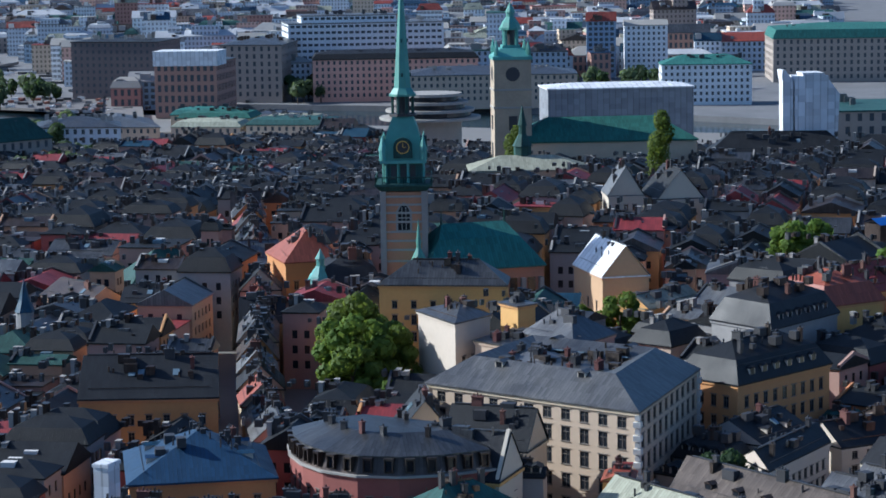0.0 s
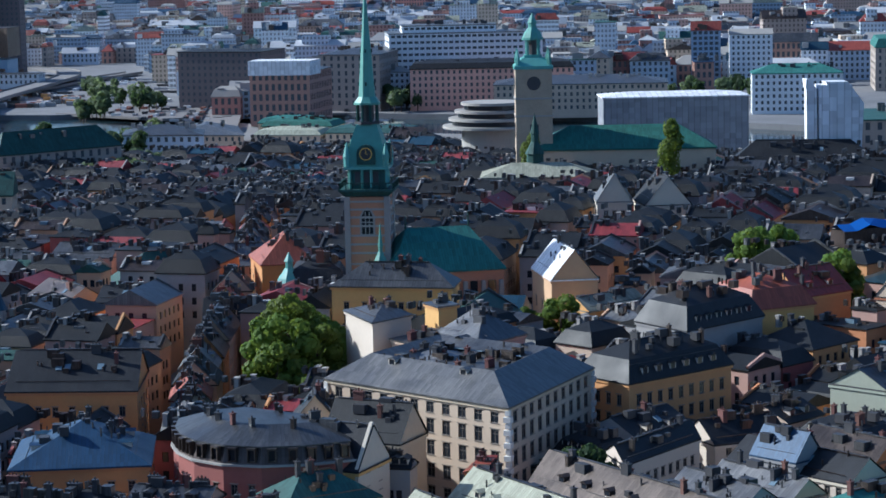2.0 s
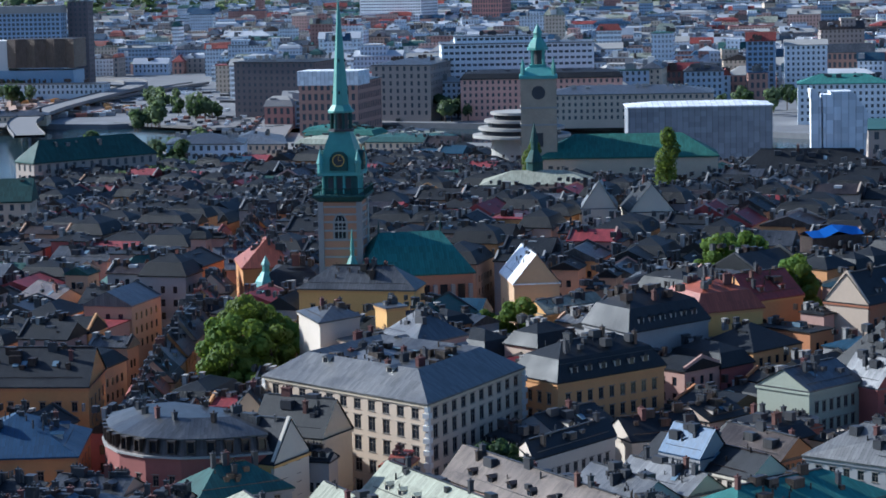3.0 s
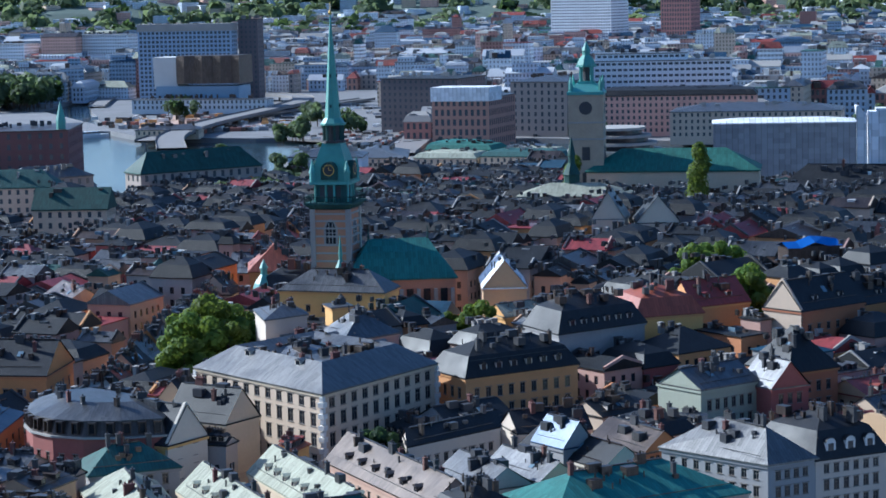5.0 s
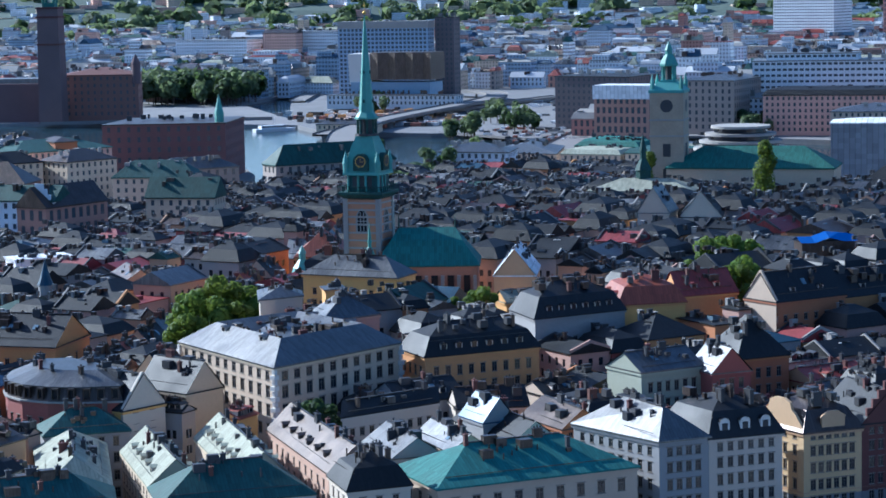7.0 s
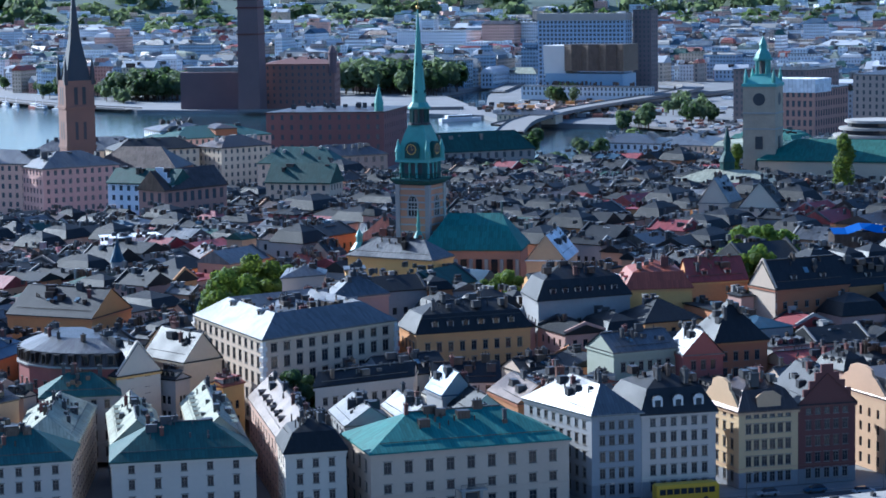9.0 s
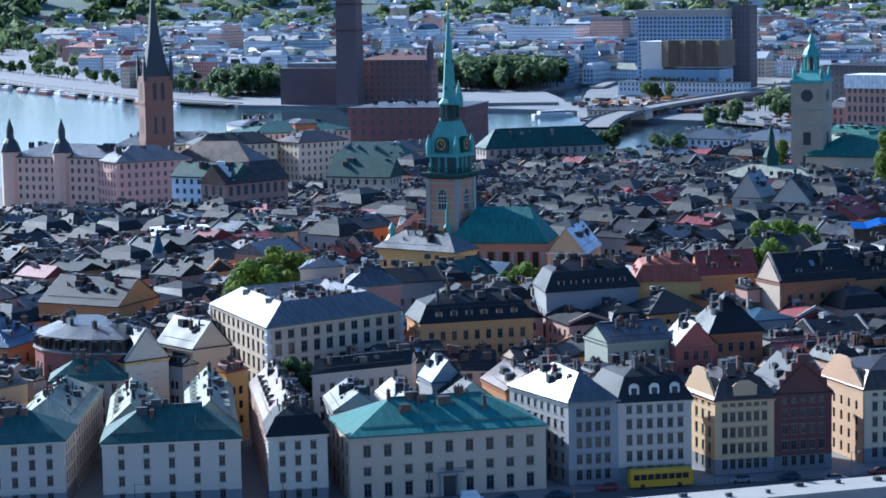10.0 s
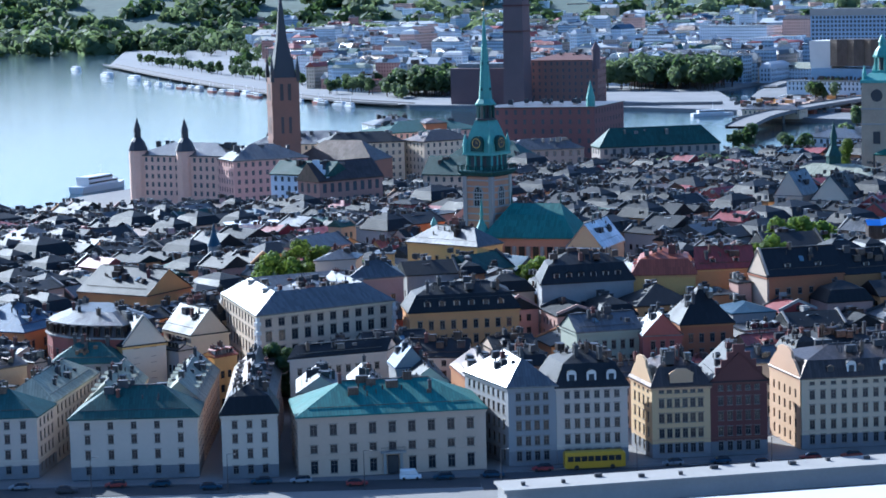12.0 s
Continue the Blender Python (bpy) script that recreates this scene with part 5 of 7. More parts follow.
house([(206.4, 129.0), (241.2, 99.6), (250.9, 111.1), (216.1, 140.5)], 10, 30, 36.5, "hip", GREYWALL, BLACK, "broad grey town house with a black hipped roof", ((10, 1.6), (14, 1.6)), (9, 4, 0, 4), chimneys=6, hatches=4)

# red house with white sheeted top by the bridge
ab = [(314, 693), (339.5, 670.5), (372, 705), (346, 728)]
own = block(ab, 3, 33, 35, "hip", FAR_RED, SLATE, "arcaded_house", "red arcaded house with its roof wrapped in white sheeting")
s = Shape()
s.prism(grow([ab[0], ab[1], lerp(ab[1], ab[2], 0.45), lerp(ab[0], ab[3], 0.45)], 0.6), 31, 39)
add(own, "roof_cover", s, SHEETING, "white sheeting over the roof")

# church on its island with the openwork iron spire
RX, RY = -88, 454
own = thing("island_church", RX, RY, 2.4, "brick island church with a dark openwork iron spire", "church")
s = Shape()
s.prism(rect(RX, RY, 13.5, 13.5, 0.25), 2.2, 57)
for z in (26, 44):
    s.prism(rect(RX, RY, 14.3, 14.3, 0.25), z, z + 1.2, True, True)
add(own, "tower", s, BRICK)
s = Shape()
s.frustum(rect(RX, RY, 11.5, 11.5, 0.25), rect(RX, RY, 4.6, 4.2, 0.25), 57, 76)
s.frustum(rect(RX, RY, 4.6, 4.6, 0.25), rect(RX, RY, 0.15, 0.15, 0.25), 76, 101)
add(own, "spire", s, PIPE)
for x in (-1, 1):
    for y in (-1, 1):
        s = Shape()
        c = rect(RX, RY, 12.6 * x, 12.6 * y, 0.25)[2]
        s.prism(rect(c[0], c[1], 1.6, 1.6, 0.25), 55, 61)
        s.frustum(rect(c[0], c[1], 1.6, 1.6, 0.25), rect(c[0], c[1], 0.1, 0.1, 0.25), 61, 68)
        add(own, "pinnacle", s, PIPE)
for k in range(4):
    a = 0.25 + k * math.pi / 2
    f, u = Vector((math.cos(a), math.sin(a))), Vector((-math.sin(a), math.cos(a)))
    for dx in (-1.9, 1.9):
        p = Vector((RX, RY)) + f * 6.75 + u * dx
        for z, w in ((50, 1.7), (34, 1.4)):
            s = Shape()
            s.box(p.x, p.y, z, 0.2, w, 8, a)
            add(own, "belfry_opening", s, PIPE)
s = Shape()
s.prism(span((-83, 448), (-45, 430), 22), 2.2, 17)
add(own, "nave_wall", s, BRICK)
s, l, r, t = roof_shape(span((-83, 448), (-45, 430), 22), 17, 26, "hip")
add(own, "nave_roof", s, BROWN)

# palace on the island with corner turrets
own = block([(-152, 384), (-107, 360), (-97, 384), (-142, 412)], 4, 26, 31, "hip", FAR_PINK, SLATE, "island_palace", "pink island palace with dark roofs and onion turrets")
for x, y in ((-151, 385), (-128, 373)):
    s = Shape()
    s.prism(ring(x, y, 4.2, 10), 4, 28)
    add(own, "turret", s, FAR_PINK)
    s = Shape()
    s.frustum(ring(x, y, 4.8, 10), ring(x, y, 3.2, 10), 28, 32)
    s.frustum(ring(x, y, 3.2, 10), ring(x, y, 1.6, 10), 32, 34)
    s.prism(ring(x, y, 1.6, 8), 34, 37)
    s.frustum(ring(x, y, 1.9, 8), ring(x, y, 0.05, 8), 37, 43)
    add(own, "turret_roof", s, PIPE)
block(span((-104, 345), (-72, 360), 24), 4, 25, 31, "hip", FAR_PINK, SLATE, "mansion", "pink mansion with a dark hipped roof")
white_mansion = block(span((-80, 234), (-57, 219), 14), 4, 28, 33, "gable", FAR_PALE, DARKCOPPER, "white_mansion", "white mansion with a dark green roof and stepped gable")
block(span((-60, 216), (-36, 236), 14), 4, 26, 33, "gable", FAR_RED, BROWN, "brick_mansion", "red brick mansion with a brown roof")
block(span((-20, 250), (3, 238), 14), 4, 25, 32, "gable", FAR_OCHRE, DARKCOPPER, "green_roofed_mansion", "pale mansion with a green copper roof")
side_gable(white_mansion, (-66, 224.9), (-57, 219), 20, 0, [(1.0, 28.0), (0.8, 28.0), (0.8, 30.2), (0.55, 30.2), (0.55, 32.2), (0.3, 32.2), (0.3, 34.0)], FAR_PALE, "white stepped gable")
for q in (span((-80, 234), (-57, 219), 14), span((-60, 216), (-36, 236), 14), span((-20, 250), (3, 238), 14)):
    TAKEN.append(q)
block([(12, 592), (72, 574), (92, 625), (36, 645)], 2.2, 32, 33, "flat", FAR_BRICK, BROWN, "brown_palace", "large brown brick courthouse block")
block(span((-40, 520), (10, 545), 30), 2.2, 24, 29, "hip", FAR_PINK, DARKCOPPER, "court_building", "pink court building with dark roof")
block(span((-110, 520), (-55, 510), 24), 2.2, 20, 26, "hip", FAR_OCHRE, SLATE, "island_house", "ochre island house with grey roof")
block(span((-20, 480), (5, 495), 20), 2.2, 22, 27, "hip", FAR_OCHRE, BROWN, "island_house", "orange island house with a brown roof")
block(span((63, 411), (121, 424), 14), 2.6, 22, 30.5, "hip", FAR_BROWN, DARKCOPPER, "riverside_house", "long riverside house with a green copper roof")

own = thing("corner_turret", 70.6, 582, 30, "small copper spire on the brown palace", "tower")
s = Shape()
s.prism(ring(0, 0, 2.4, 8), 0, 6)
s.frustum(ring(0, 0, 2.6, 8), ring(0, 0, 0.1, 8), 6, 16)
part("spire", s, SPIRE, own)
block(span((-46, 540), (-20, 548), 24), 2.2, 27, 31, "hip", FAR_PALE, SLATE, "island_house", "pale mansion with white windows and a grey roof")
block(span((-19, 532), (-8, 535), 20), 2.2, 28, 30, "hip", ORANGE, BROWN, "island_house", "bright orange narrow island house")
block(span((-70, 480), (-30, 490), 18), 2.2, 22, 27, "hip", FAR_OCHRE, BLACK, "island_house", "ochre island house with a black roof")
block(span((-8, 420), (26, 405), 16), 2.2, 19, 26, "hip", FAR_OCHRE, DARKCOPPER, "island_house", "ochre quay house with a dark green roof")
block(span((22, 470), (60, 480), 18), 2.2, 17, 22, "hip", FAR_BROWN, SLATE, "island_house", "brown quay house with a grey roof")

# city hall: two brick wings and a tall square tower
own = block([(62, 1152), (114, 1131), (124, 1176), (72, 1200)], 2.4, 37, 42, "hip", FAR_BRICK, DARKBRICK, "city_hall", "dark brick city hall with a tall square tower", "building")
s = Shape()
s.prism([(0, 1180), (60, 1156), (70, 1200), (14, 1226)], 2.4, 31)
add(own, "garden_wing", s, HALLBRICK)
s = Shape()
s.prism([(6, 1186), (50, 1168), (56, 1190), (14, 1210)], 31, 34.5)
add(own, "skylit_roof", s, PALE, "pale hall roof that catches the sun")
s = Shape()
s.frustum(rect(52, 1138, 17.5, 17.5, -0.4), rect(52, 1138, 15.5, 15.5, -0.4), 3, 88)
add(own, "tower", s, HALLBRICK, "tapering dark brick tower")
for z in (60, 80, 86.5):
    s = Shape()
    s.prism(rect(52, 1138, 17.2, 17.2, -0.4), z, z + 1.2, True, True)
    add(own, "tower_band", s, DARKBRICK)
s = Shape()
s.prism(rect(52, 1138, 9, 9, -0.4), 88, 91)
for x in (-1, 1):
    for y in (-1, 1):
        c = rect(52, 1138, 8 * x, 8 * y, -0.4)[2]
        s.prism(ring(c[0], c[1], 1.1, 6), 91, 99)
s.prism(rect(52, 1138, 10, 10, -0.4), 99, 100.5, True, True)
s.frustum(rect(52, 1138, 9, 9, -0.4), rect(52, 1138, 1, 1, -0.4), 100.5, 109)
add(own, "lantern", s, COPPER)
s = Shape()
s.prism(ring(113, 1133, 3.4, 8), 30, 45)
s.frustum(ring(113, 1133, 3.8, 8), ring(113, 1133, 0.1, 8), 45, 52)
add(own, "corner_turret", s, HALLBRICK)

# hotel and congress centre
own = block(span((306, 1291), (369, 1241), 14), 4, 64, 68, "flat", FAR_BLUE, GREYWALL, "hotel_slab", "blue-grey glass hotel slab with square windows")
s = Shape()
s.prism(grow(span((306, 1291), (369, 1241), 14), 0.3), 64, 69.5, True, True)
add(own, "parapet", s, STONE, "plain pale top storey")
own = thing("congress_hall", 315, 1160, 4, "steel-clad congress hall with faceted brown and white walls", "building")
f = Vector((343 - 287, 1138 - 1182)).normalized()
for k, (u0, u1, z0, z1, mt, nm) in enumerate(((0, 19, 22, 46, TRIM, "white_wing"), (19, 71, 26, 47, BROWN, "faceted_hall"), (2, 69, 4, 24, FAR_BLUE, "glass_base"))):
    s = Shape()
    n = 7
    b = Vector((-f.y, f.x))
    cut = [Vector((287, 1182)) + f * (u0 + (u1 - u0) * q / n) - b * (3.0 if q % 2 and nm == "faceted_hall" else 0.0) for q in range(n + 1)]
    back = [Vector((287, 1182)) + f * u + b * 26 for u in (u1, u0)]
    low = [p + b * (2.5 if nm == "white_wing" else 0) for p in cut]
    s.frustum([tuple(p) for p in low + back], [tuple(p) for p in cut + back], z0, z1)
    add(own, nm, s, mt)
block(span((268, 1176), (352, 1106), 14), 4, 15, 16, "flat", FAR_GREY, SLATE, "station_building", "long low station building beside the motorway")
block(span((196, 905), (232, 885), 16), 2.6, 9, 12, "hip", FAR_OCHRE, SLATE, "quay_house", "low ochre quay house with a grey roof")
block(span((378, 1250), (391, 1240), 14), 4, 72, 73, "flat", FAR_DARK, BLACK, "dark_tower", "slim dark glass tower")


# assembly house with a cupola, and the white gabled house, in front of the cathedral
own = block(span((103, 116), (131, 97), 18), 10, 33, 36.5, "hip", CREAM, PALECOPPER, "exchange_house", "cream exchange house with a pale green roof and dark cupola")
TAKEN.append(span((103, 116), (131, 97), 18))
s = Shape()
s.prism(ring(122, 116, 2.6, 8), 35, 39)
s.frustum(ring(122, 116, 3.0, 8), ring(122, 116, 1.2, 8), 39, 42.5)
s.prism(ring(122, 116, 1.1, 8), 42.5, 45)
s.frustum(ring(122, 116, 1.4, 8), ring(122, 116, 0.05, 8), 45, 51)
add(own, "cupola", s, DARKCOPPER)
house([(90, 38), (98, 33.5), (105, 44), (97, 49)], 12, 33.5, 41, "gable", WHITEWALL, PALE, "white gabled house with a pale sunlit roof", ((10, 1.6), (14, 1.6), (17.5, 1.5)), (3, 3, 0, 3), chimneys=2)
house([(100, 30), (111, 25), (118, 40), (107, 45)], 12, 32.5, 40, "gable", WHITEWALL, BLACK, "white house with a black roof and tall chimneys", ((10, 1.6), (14, 1.6)), (3, 3, 0, 3), chimneys=3)

# along the river and the square
def plain(poly, z0, ze, zr, kind, wall, roof, label, name="riverside_house"):
    TAKEN.append(poly[:4])
    return block(poly, z0, ze, zr, kind, wall, roof, name, label)


for a, c, deep, z, roof, what in (((242, 545), (266, 522), 22, 15, PALECOPPER, "pale green copper"), ((268, 520), (298, 490), 20, 16, DARKCOPPER, "dark copper"), ((258, 568), (284, 543), 24, 17, COPPER, "green copper"),
                               ((287, 540), (306, 520), 26, 15, PALECOPPER, "pale green copper"), ((272, 600), (296, 578), 20, 16, COPPER, "green copper"), ((300, 572), (318, 552), 22, 14, SLATE, "grey sheet")):
    plain(span(a, c, deep), 2.6, z - 3.5, z, "mansard", FAR_OCHRE, roof, "wing of the parliament house with a %s roof" % what, "parliament_wing")
plain([(216, 593), (246, 564), (269, 618), (246, 640)], 2.6, 10, 14, "hip", FAR_OCHRE, PALE, "pale riverside house with a light grey roof")
plain([(180, 560), (210, 535), (225, 565), (195, 590)], 2.6, 14, 18, "hip", FAR_GREY, SLATE, "grey riverside house with a broad flat-pitched roof")
plain([(346, 856), (381, 812), (415, 845), (380, 890)], 3, 38, 39, "flat", FAR_DARK, BLACK, "large dark brick office block by the square", "office_block")
plain([(396, 764), (421, 736), (470, 790), (440, 816)], 3, 37, 40, "hip", FAR_BROWN, SLATE, "brown office block behind the arcaded house", "office_block")
plain([(436, 726), (516, 672), (530, 694), (450, 748)], 3, 28, 33, "mansard", FAR_PINK, BLACK, "pink ministry house with a black roof", "ministry_house")
plain([(452, 778), (533, 730), (553, 768), (472, 818)], 3, 47, 48, "flat", FAR_RIBBON, PALE, "white stepped office building with ribbon windows", "office_block")
plain([(462, 779), (512, 750), (526, 774), (476, 806)], 47.02, 51.5, 52, "flat", FAR_RIBBON, PALE, "set-back upper storeys with ribbon windows", "office_storeys")
plain([(440, 640), (520, 585), (545, 620), (465, 676)], 3, 22, 26, "hip", FAR_OCHRE, SLATE, "ochre riverside house with grey roof", "ministry_house")
plain([(560, 560), (600, 530), (615, 550), (575, 580)], 3, 26, 31, "hip", FAR_PALE, COPPER, "pale house with a green copper roof")
plain([(735, 655), (815, 591), (855, 640), (775, 705)], 3, 31, 39.5, "mansard", FAR_BROWN, COPPER, "grand stone opera house with a green copper roof", "opera_house")
plain([(1085, 2150), (1135, 2080), (1175, 2110), (1125, 2180)], 3, 92, 93, "flat", FAR_RIBBON, PALE, "tall white office tower with a waffle facade", "office_tower")
plain([(1168, 2010), (1192, 1978), (1215, 1995), (1191, 2027)], 3, 70, 71, "flat", FAR_RED, DARKBRICK, "dark brick church tower in the distance", "church_tower")
plain([(1174, 2008), (1190, 1986), (1206, 1998), (1190, 2020)], 70, 84, 96, "hip", SPIRE, SPIRE, "green copper cap of the distant tower", "tower_cap")
plain([(395, 2020), (470, 1930), (500, 1955), (425, 2045)], 2.6, 48, 49, "flat", FAR_PALE, PALE, "long white apartment block", "apartment_block")
plain([(300, 2050), (370, 1990), (395, 2015), (325, 2075)], 2.6, 40, 41, "flat", FAR_PALE, PALE, "long white apartment block", "apartment_block")

# round terraced office building
own = thing("terraced_rotunda", 264, 364, 3, "round terraced building with pale bands and glass", "building")
TAKEN.append(rect(264, 364, 44, 44, 0.4))
for k in range(4):
    s = Shape()
    s.prism(ring(264, 364, 21 - 2.6 * k, 32), 24.5 + 3.2 * k, 25.6 + 3.2 * k, True, True)
    add(own, "terrace", s, STONE)
    s = Shape()
    s.prism(ring(264, 364, 19.6 - 2.6 * k if k else 13.0, 32), 3 if k == 0 else 22.6 + 3.2 * k, 24.5 + 3.2 * k)
    add(own, "glass_band", s, PANE if k else STONE)

# ---- the rest of the old town, rows of houses wall to wall ----
fr = random.Random(21)
WALLS = [CREAM, YELLOW, OCHRE, PINK, PINK, GREYWALL, REDWALL, SAND, PINK, GREYWALL, GREYWALL, SAND]
WALLNAME = {CREAM: "cream", YELLOW: "yellow", OCHRE: "ochre", ORANGE: "orange", PINK: "pink", WHITEWALL: "white", GREYWALL: "grey", REDWALL: "red", SAND: "sand-coloured"}
ROOFS = [BLACK] * 22 + [SLATE] * 5 + [BROWN] * 4 + [PALE] * 2 + [REDROOF] * 4 + [DARKCOPPER] * 2 + [BLUEROOF]
ROOFNAME = {BLACK: "black sheet", SLATE: "grey sheet", BROWN: "brown sheet", PALE: "pale sheet", REDROOF: "red sheet", DARKCOPPER: "dark green copper", BLUEROOF: "blue-grey sheet"}
# squares, churchyards and courtyards that stay open: x, y, radius
OPEN = [(-57, -66, 9), (-50, -55, 9), (-44, -44, 8), (-36, -40, 8), (80, -38, 6), (88, -38, 7), (70, -82, 5), (73, -78, 5), (14, -60, 6), (154, 90, 4), (128, 124, 4), (14, -32, 9), (28, -30, 9), (38, -18, 8), (40, -34, 7), (-110, -119, 6), (-82, -54, 4), (-97, -89, 5)]
# the long straight lane, with the row that stands along it
LANE = [(-96, -90), (-76, -51), (-57, -19), (-39, 10), (-19, 44), (4, 85), (38, 145)]
for a, c in zip(LANE, LANE[1:]):
    OPEN += [(*lerp(a, c, k / 8), 1.7) for k in range(8)]
lane_roofs = itertools.cycle(((SLATE, "grey sheet"), (SLATE, "grey sheet"), (BLACK, "black sheet"), (REDROOF, "red sheet"), (BLACK, "black sheet"), (PALE, "pale sheet"), (BROWN, "brown sheet")))
lane_walls = itertools.cycle(((PINK, "pink"), (SAND, "tan"), (OCHRE, "ochre"), (CREAM, "cream")))
lr = random.Random(17)
for a, c in zip(LANE, LANE[1:]):
    d = Vector((c[0] - a[0], c[1] - a[1]))
    long = d.length
    d.normalize()
    side = Vector((d.y, -d.x))
    u = 0.4
    while u < long - 6:
        w = min(lr.uniform(9, 14), long - u)
        deep = lr.uniform(7.5, 9.5)
        p = [Vector(a) + d * (u + k) + side * v for k, v in ((0, 2.0), (0, 2.0 + deep), (w - 0.1, 2.0 + deep), (w - 0.1, 2.0))]
        u += w
        poly = [tuple(q) for q in p]
        m = lerp(poly[0], poly[2], 0.5)
        if any(inside(q, t) for t in TAKEN for q in poly + [m]) or any(math.hypot(m[0] - x, m[1] - y) < r for x, y, r in OPEN[:18]):
            continue
        (roof, rn), (wall, wn2) = next(lane_roofs), next(lane_walls)
        z = ground_height(*m) - 0.4
        ze = z + lr.uniform(12.5, 14.5)
        house(poly, z, ze, ze + lr.uniform(4.0, 5.2), "gable", wall, roof, "%s lane house with a steep %s roof and chimneys" % (wn2, rn), [(1.2 + 3.2 * k, 1.7) for k in range(4)],
              (2, 3, 0, 3), chimneys=lr.choice((2, 3)), dormers=lr.choice((0, 1, 2)), hatches=lr.choice((1, 2)), singles=False, cornice=False)
PLOTS = []


def free(poly):
    pts = poly + [lerp(poly[i], poly[(i + 1) % 4], 0.5) for i in range(4)] + [lerp(poly[0], poly[2], 0.5)]
    for t in TAKEN:
        if any(inside(p, t) for p in pts) or any(inside(p, poly) for p in t) or inside(lerp(t[0], t[2], 0.5), poly):
            return False
    return not any(math.hypot(p[0] - x, p[1] - y) < r for p in pts for x, y, r in OPEN)


def rows_of_houses(origin, turn, length, rows, keepers, extra=0.0):
    """Rows run along turn; two rows back to back, then a lane; cross lanes every few houses."""
    c, s = math.cos(turn), math.sin(turn)
    v = 0.0
    for j in range(rows):
        deep = fr.uniform(9.5, 14.5)
        u, since, base = 0.0, 0.0, fr.uniform(14.5, 17.5)
        while u < length:
            w = fr.choice((fr.uniform(6.5, 11), fr.uniform(9, 17)))
            if since > 48:
                u, since, base = u + 3.2, 0.0, fr.uniform(14.5, 17.5)
            jog = fr.uniform(-0.5, 0.5)
            loc = [(u, v + jog), (u + w - 0.05, v + jog), (u + w - 0.05, v + deep), (u, v + deep)]
            poly = [(origin[0] + x * c - y * s, origin[1] + x * s + y * c) for x, y in loc]
            m = lerp(poly[0], poly[2], 0.5)
            u, since = u + w, since + w
            if not keepers(*m):
                continue
            if not free(poly):
                for k in (0.8, 0.6, 0.45):
                    small = [lerp(m, p, k) for p in poly]
                    if free(small):
                        break
                else:
                    continue
                poly = small
            PLOTS.append((poly, base + extra + fr.choice((fr.uniform(-1.0, 1.0), fr.uniform(-2.2, 1.4)))))
        v += deep + (3.0 if j % 2 else 0.2)


rows_of_houses((-50, -192), radians(14), 230, 9, lambda x, y: -50 < x < 190 and y < -55 and y > -200 + max(0, x) * 0.12, 2.0)
rows_of_houses((-112, -299), radians(45), 900, 38, lambda x, y: ((x < -50 and y > -200) or y >= -55) and -300 < x < 75 and y < (245 if x < -45 else 315 if x < 20 else 405))
rows_of_houses((120, -180), radians(40), 800, 46, lambda x, y: x >= 75 and y >= -55 and y < 432 and x < 270)

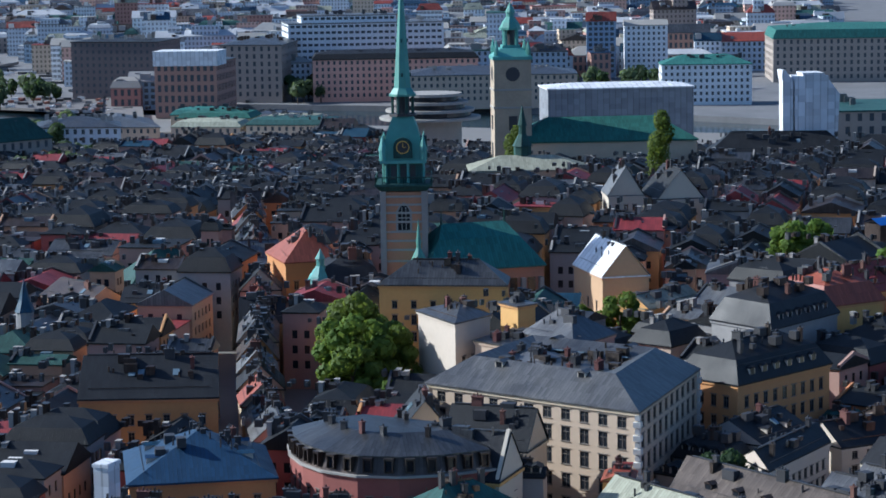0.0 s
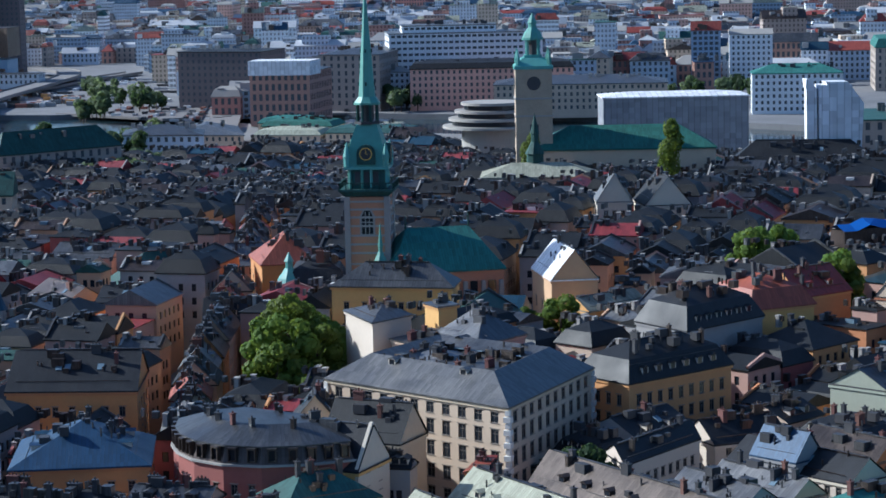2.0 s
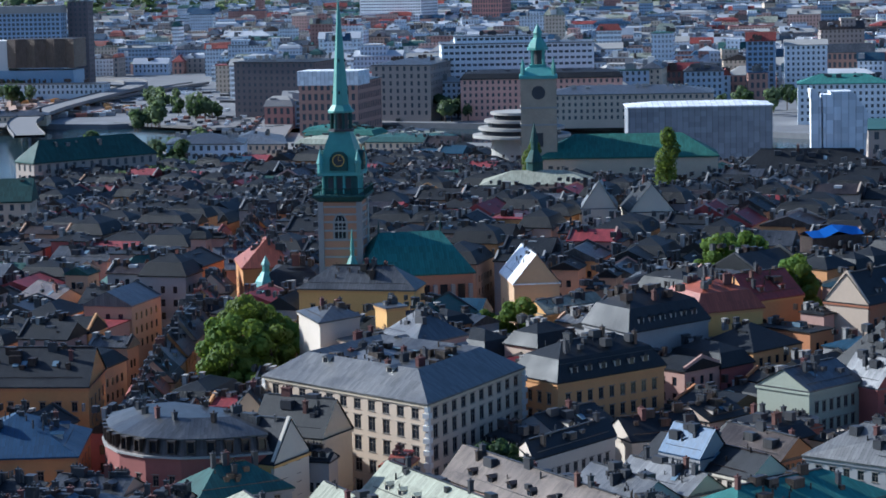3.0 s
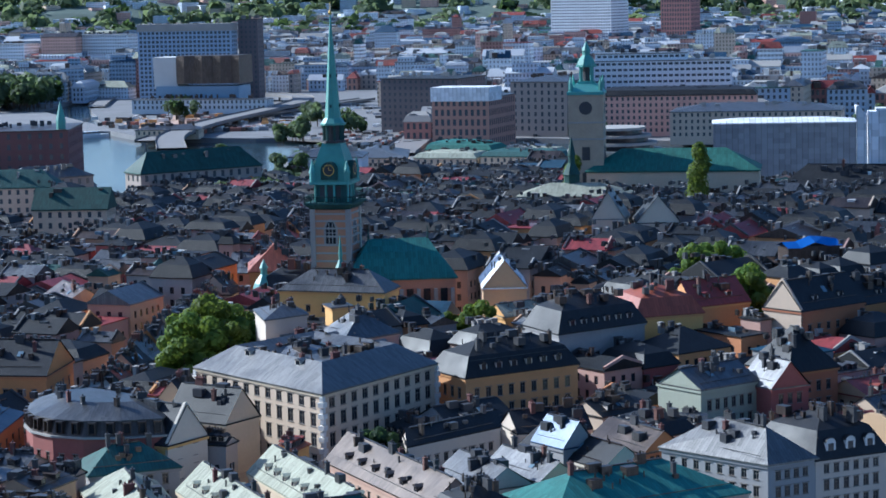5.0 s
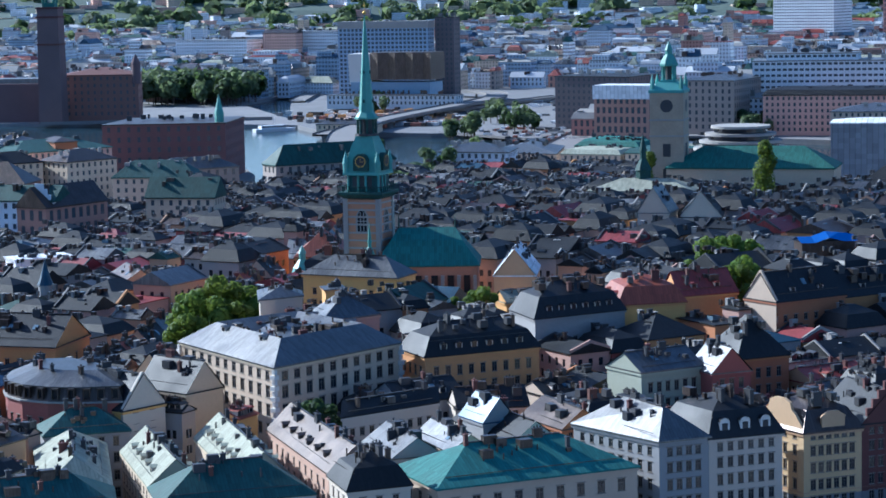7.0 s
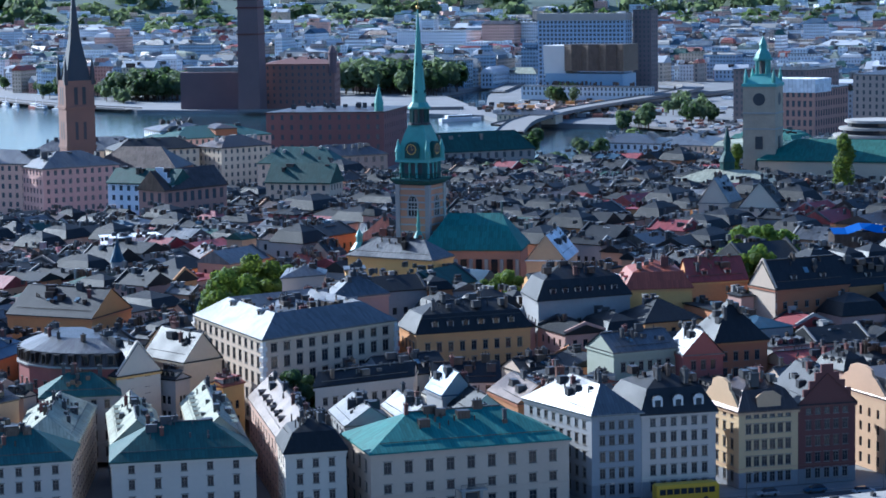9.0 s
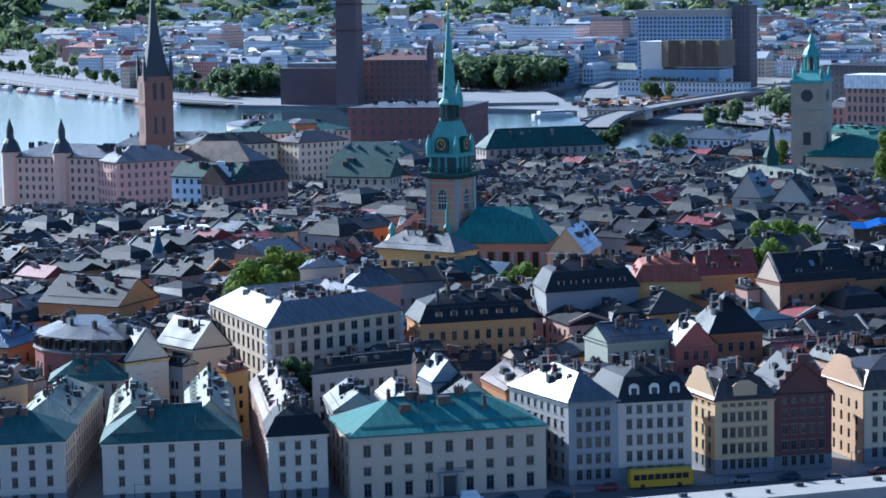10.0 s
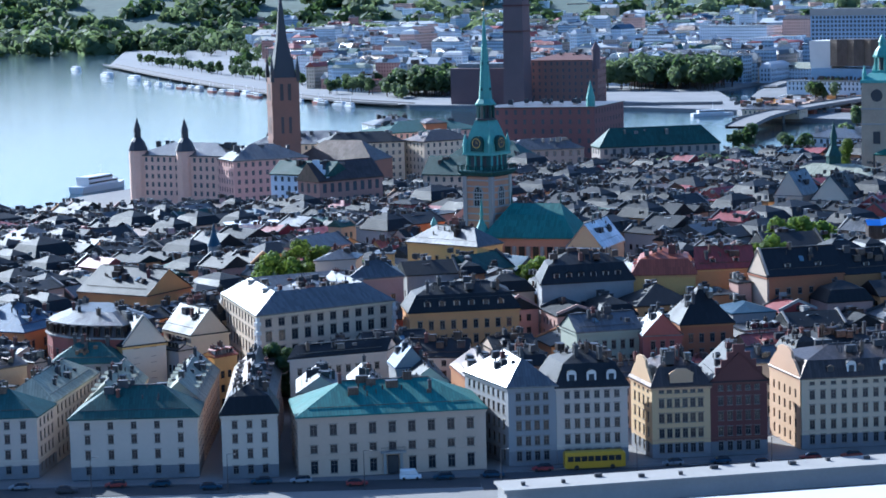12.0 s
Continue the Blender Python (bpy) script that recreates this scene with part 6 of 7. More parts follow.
PLOTS.sort(key=lambda p: p[0][0][1] + p[0][2][1])
TOWN = {}
for k, (poly, tall) in enumerate(PLOTS):
    m = lerp(poly[0], poly[2], 0.5)
    z0 = ground_height(*m) - 0.4
    ze = z0 + tall - (3.5 if m[1] > 150 else 4.5 if m[0] > -50 and m[1] < -122 else 0)
    wall, roof = fr.choice(WALLS), fr.choice(ROOFS)
    wide, deep = math.dist(poly[0], poly[1]), math.dist(poly[1], poly[2])
    kind = fr.choice(("gable", "gable", "gable", "gable", "hip", "mansard", "mansard", "flat"))
    roof = BLACK if kind == "mansard" else roof
    rise = 0.3 if kind == "flat" else min(wide, deep) * fr.uniform(0.16, 0.33) + (1.6 if kind == "mansard" else 0)
    rows = [(1.2 + 3.2 * i, 1.7) for i in range(int((ze - z0 - 1.0) / 3.2))][-3:]
    if k < 96:
        lab = "%s town house with a %s %s roof" % (WALLNAME[wall], ROOFNAME[roof], {"gable": "gabled", "hip": "hipped", "mansard": "mansard", "flat": "flat"}[kind])
        house(poly, z0, ze, ze + rise, kind, wall, roof, lab, rows, (max(2, int(wide / 3)), max(2, int(deep / 3.2)), 0, max(2, int(deep / 3.2))), chimneys=fr.choice((2, 3, 4)),
              dormers=fr.choice((2, 3, 4)) if kind != "hip" else 0, hatches=fr.choice((0, 1, 2)), singles=False, cornice=False, keep=False)
        continue
    s = into(TOWN, wall)
    for i in range(4):
        facade(s, None, poly[i], poly[(i + 1) % 4], z0, ze, rows if i != 2 else (), max(2, int(math.dist(poly[i], poly[(i + 1) % 4]) / 3)), 1.15, False, into(TOWN, PANE))
    rs, left, right, top = roof_shape(poly, ze, ze + rise, kind, 0.35)
    t = into(TOWN, roof)
    b = len(t.v)
    t.v += rs.v
    t.f += [tuple(i + b for i in f) for f in rs.f]
    turn = math.atan2(poly[1][1] - poly[0][1], poly[1][0] - poly[0][0])
    if kind == "gable":
        q = poly if wide >= deep else poly[1:] + poly[:1]
        for a, c in ((q[1], q[2]), (q[3], q[0]))[: fr.choice((1, 1, 2))]:
            m2, over = lerp(a, c, 0.5), fr.uniform(0.35, 0.8)
            d = Vector((c[0] - a[0], c[1] - a[1])).normalized()
            g, e = Vector((d.y, -d.x)), into(TOWN, fr.choice((wall, PIPE, SLATE, STONE)))
            ring0 = [(a[0], a[1], ze - 0.5), (c[0], c[1], ze - 0.5), (c[0], c[1], ze + over), (m2[0], m2[1], ze + rise + over), (a[0], a[1], ze + over)]
            near, back = [(x + g.x * 0.08, y + g.y * 0.08, z) for x, y, z in ring0], [(x - g.x * 0.4, y - g.y * 0.4, z) for x, y, z in ring0]
            e.face(*near)
            e.face(*back[::-1])
            for i in (2, 3):
                e.face(near[i], near[i + 1], back[i + 1], back[i])
    for i in range(fr.choice((3, 4, 6))):
        p = lerp(lerp(poly[0], poly[1], fr.uniform(0.15, 0.85)), lerp(poly[3], poly[2], 0.5), fr.uniform(0.55, 1.0))
        chimney_into(into(TOWN, fr.choice((PIPE, BROWN, STONE))), p[0], p[1], ze + rise * 0.75, fr.uniform(0.7, 1.9), 0.8, fr.uniform(0.7, 1.7), turn)
    for extra in range(fr.choice((7, 10, 14))):
        side = fr.choice((0.25, 0.45, 0.7, 0.9, 1.1, 1.4))
        p = lerp(lerp(poly[0], poly[1], fr.uniform(0.1, 0.9)), lerp(poly[3], poly[2], 0.5), side)
        lift = ze + rise * (min(1, side) if kind != "flat" else 0.0)
        into(TOWN, fr.choice((PALE, PIPE, PIPE, BROWN, SLATE, SLATE))).box(p[0], p[1], lift, fr.uniform(0.3, 1.3), fr.uniform(0.3, 1.2), fr.uniform(0.7, 1.6), turn)
    for extra in range(fr.choice((0, 1, 1, 2, 3))):
        p = lerp(lerp(poly[0], poly[1], fr.uniform(0.2, 0.8)), lerp(poly[3], poly[2], 0.5), 0.45)
        into(TOWN, fr.choice((PALE, TRIM, SKYPANE, roof, roof))).box(p[0], p[1], ze + rise * 0.5, fr.uniform(1.2, 2.6), 2.2, 1.6, turn)
joined("old_town_houses", TOWN, "dense mass of dark-roofed old town houses with chimneys", "houses")


# ---- the city beyond ----
cr = random.Random(5)
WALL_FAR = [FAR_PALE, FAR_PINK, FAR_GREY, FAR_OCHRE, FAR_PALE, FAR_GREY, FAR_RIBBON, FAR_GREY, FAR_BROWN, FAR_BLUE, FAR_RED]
# Gravel made paler, and pale roofs favoured, to imitate haze over the city.
HAZED_GRAVEL = material("hazed_roof_gravel", (0.46, 0.47, 0.49), 0.9, 0, 0.3, 2.0, 0.2, 0, 18.0)
ROOF_FAR = [SLATE, HAZED_GRAVEL, HAZED_GRAVEL, STONE, SLATE, DARKCOPPER, BROWN, REDROOF, PALECOPPER, BLUEROOF, HAZED_GRAVEL, GREYWALL, STONE]


CITY = {}


def district(count, pick, low, high, size, label, singles):
    """Blocks of many sizes, packed close, lower and more broken up than they are wide."""
    made, cells = [], {}
    for k in range(count):
        x, y = pick()
        r = cr.uniform(*size) * 0.5
        i, j = int(x // 60), int(y // 60)
        near = [q for a in (-1, 0, 1) for b in (-1, 0, 1) for q in cells.get((i + a, j + b), ())]
        if any(math.hypot(x - p, y - q) < (r + t) * 0.62 for p, q, t in near) or any(math.hypot(x - p, y - q) < r + t for p, q, t in CLEAR):
            continue
        cells.setdefault((i, j), []).append((x, y, r))
        made.append((x, y, r))
    made.sort(key=lambda p: p[1])
    for k, (x, y, r) in enumerate(made):
        a, b = r * 2, r * cr.uniform(0.5, 1.1)
        turn = cr.choice((-0.62, -0.58, 0.95, -0.66)) + cr.uniform(-0.06, 0.06)
        ze = cr.uniform(low, high) + (cr.uniform(5, 20) if cr.random() < 0.05 else 0)
        kind = cr.choice(("hip", "flat", "gable", "gable", "mansard"))
        zr = ze + (0.4 if kind == "flat" else cr.uniform(3, 6))
        wall, roof = cr.choice(WALL_FAR), cr.choice(ROOF_FAR)
        poly = rect(x, y, a, b, turn)
        plant = [(x + cr.uniform(-0.35, 0.35) * a, y + cr.uniform(-0.3, 0.3) * b, cr.uniform(1.5, 6), cr.uniform(1.5, 4), cr.uniform(1.5, 5), cr.choice((SLATE, PALE, GREYWALL, BROWN, TRIM))) for i in range(cr.choice((2, 3, 5, 7)))]
        if k < singles:
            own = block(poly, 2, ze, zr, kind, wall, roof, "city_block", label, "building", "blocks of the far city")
            roofs = Shape()
            for px, py, sx, sy, sz, mt in plant:
                roofs.box(px, py, ze + sz / 2, sx, sy, sz, turn)
            add(own, "roof_plant", roofs, plant[0][5])["kind"] = "stuff"
            continue
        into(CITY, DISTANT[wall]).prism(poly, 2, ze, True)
        rs, left, right, top = roof_shape(poly, ze + 0.02, zr, kind, 0.5, 0.5)
        t = into(CITY, roof)
        n = len(t.v)
        t.v += rs.v
        t.f += [tuple(i + n for i in f) for f in rs.f]
        for px, py, sx, sy, sz, mt in plant:
            into(CITY, mt).box(px, py, ze + sz / 2, sx, sy, sz, turn)
        if cr.random() < 0.5:
            q = rect(x + cr.uniform(-0.2, 0.2) * a, y + cr.uniform(-0.2, 0.2) * b, a * cr.uniform(0.3, 0.6), b * cr.uniform(0.4, 0.8), turn)
            up = zr + cr.uniform(0.5, 4)
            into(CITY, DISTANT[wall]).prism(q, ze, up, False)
            into(CITY, cr.choice(ROOF_FAR)).face(*[(p[0], p[1], up) for p in q])


# squares, roads and landmarks that stay clear: x, y, radius
CLEAR = [(342, 700, 45), (330, 1250, 75), (250, 1050, 85), (310, 950, 80), (340, 1120, 80), (390, 1200, 60), (300, 860, 60), (60, 1200, 110), (150, 1290, 100), (400, 800, 45)]


def north():
    t = cr.random()
    y = 760 + 3000 * t ** 1.6
    return cr.uniform(0.36 * y + 60, 0.95 * y + 180), y


def west():
    t = cr.random()
    y = 1420 + 2650 * t ** 1.2
    return cr.uniform(-0.12 * y + 60, 0.40 * y + 40), y


district(9000, north, 15, 29, (16, 52), "far city block with rows of windows", 40)
district(6500, west, 12, 28, (14, 46), "far city block on the western shore", 20)
# houses that climb the far slopes
for k in range(1500):
    ang, d = cr.uniform(-0.02, 0.95), cr.uniform(3700, 4700)
    x, y = math.sin(ang) * d, -600 + math.cos(ang) * d
    z = max(0, (d - 4050) / 200) * 38
    wide, tall = cr.uniform(14, 44), cr.uniform(8, 20)
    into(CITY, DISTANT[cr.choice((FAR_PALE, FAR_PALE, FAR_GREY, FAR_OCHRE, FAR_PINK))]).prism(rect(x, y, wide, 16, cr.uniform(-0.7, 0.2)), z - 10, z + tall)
joined("far_city", CITY, "roofs and facades of the far city", "buildings")

# wooded hills that close the distance, raised until they fill the camera's view
s = Shape()
n = 70
for i in range(n):
    for j in range(4):
        def q(a, b):
            ang = -0.28 + 1.3 * a / n
            d = 4050 + 200 * b
            hgt = (0, 56, 104, 138, 160)[b] * (0.75 + 0.5 * noise.noise(Vector((a * 0.22, b * 0.3, 1.0))))
            return (math.sin(ang) * d, -600 + math.cos(ang) * d, max(0.5, hgt))
        s.face(q(i, j), q(i + 1, j), q(i + 1, j + 1), q(i, j + 1))
tagged(new("backdrop", s.mesh("backdrop", HILL)), "wooded hills raised to close off the horizon", "hills", "", "structure")


# ---- bridges, roads, boats and quays ----
def ribbon(name, points, width, z, thick, mat, label, category, piers=0):
    """A road deck through the points, on piers where it is raised."""
    s = Shape()
    line = []
    for i in range(len(points) - 1):
        p0, p1, p2, p3 = points[max(0, i - 1)], points[i], points[i + 1], points[min(len(points) - 1, i + 2)]
        for k in range(6):
            t = k / 6
            line.append(tuple(0.5 * (2 * p1[a] + (p2[a] - p0[a]) * t + (2 * p0[a] - 5 * p1[a] + 4 * p2[a] - p3[a]) * t * t + (3 * p1[a] - p0[a] - 3 * p2[a] + p3[a]) * t ** 3) for a in (0, 1)))
    line.append(points[-1])
    sides = []
    for i, p in enumerate(line):
        q, r = line[max(0, i - 1)], line[min(len(line) - 1, i + 1)]
        d = Vector((r[0] - q[0], r[1] - q[1])).normalized()
        sides.append(((p[0] + d.y * width / 2, p[1] - d.x * width / 2), (p[0] - d.y * width / 2, p[1] + d.x * width / 2)))
    for (a, b), (c, d) in zip(sides, sides[1:]):
        s.face((*a, z), (*c, z), (*d, z), (*b, z))
        s.face((*b, z - thick), (*d, z - thick), (*c, z - thick), (*a, z - thick))
        s.face((*a, z - thick), (*c, z - thick), (*c, z + 0.9), (*a, z + 0.9))
        s.face((*d, z - thick), (*b, z - thick), (*b, z + 0.9), (*d, z + 0.9))
    ob = tagged(new(name, s.mesh(name, mat)), label, category, "", "structure")
    for i in range(0, len(line), 4) if piers else ():
        p = Shape()
        p.prism(ring(*line[i], 0.9, 8), -3, z - thick)
        new("pier", p.mesh("pier", QUAY)).parent = ob
    return ob


ribbon("road_2", [(281, 668), (325, 752), (372, 842)], 22, 4.6, 1.2, QUAY, "pale stone bridge leading to the square", "bridge", 1)
ribbon("road_3", [(172, 740), (205, 850), (262, 960), (345, 1085), (405, 1180), (428, 1262), (400, 1330), (330, 1345)], 17, 8.5, 1.4, QUAY, "raised motorway curving over the shore", "road", 1)
ribbon("road_4", [(190, 860), (265, 990), (380, 1130), (480, 1230)], 14, 5.2, 1.2, QUAY, "railway and road viaduct", "road", 1)
ribbon("road_5", [(205, 1085), (120, 1105), (40, 1120)], 9, 3.6, 1.0, QUAY, "low quay road before the city hall", "road")
ribbon("road_6", [(272, 1300), (318, 1440), (372, 1600), (430, 1800)], 14, 4.5, 1.0, QUAY, "bridge and street over the canal", "road", 1)
ribbon("road_7", [(-430, 2330), (-318, 1935), (-222, 1620), (-118, 1335), (-36, 1196)], 16, 2.9, 0.6, QUAY, "sunlit quay promenade on the far shore", "road")
slab("pavement_3", [(300, 780), (400, 740), (420, 800), (330, 880), (270, 870)], 2.0, 3.5, QUAY, "pale stone square by the river")
slab("pavement_4", [(215, 930), (300, 960), (330, 1060), (300, 1150), (235, 1080)], 2.0, 3.4, PINK, "earthy construction ground on the shore")


def boat(x, y, turn, length, label, name="boat", storeys=1, hull=WHITEPAINT):
    own = thing(name, x, y, 0, label, "boat", "moored boats")
    own.rotation_euler = (0, 0, turn)
    w, n = length * 0.2, 9
    def outline(k):
        left = [(-length / 2, -w / 2 * k), (length * 0.2, -w / 2 * k), (length * 0.4, -w * 0.3 * k), (length / 2, 0), (length * 0.4, w * 0.3 * k), (length * 0.2, w / 2 * k), (-length / 2, w / 2 * k)]
        return left
    s = Shape()
    s.frustum(outline(0.8), outline(1.0), -0.6, length * 0.07)
    part("hull", s, hull, own)
    for k in range(storeys):
        s = Shape()
        z = length * 0.07 + 2.3 * k
        s.prism(rect(-length * 0.06 * (k + 1), 0, length * (0.6 - 0.1 * k), w * 0.8, 0), z, z + 2.2)
        part("cabin", s, WHITEPAINT, own)
        s = Shape()
        s.prism(rect(-length * 0.06 * (k + 1), 0, length * (0.6 - 0.1 * k) - 0.4, w * 0.8 + 0.1, 0), z + 0.9, z + 1.7)
        part("window_band", s, PANE, own)
    s = Shape()
    s.prism(ring(0, 0, 0.14, 6), length * 0.07, length * 0.07 + 2.3 * storeys + 5)
    part("mast", s, WHITEPAINT, own)
    return own


boat(-186, 505, radians(66), 46, "white passenger steamer moored at the island quay", "steamer", 2)
boat(186, 988, radians(15), 32, "white ferry on the river", "ferry", 1)
br = random.Random(3)
for k in range(22):
    t = k / 21
    p = lerp((-300, 1760), (-75, 1235), t)
    boat(p[0] - 8 + br.uniform(-4, 4), p[1] - 14 + br.uniform(-4, 4), radians(-66 + br.uniform(-8, 8)), br.uniform(12, 30), "small moored boat along the far quay", "boat", 1, br.choice((WHITEPAINT, WHITEPAINT, REDWALL, BLUEWALL)))
for x, y, l in ((-455, 2220, 40), (-385, 1990, 46), (-340, 1880, 44)):
    boat(x, y, radians(-70), l, "long pontoon boat off the far shore", "boat", 1)

# site huts, containers and parked vehicles on the shore and the square
SITE = {}
for k in range(150):
    x, y = br.uniform(212, 330), br.uniform(925, 1140)
    into(SITE, br.choice((PALE, TRIM, WHITEPAINT, BLUEWALL, OCHRE, REDWALL, ASPHALT, BROWN))).box(x, y, 3.4 + 1.2, br.uniform(3, 9), br.uniform(2.2, 3.5), 2.5, br.choice((-0.6, 0.9)) + br.uniform(-0.2, 0.2))
for k in range(110):
    x, y = br.uniform(280, 420), br.uniform(745, 880)
    into(SITE, br.choice((PALE, WHITEPAINT, ASPHALT, CARPAINT, REDWALL, ASPHALT))).box(x, y, 4.2, br.uniform(3.5, 6), 1.8, 1.5, br.choice((-0.8, 0.8)))
for k in range(70):
    x, y = br.uniform(330, 470), br.uniform(900, 1180)
    into(SITE, br.choice((PALE, WHITEPAINT, ASPHALT, CARPAINT))).box(x, y, 3.9, br.uniform(4, 12), 2.2, 1.8, br.choice((-0.8, 0.8)))
joined("site_clutter", SITE, "site huts, containers and vehicles scattered on the shore", "clutter")

# far trees, too many to count
WOOD = {}
wr = random.Random(9)


def far_tree(x, y, z, h, r, count=6, leaves=26):
    into(WOOD, BARK).prism(ring(x, y, 0.35, 5), z, z + h * 0.5, False)
    s = into(WOOD, wr.choice((FARLEAF, FARLEAF, FARLEAF, LEAFDARK)))
    lumps = [(wr.uniform(-0.5, 0.5) * r, wr.uniform(-0.5, 0.5) * r, h * wr.uniform(0.4, 0.8), r * wr.uniform(0.45, 0.65)) for k in range(count)]
    for lx, ly, lz, rad in lumps:
        for k in range(leaves):
            d = Vector((wr.gauss(0, 1), wr.gauss(0, 1), wr.gauss(0, 1))).normalized()
            e = Vector((x + lx, y + ly, z + lz)) + d * rad * wr.uniform(0.75, 1.05)
            u = d.cross(Vector((wr.gauss(0, 1), wr.gauss(0, 1), wr.gauss(0, 1)))).normalized() * r * 0.22
            w = (d * 0.3 + d.cross(u).normalized()).normalized() * r * 0.22
            s.face(e - u - w, e + u - w, e + u * 0.4 + w * 1.2, e - u * 0.4 + w * 1.2)


def grove(x, y, wide, deep, turn, count, h=(12, 19), z=2.6):
    c, s = math.cos(turn), math.sin(turn)
    for k in range(count):
        u, v = wr.uniform(-wide / 2, wide / 2), wr.uniform(-deep / 2, deep / 2)
        t = wr.uniform(*h)
        far_tree(x + u * c - v * s, y + u * s + v * c, z, t, t * wr.uniform(0.28, 0.42))


grove(190, 1370, 130, 110, -0.5, 120, (18, 30))
grove(-16, 1339, 60, 60, -0.5, 40, (16, 27))
grove(101, 2583, 140, 120, -0.5, 40, (16, 27))
grove(-27, 1371, 50, 60, -0.5, 26, (16, 27))
grove(75, 2031, 160, 160, -0.5, 50, (16, 27))
grove(206, 1407, 90, 60, -0.5, 40, (16, 27))
grove(212, 1479, 110, 80, -0.5, 50, (16, 27))
grove(251, 2756, 120, 120, -0.5, 24, (16, 27))
grove(-789, 4401, 500, 500, -0.5, 120, (16, 27))
grove(375, 2266, 120, 100, -0.5, 30, (16, 27))
grove(270, 1720, 120, 160, -0.9, 50)
for k in range(46):
    p = lerp((-405, 2290), (-60, 1270), k / 45)
    far_tree(p[0] + 24 + wr.uniform(-5, 5), p[1] + 12 + wr.uniform(-6, 6), 2.6, wr.uniform(11, 16), wr.uniform(4.5, 6.5))
grove(-40, 1420, 120, 120, -0.5, 40)
grove(-15, 1330, 60, 50, -0.4, 22, (16, 26))
grove(-640, 3500, 420, 500, 0.3, 120, (14, 22))
grove(-330, 2700, 160, 300, 0.3, 50)
grove(-150, 2500, 200, 200, 0, 30)
grove(60, 2900, 300, 300, 0, 40)
for x, y, n in ((275, 815, 6), (320, 842, 4), (400, 893, 5), (430, 728, 5), (449, 738, 6), (243, 786, 5), (330, 885, 7), (329, 940, 4), (389, 912, 4), (174, 552, 5), (207, 598, 6), (160, 618, 5), (300, 1170, 8), (280, 1090, 6), (360, 1010, 6)):
    grove(x, y, 22, 16, -0.5, n, (10, 17), 2.8)
grove(620, 640, 120, 60, -0.6, 14)
grove(92, 398, 62, 8, 0.22, 16, (13, 17))
grove(150, 440, 40, 12, 0.2, 10, (12, 16))
grove(40, 560, 50, 40, 0.3, 8, (10, 15))
for k in range(1500):
    ang, d = wr.uniform(-0.25, 0.9), wr.uniform(3500, 4750)
    t = wr.uniform(16, 28)
    far_tree(math.sin(ang) * d, -600 + math.cos(ang) * d, max(2.5, (d - 4050) / 200 * 36) - 4, t, wr.uniform(18, 36), 5, 17)
for k in range(420):
    y = wr.uniform(1450, 3600)
    t = wr.uniform(12, 22)
    far_tree(wr.uniform(-0.15 * y + 60, 0.75 * y), y, 2.6, t, t * wr.uniform(0.35, 0.6), 4, 18)
joined("far_trees", WOOD, "green trees along quays, squares and parks", "trees")

# ---- trees ----
tr = random.Random(11)


def tree(x, y, z, h, r, leaf, label, columnar=False, name="tree", leaves=4000, group="trees"):
    own = thing(name, x, y, z, label, "tree", group)
    s = Shape()
    s.frustum(ring(0, 0, 0.05 * r + 0.18, 8), ring(0, 0, 0.02 * r + 0.1, 8), 0, h * 0.7)
    for k in range(6):
        a = tr.uniform(0, math.tau)
        p, q = Vector((0, 0, h * (0.25 + 0.07 * k))), Vector((math.cos(a) * r * 0.6, math.sin(a) * r * 0.6, h * (0.45 + 0.08 * k)))
        u = Vector((-math.sin(a), math.cos(a), 0)) * 0.12
        s.face(p - u, p + u, q + u * 0.3, q - u * 0.3)
        s.face(p + Vector((0, 0, 0.12)), p - Vector((0, 0, 0.12)), q - Vector((0, 0, 0.04)), q + Vector((0, 0, 0.04)))
    part("trunk", s, BARK, own)
    s = Shape()
    lumps = []
    for k in range(16 if not columnar else 9):
        if columnar:
            lumps.append((Vector((tr.uniform(-0.3, 0.3) * r, tr.uniform(-0.3, 0.3) * r, h * (0.16 + 0.76 * k / 8))), r * (0.8 - 0.55 * abs(k / 8 - 0.35)), 1.4))
        else:
            a, v = 2.4 * k + tr.uniform(-0.4, 0.4), (k + 0.5) / 16
            d = r * (0.78 * math.sin(math.pi * (0.12 + 0.76 * v)) + tr.uniform(-0.12, 0.1))
            lumps.append((Vector((math.cos(a) * d, math.sin(a) * d, h * (0.3 + 0.6 * v))), r * tr.uniform(0.27, 0.42), 0.9))
    per = leaves // len(lumps)
    for c, rad, tall in lumps:
        for i in range(per):
            d = Vector((tr.gauss(0, 1), tr.gauss(0, 1), tr.gauss(0, 1))).normalized()
            e = c + Vector((d.x, d.y, d.z * tall)) * rad * (0.72 + 0.34 * tr.random())
            if e.z < h * 0.12:
                continue
            u = d.cross(Vector((tr.gauss(0, 1), tr.gauss(0, 1), tr.gauss(0, 1)))).normalized()
            w = (d * 0.35 + d.cross(u)).normalized()
            k = tr.uniform(0.22, 0.42) * (0.6 + r * 0.09)
            s.face(e - u * k - w * k, e + u * k - w * k, e + u * k * 0.3 + w * k * 1.2, e - u * k * 0.3 + w * k * 1.2)
    part("crown", s, leaf, own)
    return own


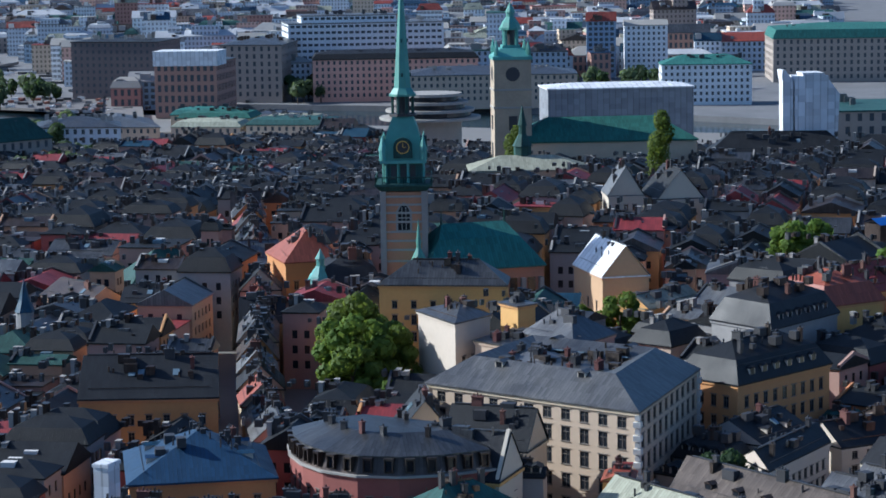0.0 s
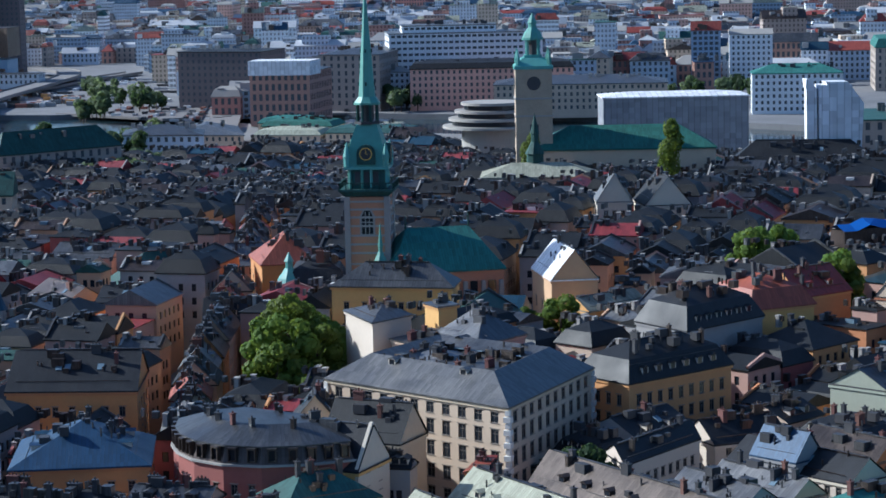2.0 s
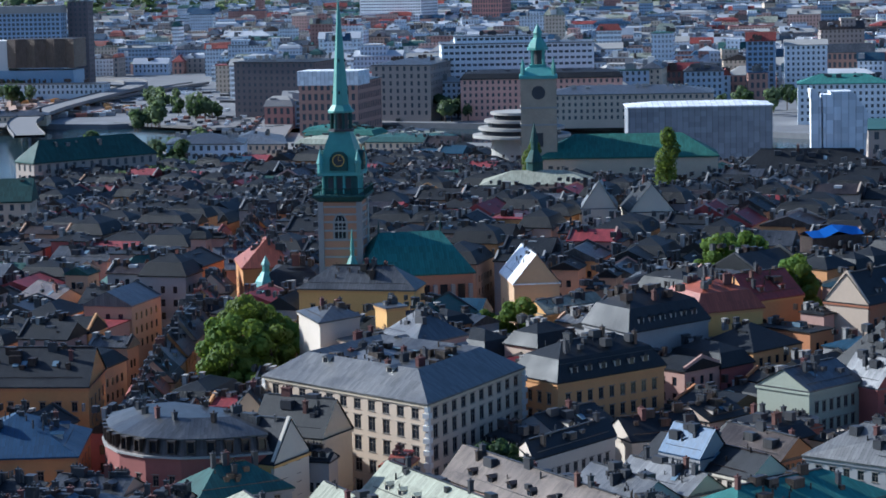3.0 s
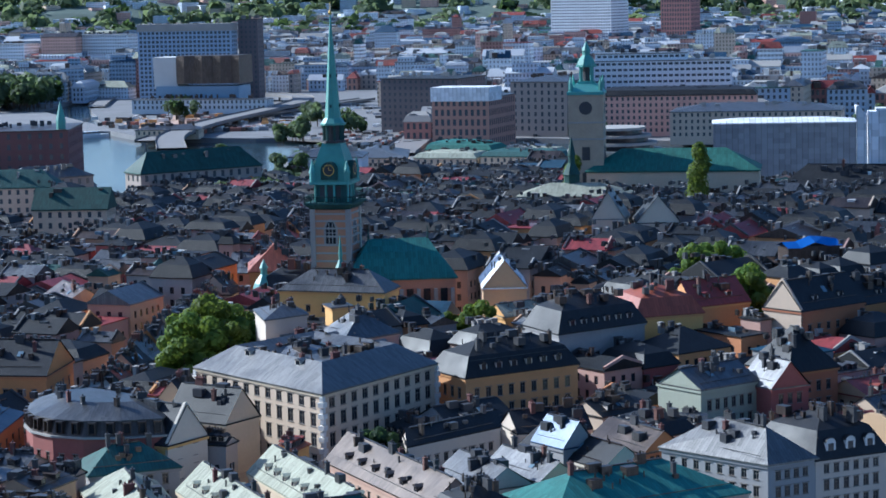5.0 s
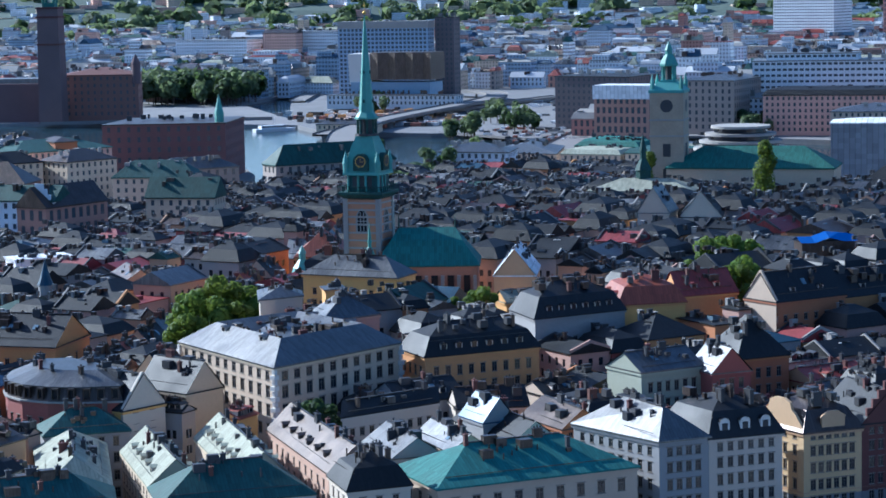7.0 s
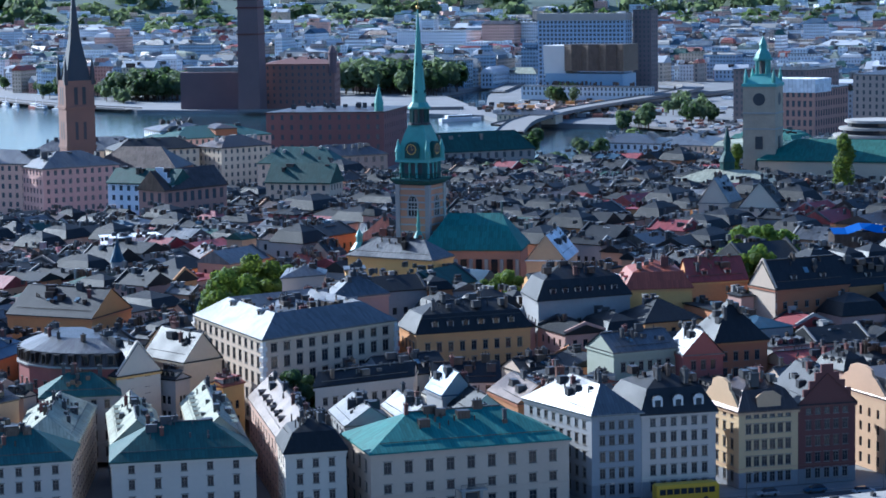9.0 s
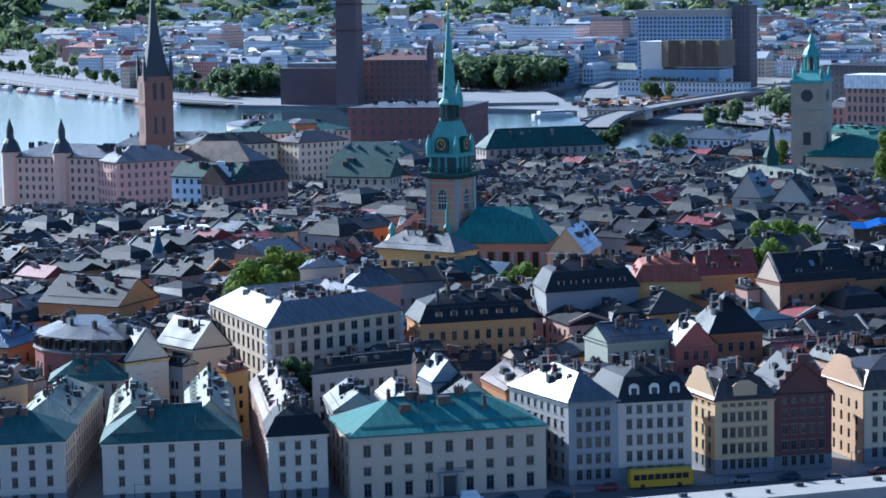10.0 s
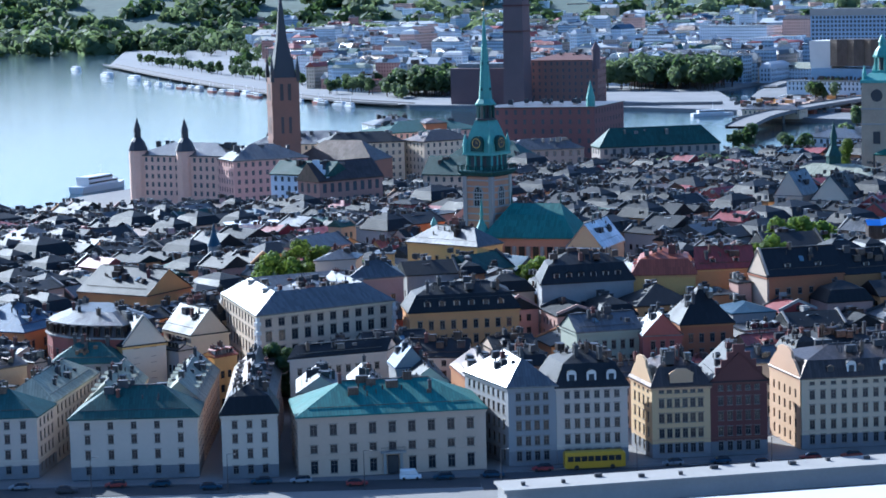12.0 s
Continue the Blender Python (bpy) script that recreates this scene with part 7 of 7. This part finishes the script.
for x, y, h, r in ((-58, -66, 23, 7), (-51, -57, 25, 7), (-45, -47, 22, 6.5), (-38, -42, 18, 5), (-61, -71, 18, 5.5), (-50, -67, 20, 6), (-38, -50, 17, 4.5), (-58, -78, 12, 4)):
    tree(x, y, 9.8, h, r, LEAF, "leafy green churchyard tree among the houses")
tree(-52.5, -162, 6, 17, 5.0, LEAFDARK, "dark leafy tree in the courtyard before the cream palace")
tree(154, 92, 11, 38, 5.4, LEAF, "tall columnar poplar beside the cathedral", True)
tree(128, 128, 11, 33, 4.6, LEAF, "slim columnar poplar beside the cathedral tower", True)
for x, y, h, r in ((80, -38, 26, 6), (86, -39, 27, 6), (92, -36, 25, 5.5), (69, -83, 25, 5.5), (73, -78, 26, 5.5), (12, -60, 19, 5), (8, -52, 16, 4)):
    tree(x, y, 9.8, h, r, LEAF, "leafy green courtyard tree between roofs")

# ---- waterfront street: shed, bus, cars, lamps ----
own = thing("quay_shed", 60, -240, 2.8, "long quay shed with a pale weathered roof", "shed")
shed = [(-3.5, -250.5), (124, -224.5), (122.5, -217.0), (-5, -243)]
s = Shape()
s.prism(shed, 2.6, 6.2, False)
add(own, "wall", s, GREYWALL)
s = Shape()
s.prism(grow(shed, 0.6), 6.2, 6.7, True, True)
add(own, "roof", s, STONE, "pale sheet roof with dark vents")
q = random.Random(4)
for k in range(16):
    p = lerp(lerp(shed[0], shed[1], 0.03 + 0.06 * k), lerp(shed[3], shed[2], 0.03 + 0.06 * k), q.uniform(0.25, 0.8))
    s = Shape()
    s.box(p[0], p[1], 7.0, q.uniform(0.6, 1.6), q.uniform(0.6, 1.2), 0.7, 0.2)
    add(own, "vent", s, PIPE)
own = thing("quay_canopy", 80, -258, 2.8, "white canopy roof over the quay", "canopy")
can = [(30, -270), (128, -250), (126, -240), (28, -259)]
s = Shape()
s.prism(can, 5.6, 6.0, True, True)
add(own, "roof", s, WHITEPAINT)
for k in range(10):
    for v in (0.1, 0.9):
        p = lerp(lerp(can[0], can[1], 0.05 + 0.1 * k), lerp(can[3], can[2], 0.05 + 0.1 * k), v)
        s = Shape()
        s.prism(ring(*p, 0.15, 6), 2.7, 5.6)
        add(own, "post", s, PIPE)


def wheel(own, x, y, r):
    s = Shape()
    n = 12
    for side in (-0.13, 0.13):
        pts = [(x + r * math.cos(math.tau * k / n), y + side, r + r * math.sin(math.tau * k / n)) for k in range(n)]
        s.face(*(pts if side < 0 else pts[::-1]))
    for k in range(n):
        a, b = math.tau * k / n, math.tau * (k + 1) / n
        s.face((x + r * math.cos(a), y - 0.13, r + r * math.sin(a)), (x + r * math.cos(b), y - 0.13, r + r * math.sin(b)), (x + r * math.cos(b), y + 0.13, r + r * math.sin(b)), (x + r * math.cos(a), y + 0.13, r + r * math.sin(a)))
    t = part("wheel", s, RUBBER, own)
    return t


def loft(s, rows):
    """Closed hull from cross rings along x."""
    for a, b in zip(rows, rows[1:]):
        for i in range(len(a)):
            j = (i + 1) % len(a)
            s.face(a[i], b[i], b[j], a[j])
    s.face(*rows[0])
    s.face(*reversed(rows[-1]))


def section(x, w, z0, z1, soft=0.25):
    return [(x, -w, z0), (x, -w, z1 - soft), (x, -w + soft, z1), (x, w - soft, z1), (x, w, z1 - soft), (x, w, z0)]


def car(x, y, turn, paint, label, van=False):
    own = thing("van" if van else "car", x, y, 2.9, label, "van" if van else "car", "parked cars")
    own.rotation_euler = (0, 0, turn)
    s = Shape()
    h = 0.95 if not van else 1.1
    loft(s, [section(-2.2, 0.8, 0.35, h - 0.1), section(-1.9, 0.88, 0.3, h), section(1.3, 0.88, 0.3, h), section(2.2, 0.78, 0.35, h - 0.25)])
    part("body", s, paint, own)
    s = Shape()
    top = 1.45 if not van else 2.2
    loft(s, [section(-1.9 if not van else -2.1, 0.78, h - 0.05, h + 0.1), section(-1.4 if not van else -2.05, 0.70, h, top), section(0.3 if not van else 0.9, 0.70, h, top), section(1.1 if not van else 1.6, 0.78, h - 0.05, h + 0.05)])
    part("cabin", s, PANE if not van else paint, own)
    for wx in (-1.35, 1.35):
        for wy in (-0.82, 0.82):
            wheel(own, wx, wy, 0.32)
    return own


def bus(x, y, turn):
    own = thing("bus", x, y, 2.9, "yellow double-deck coach parked on the waterfront street", "bus")
    own.rotation_euler = (0, 0, turn)
    s = Shape()
    loft(s, [section(-6.2, 1.2, 0.4, 3.4), section(-6.0, 1.27, 0.35, 3.6), section(5.8, 1.27, 0.35, 3.6), section(6.3, 1.15, 0.4, 3.2)])
    part("body", s, BUSYELLOW, own)
    for side in (-1, 1):
        for k in range(8):
            s = Shape()
            cx = -5.0 + 1.4 * k
            s.face((cx - 0.6, side * 1.285, 1.7), (cx + 0.6, side * 1.285, 1.7), (cx + 0.6, side * 1.285, 2.8), (cx - 0.6, side * 1.285, 2.8))
            part("window", s, PANE, own)
    for wx in (-3.8, 3.6):
        for wy in (-1.2, 1.2):
            wheel(own, wx, wy, 0.5)
    return own


bus(15.5, -215.2, radians(5))
car(-22, -221.6, radians(2), WHITEPAINT, "white delivery van parked by the kerb", True)
cr2 = random.Random(8)
for k in range(26):
    x = -118 + k * 9.4
    if -27 < x < -17 or 6 < x < 25:
        continue
    y = -222.0 if x < -8 else -217.5 + (x + 8) * 0.078
    car(x + cr2.uniform(-1.5, 1.5), y + (0 if k % 3 else -4.0), radians(2 if x < -8 else 5) + (math.pi if k % 3 else 0), cr2.choice((CARPAINT, CARPAINT, WHITEPAINT, BLUEROOF, PIPE, REDROOF)), "parked car on the waterfront street")


def street_lamp(x, y):
    own = thing("street_lamp", x, y, 2.8, "grey street lamp with a curved arm", "lamp", "street lamps")
    s = Shape()
    s.frustum(ring(0, 0, 0.12, 8), ring(0, 0, 0.06, 8), 0, 8.0)
    part("pole", s, PIPE, own)
    s = Shape()
    s.box(0.7, 0, 8.0, 1.5, 0.07, 0.07)
    part("arm", s, PIPE, own)
    s = Shape()
    s.box(1.4, 0, 7.95, 0.6, 0.25, 0.12)
    part("lamp_head", s, GREYWALL, own)


for k in range(9):
    x = -112 + 27 * k
    street_lamp(x, -230.2 if x < -8 else -232 + (x + 8) * 0.078)
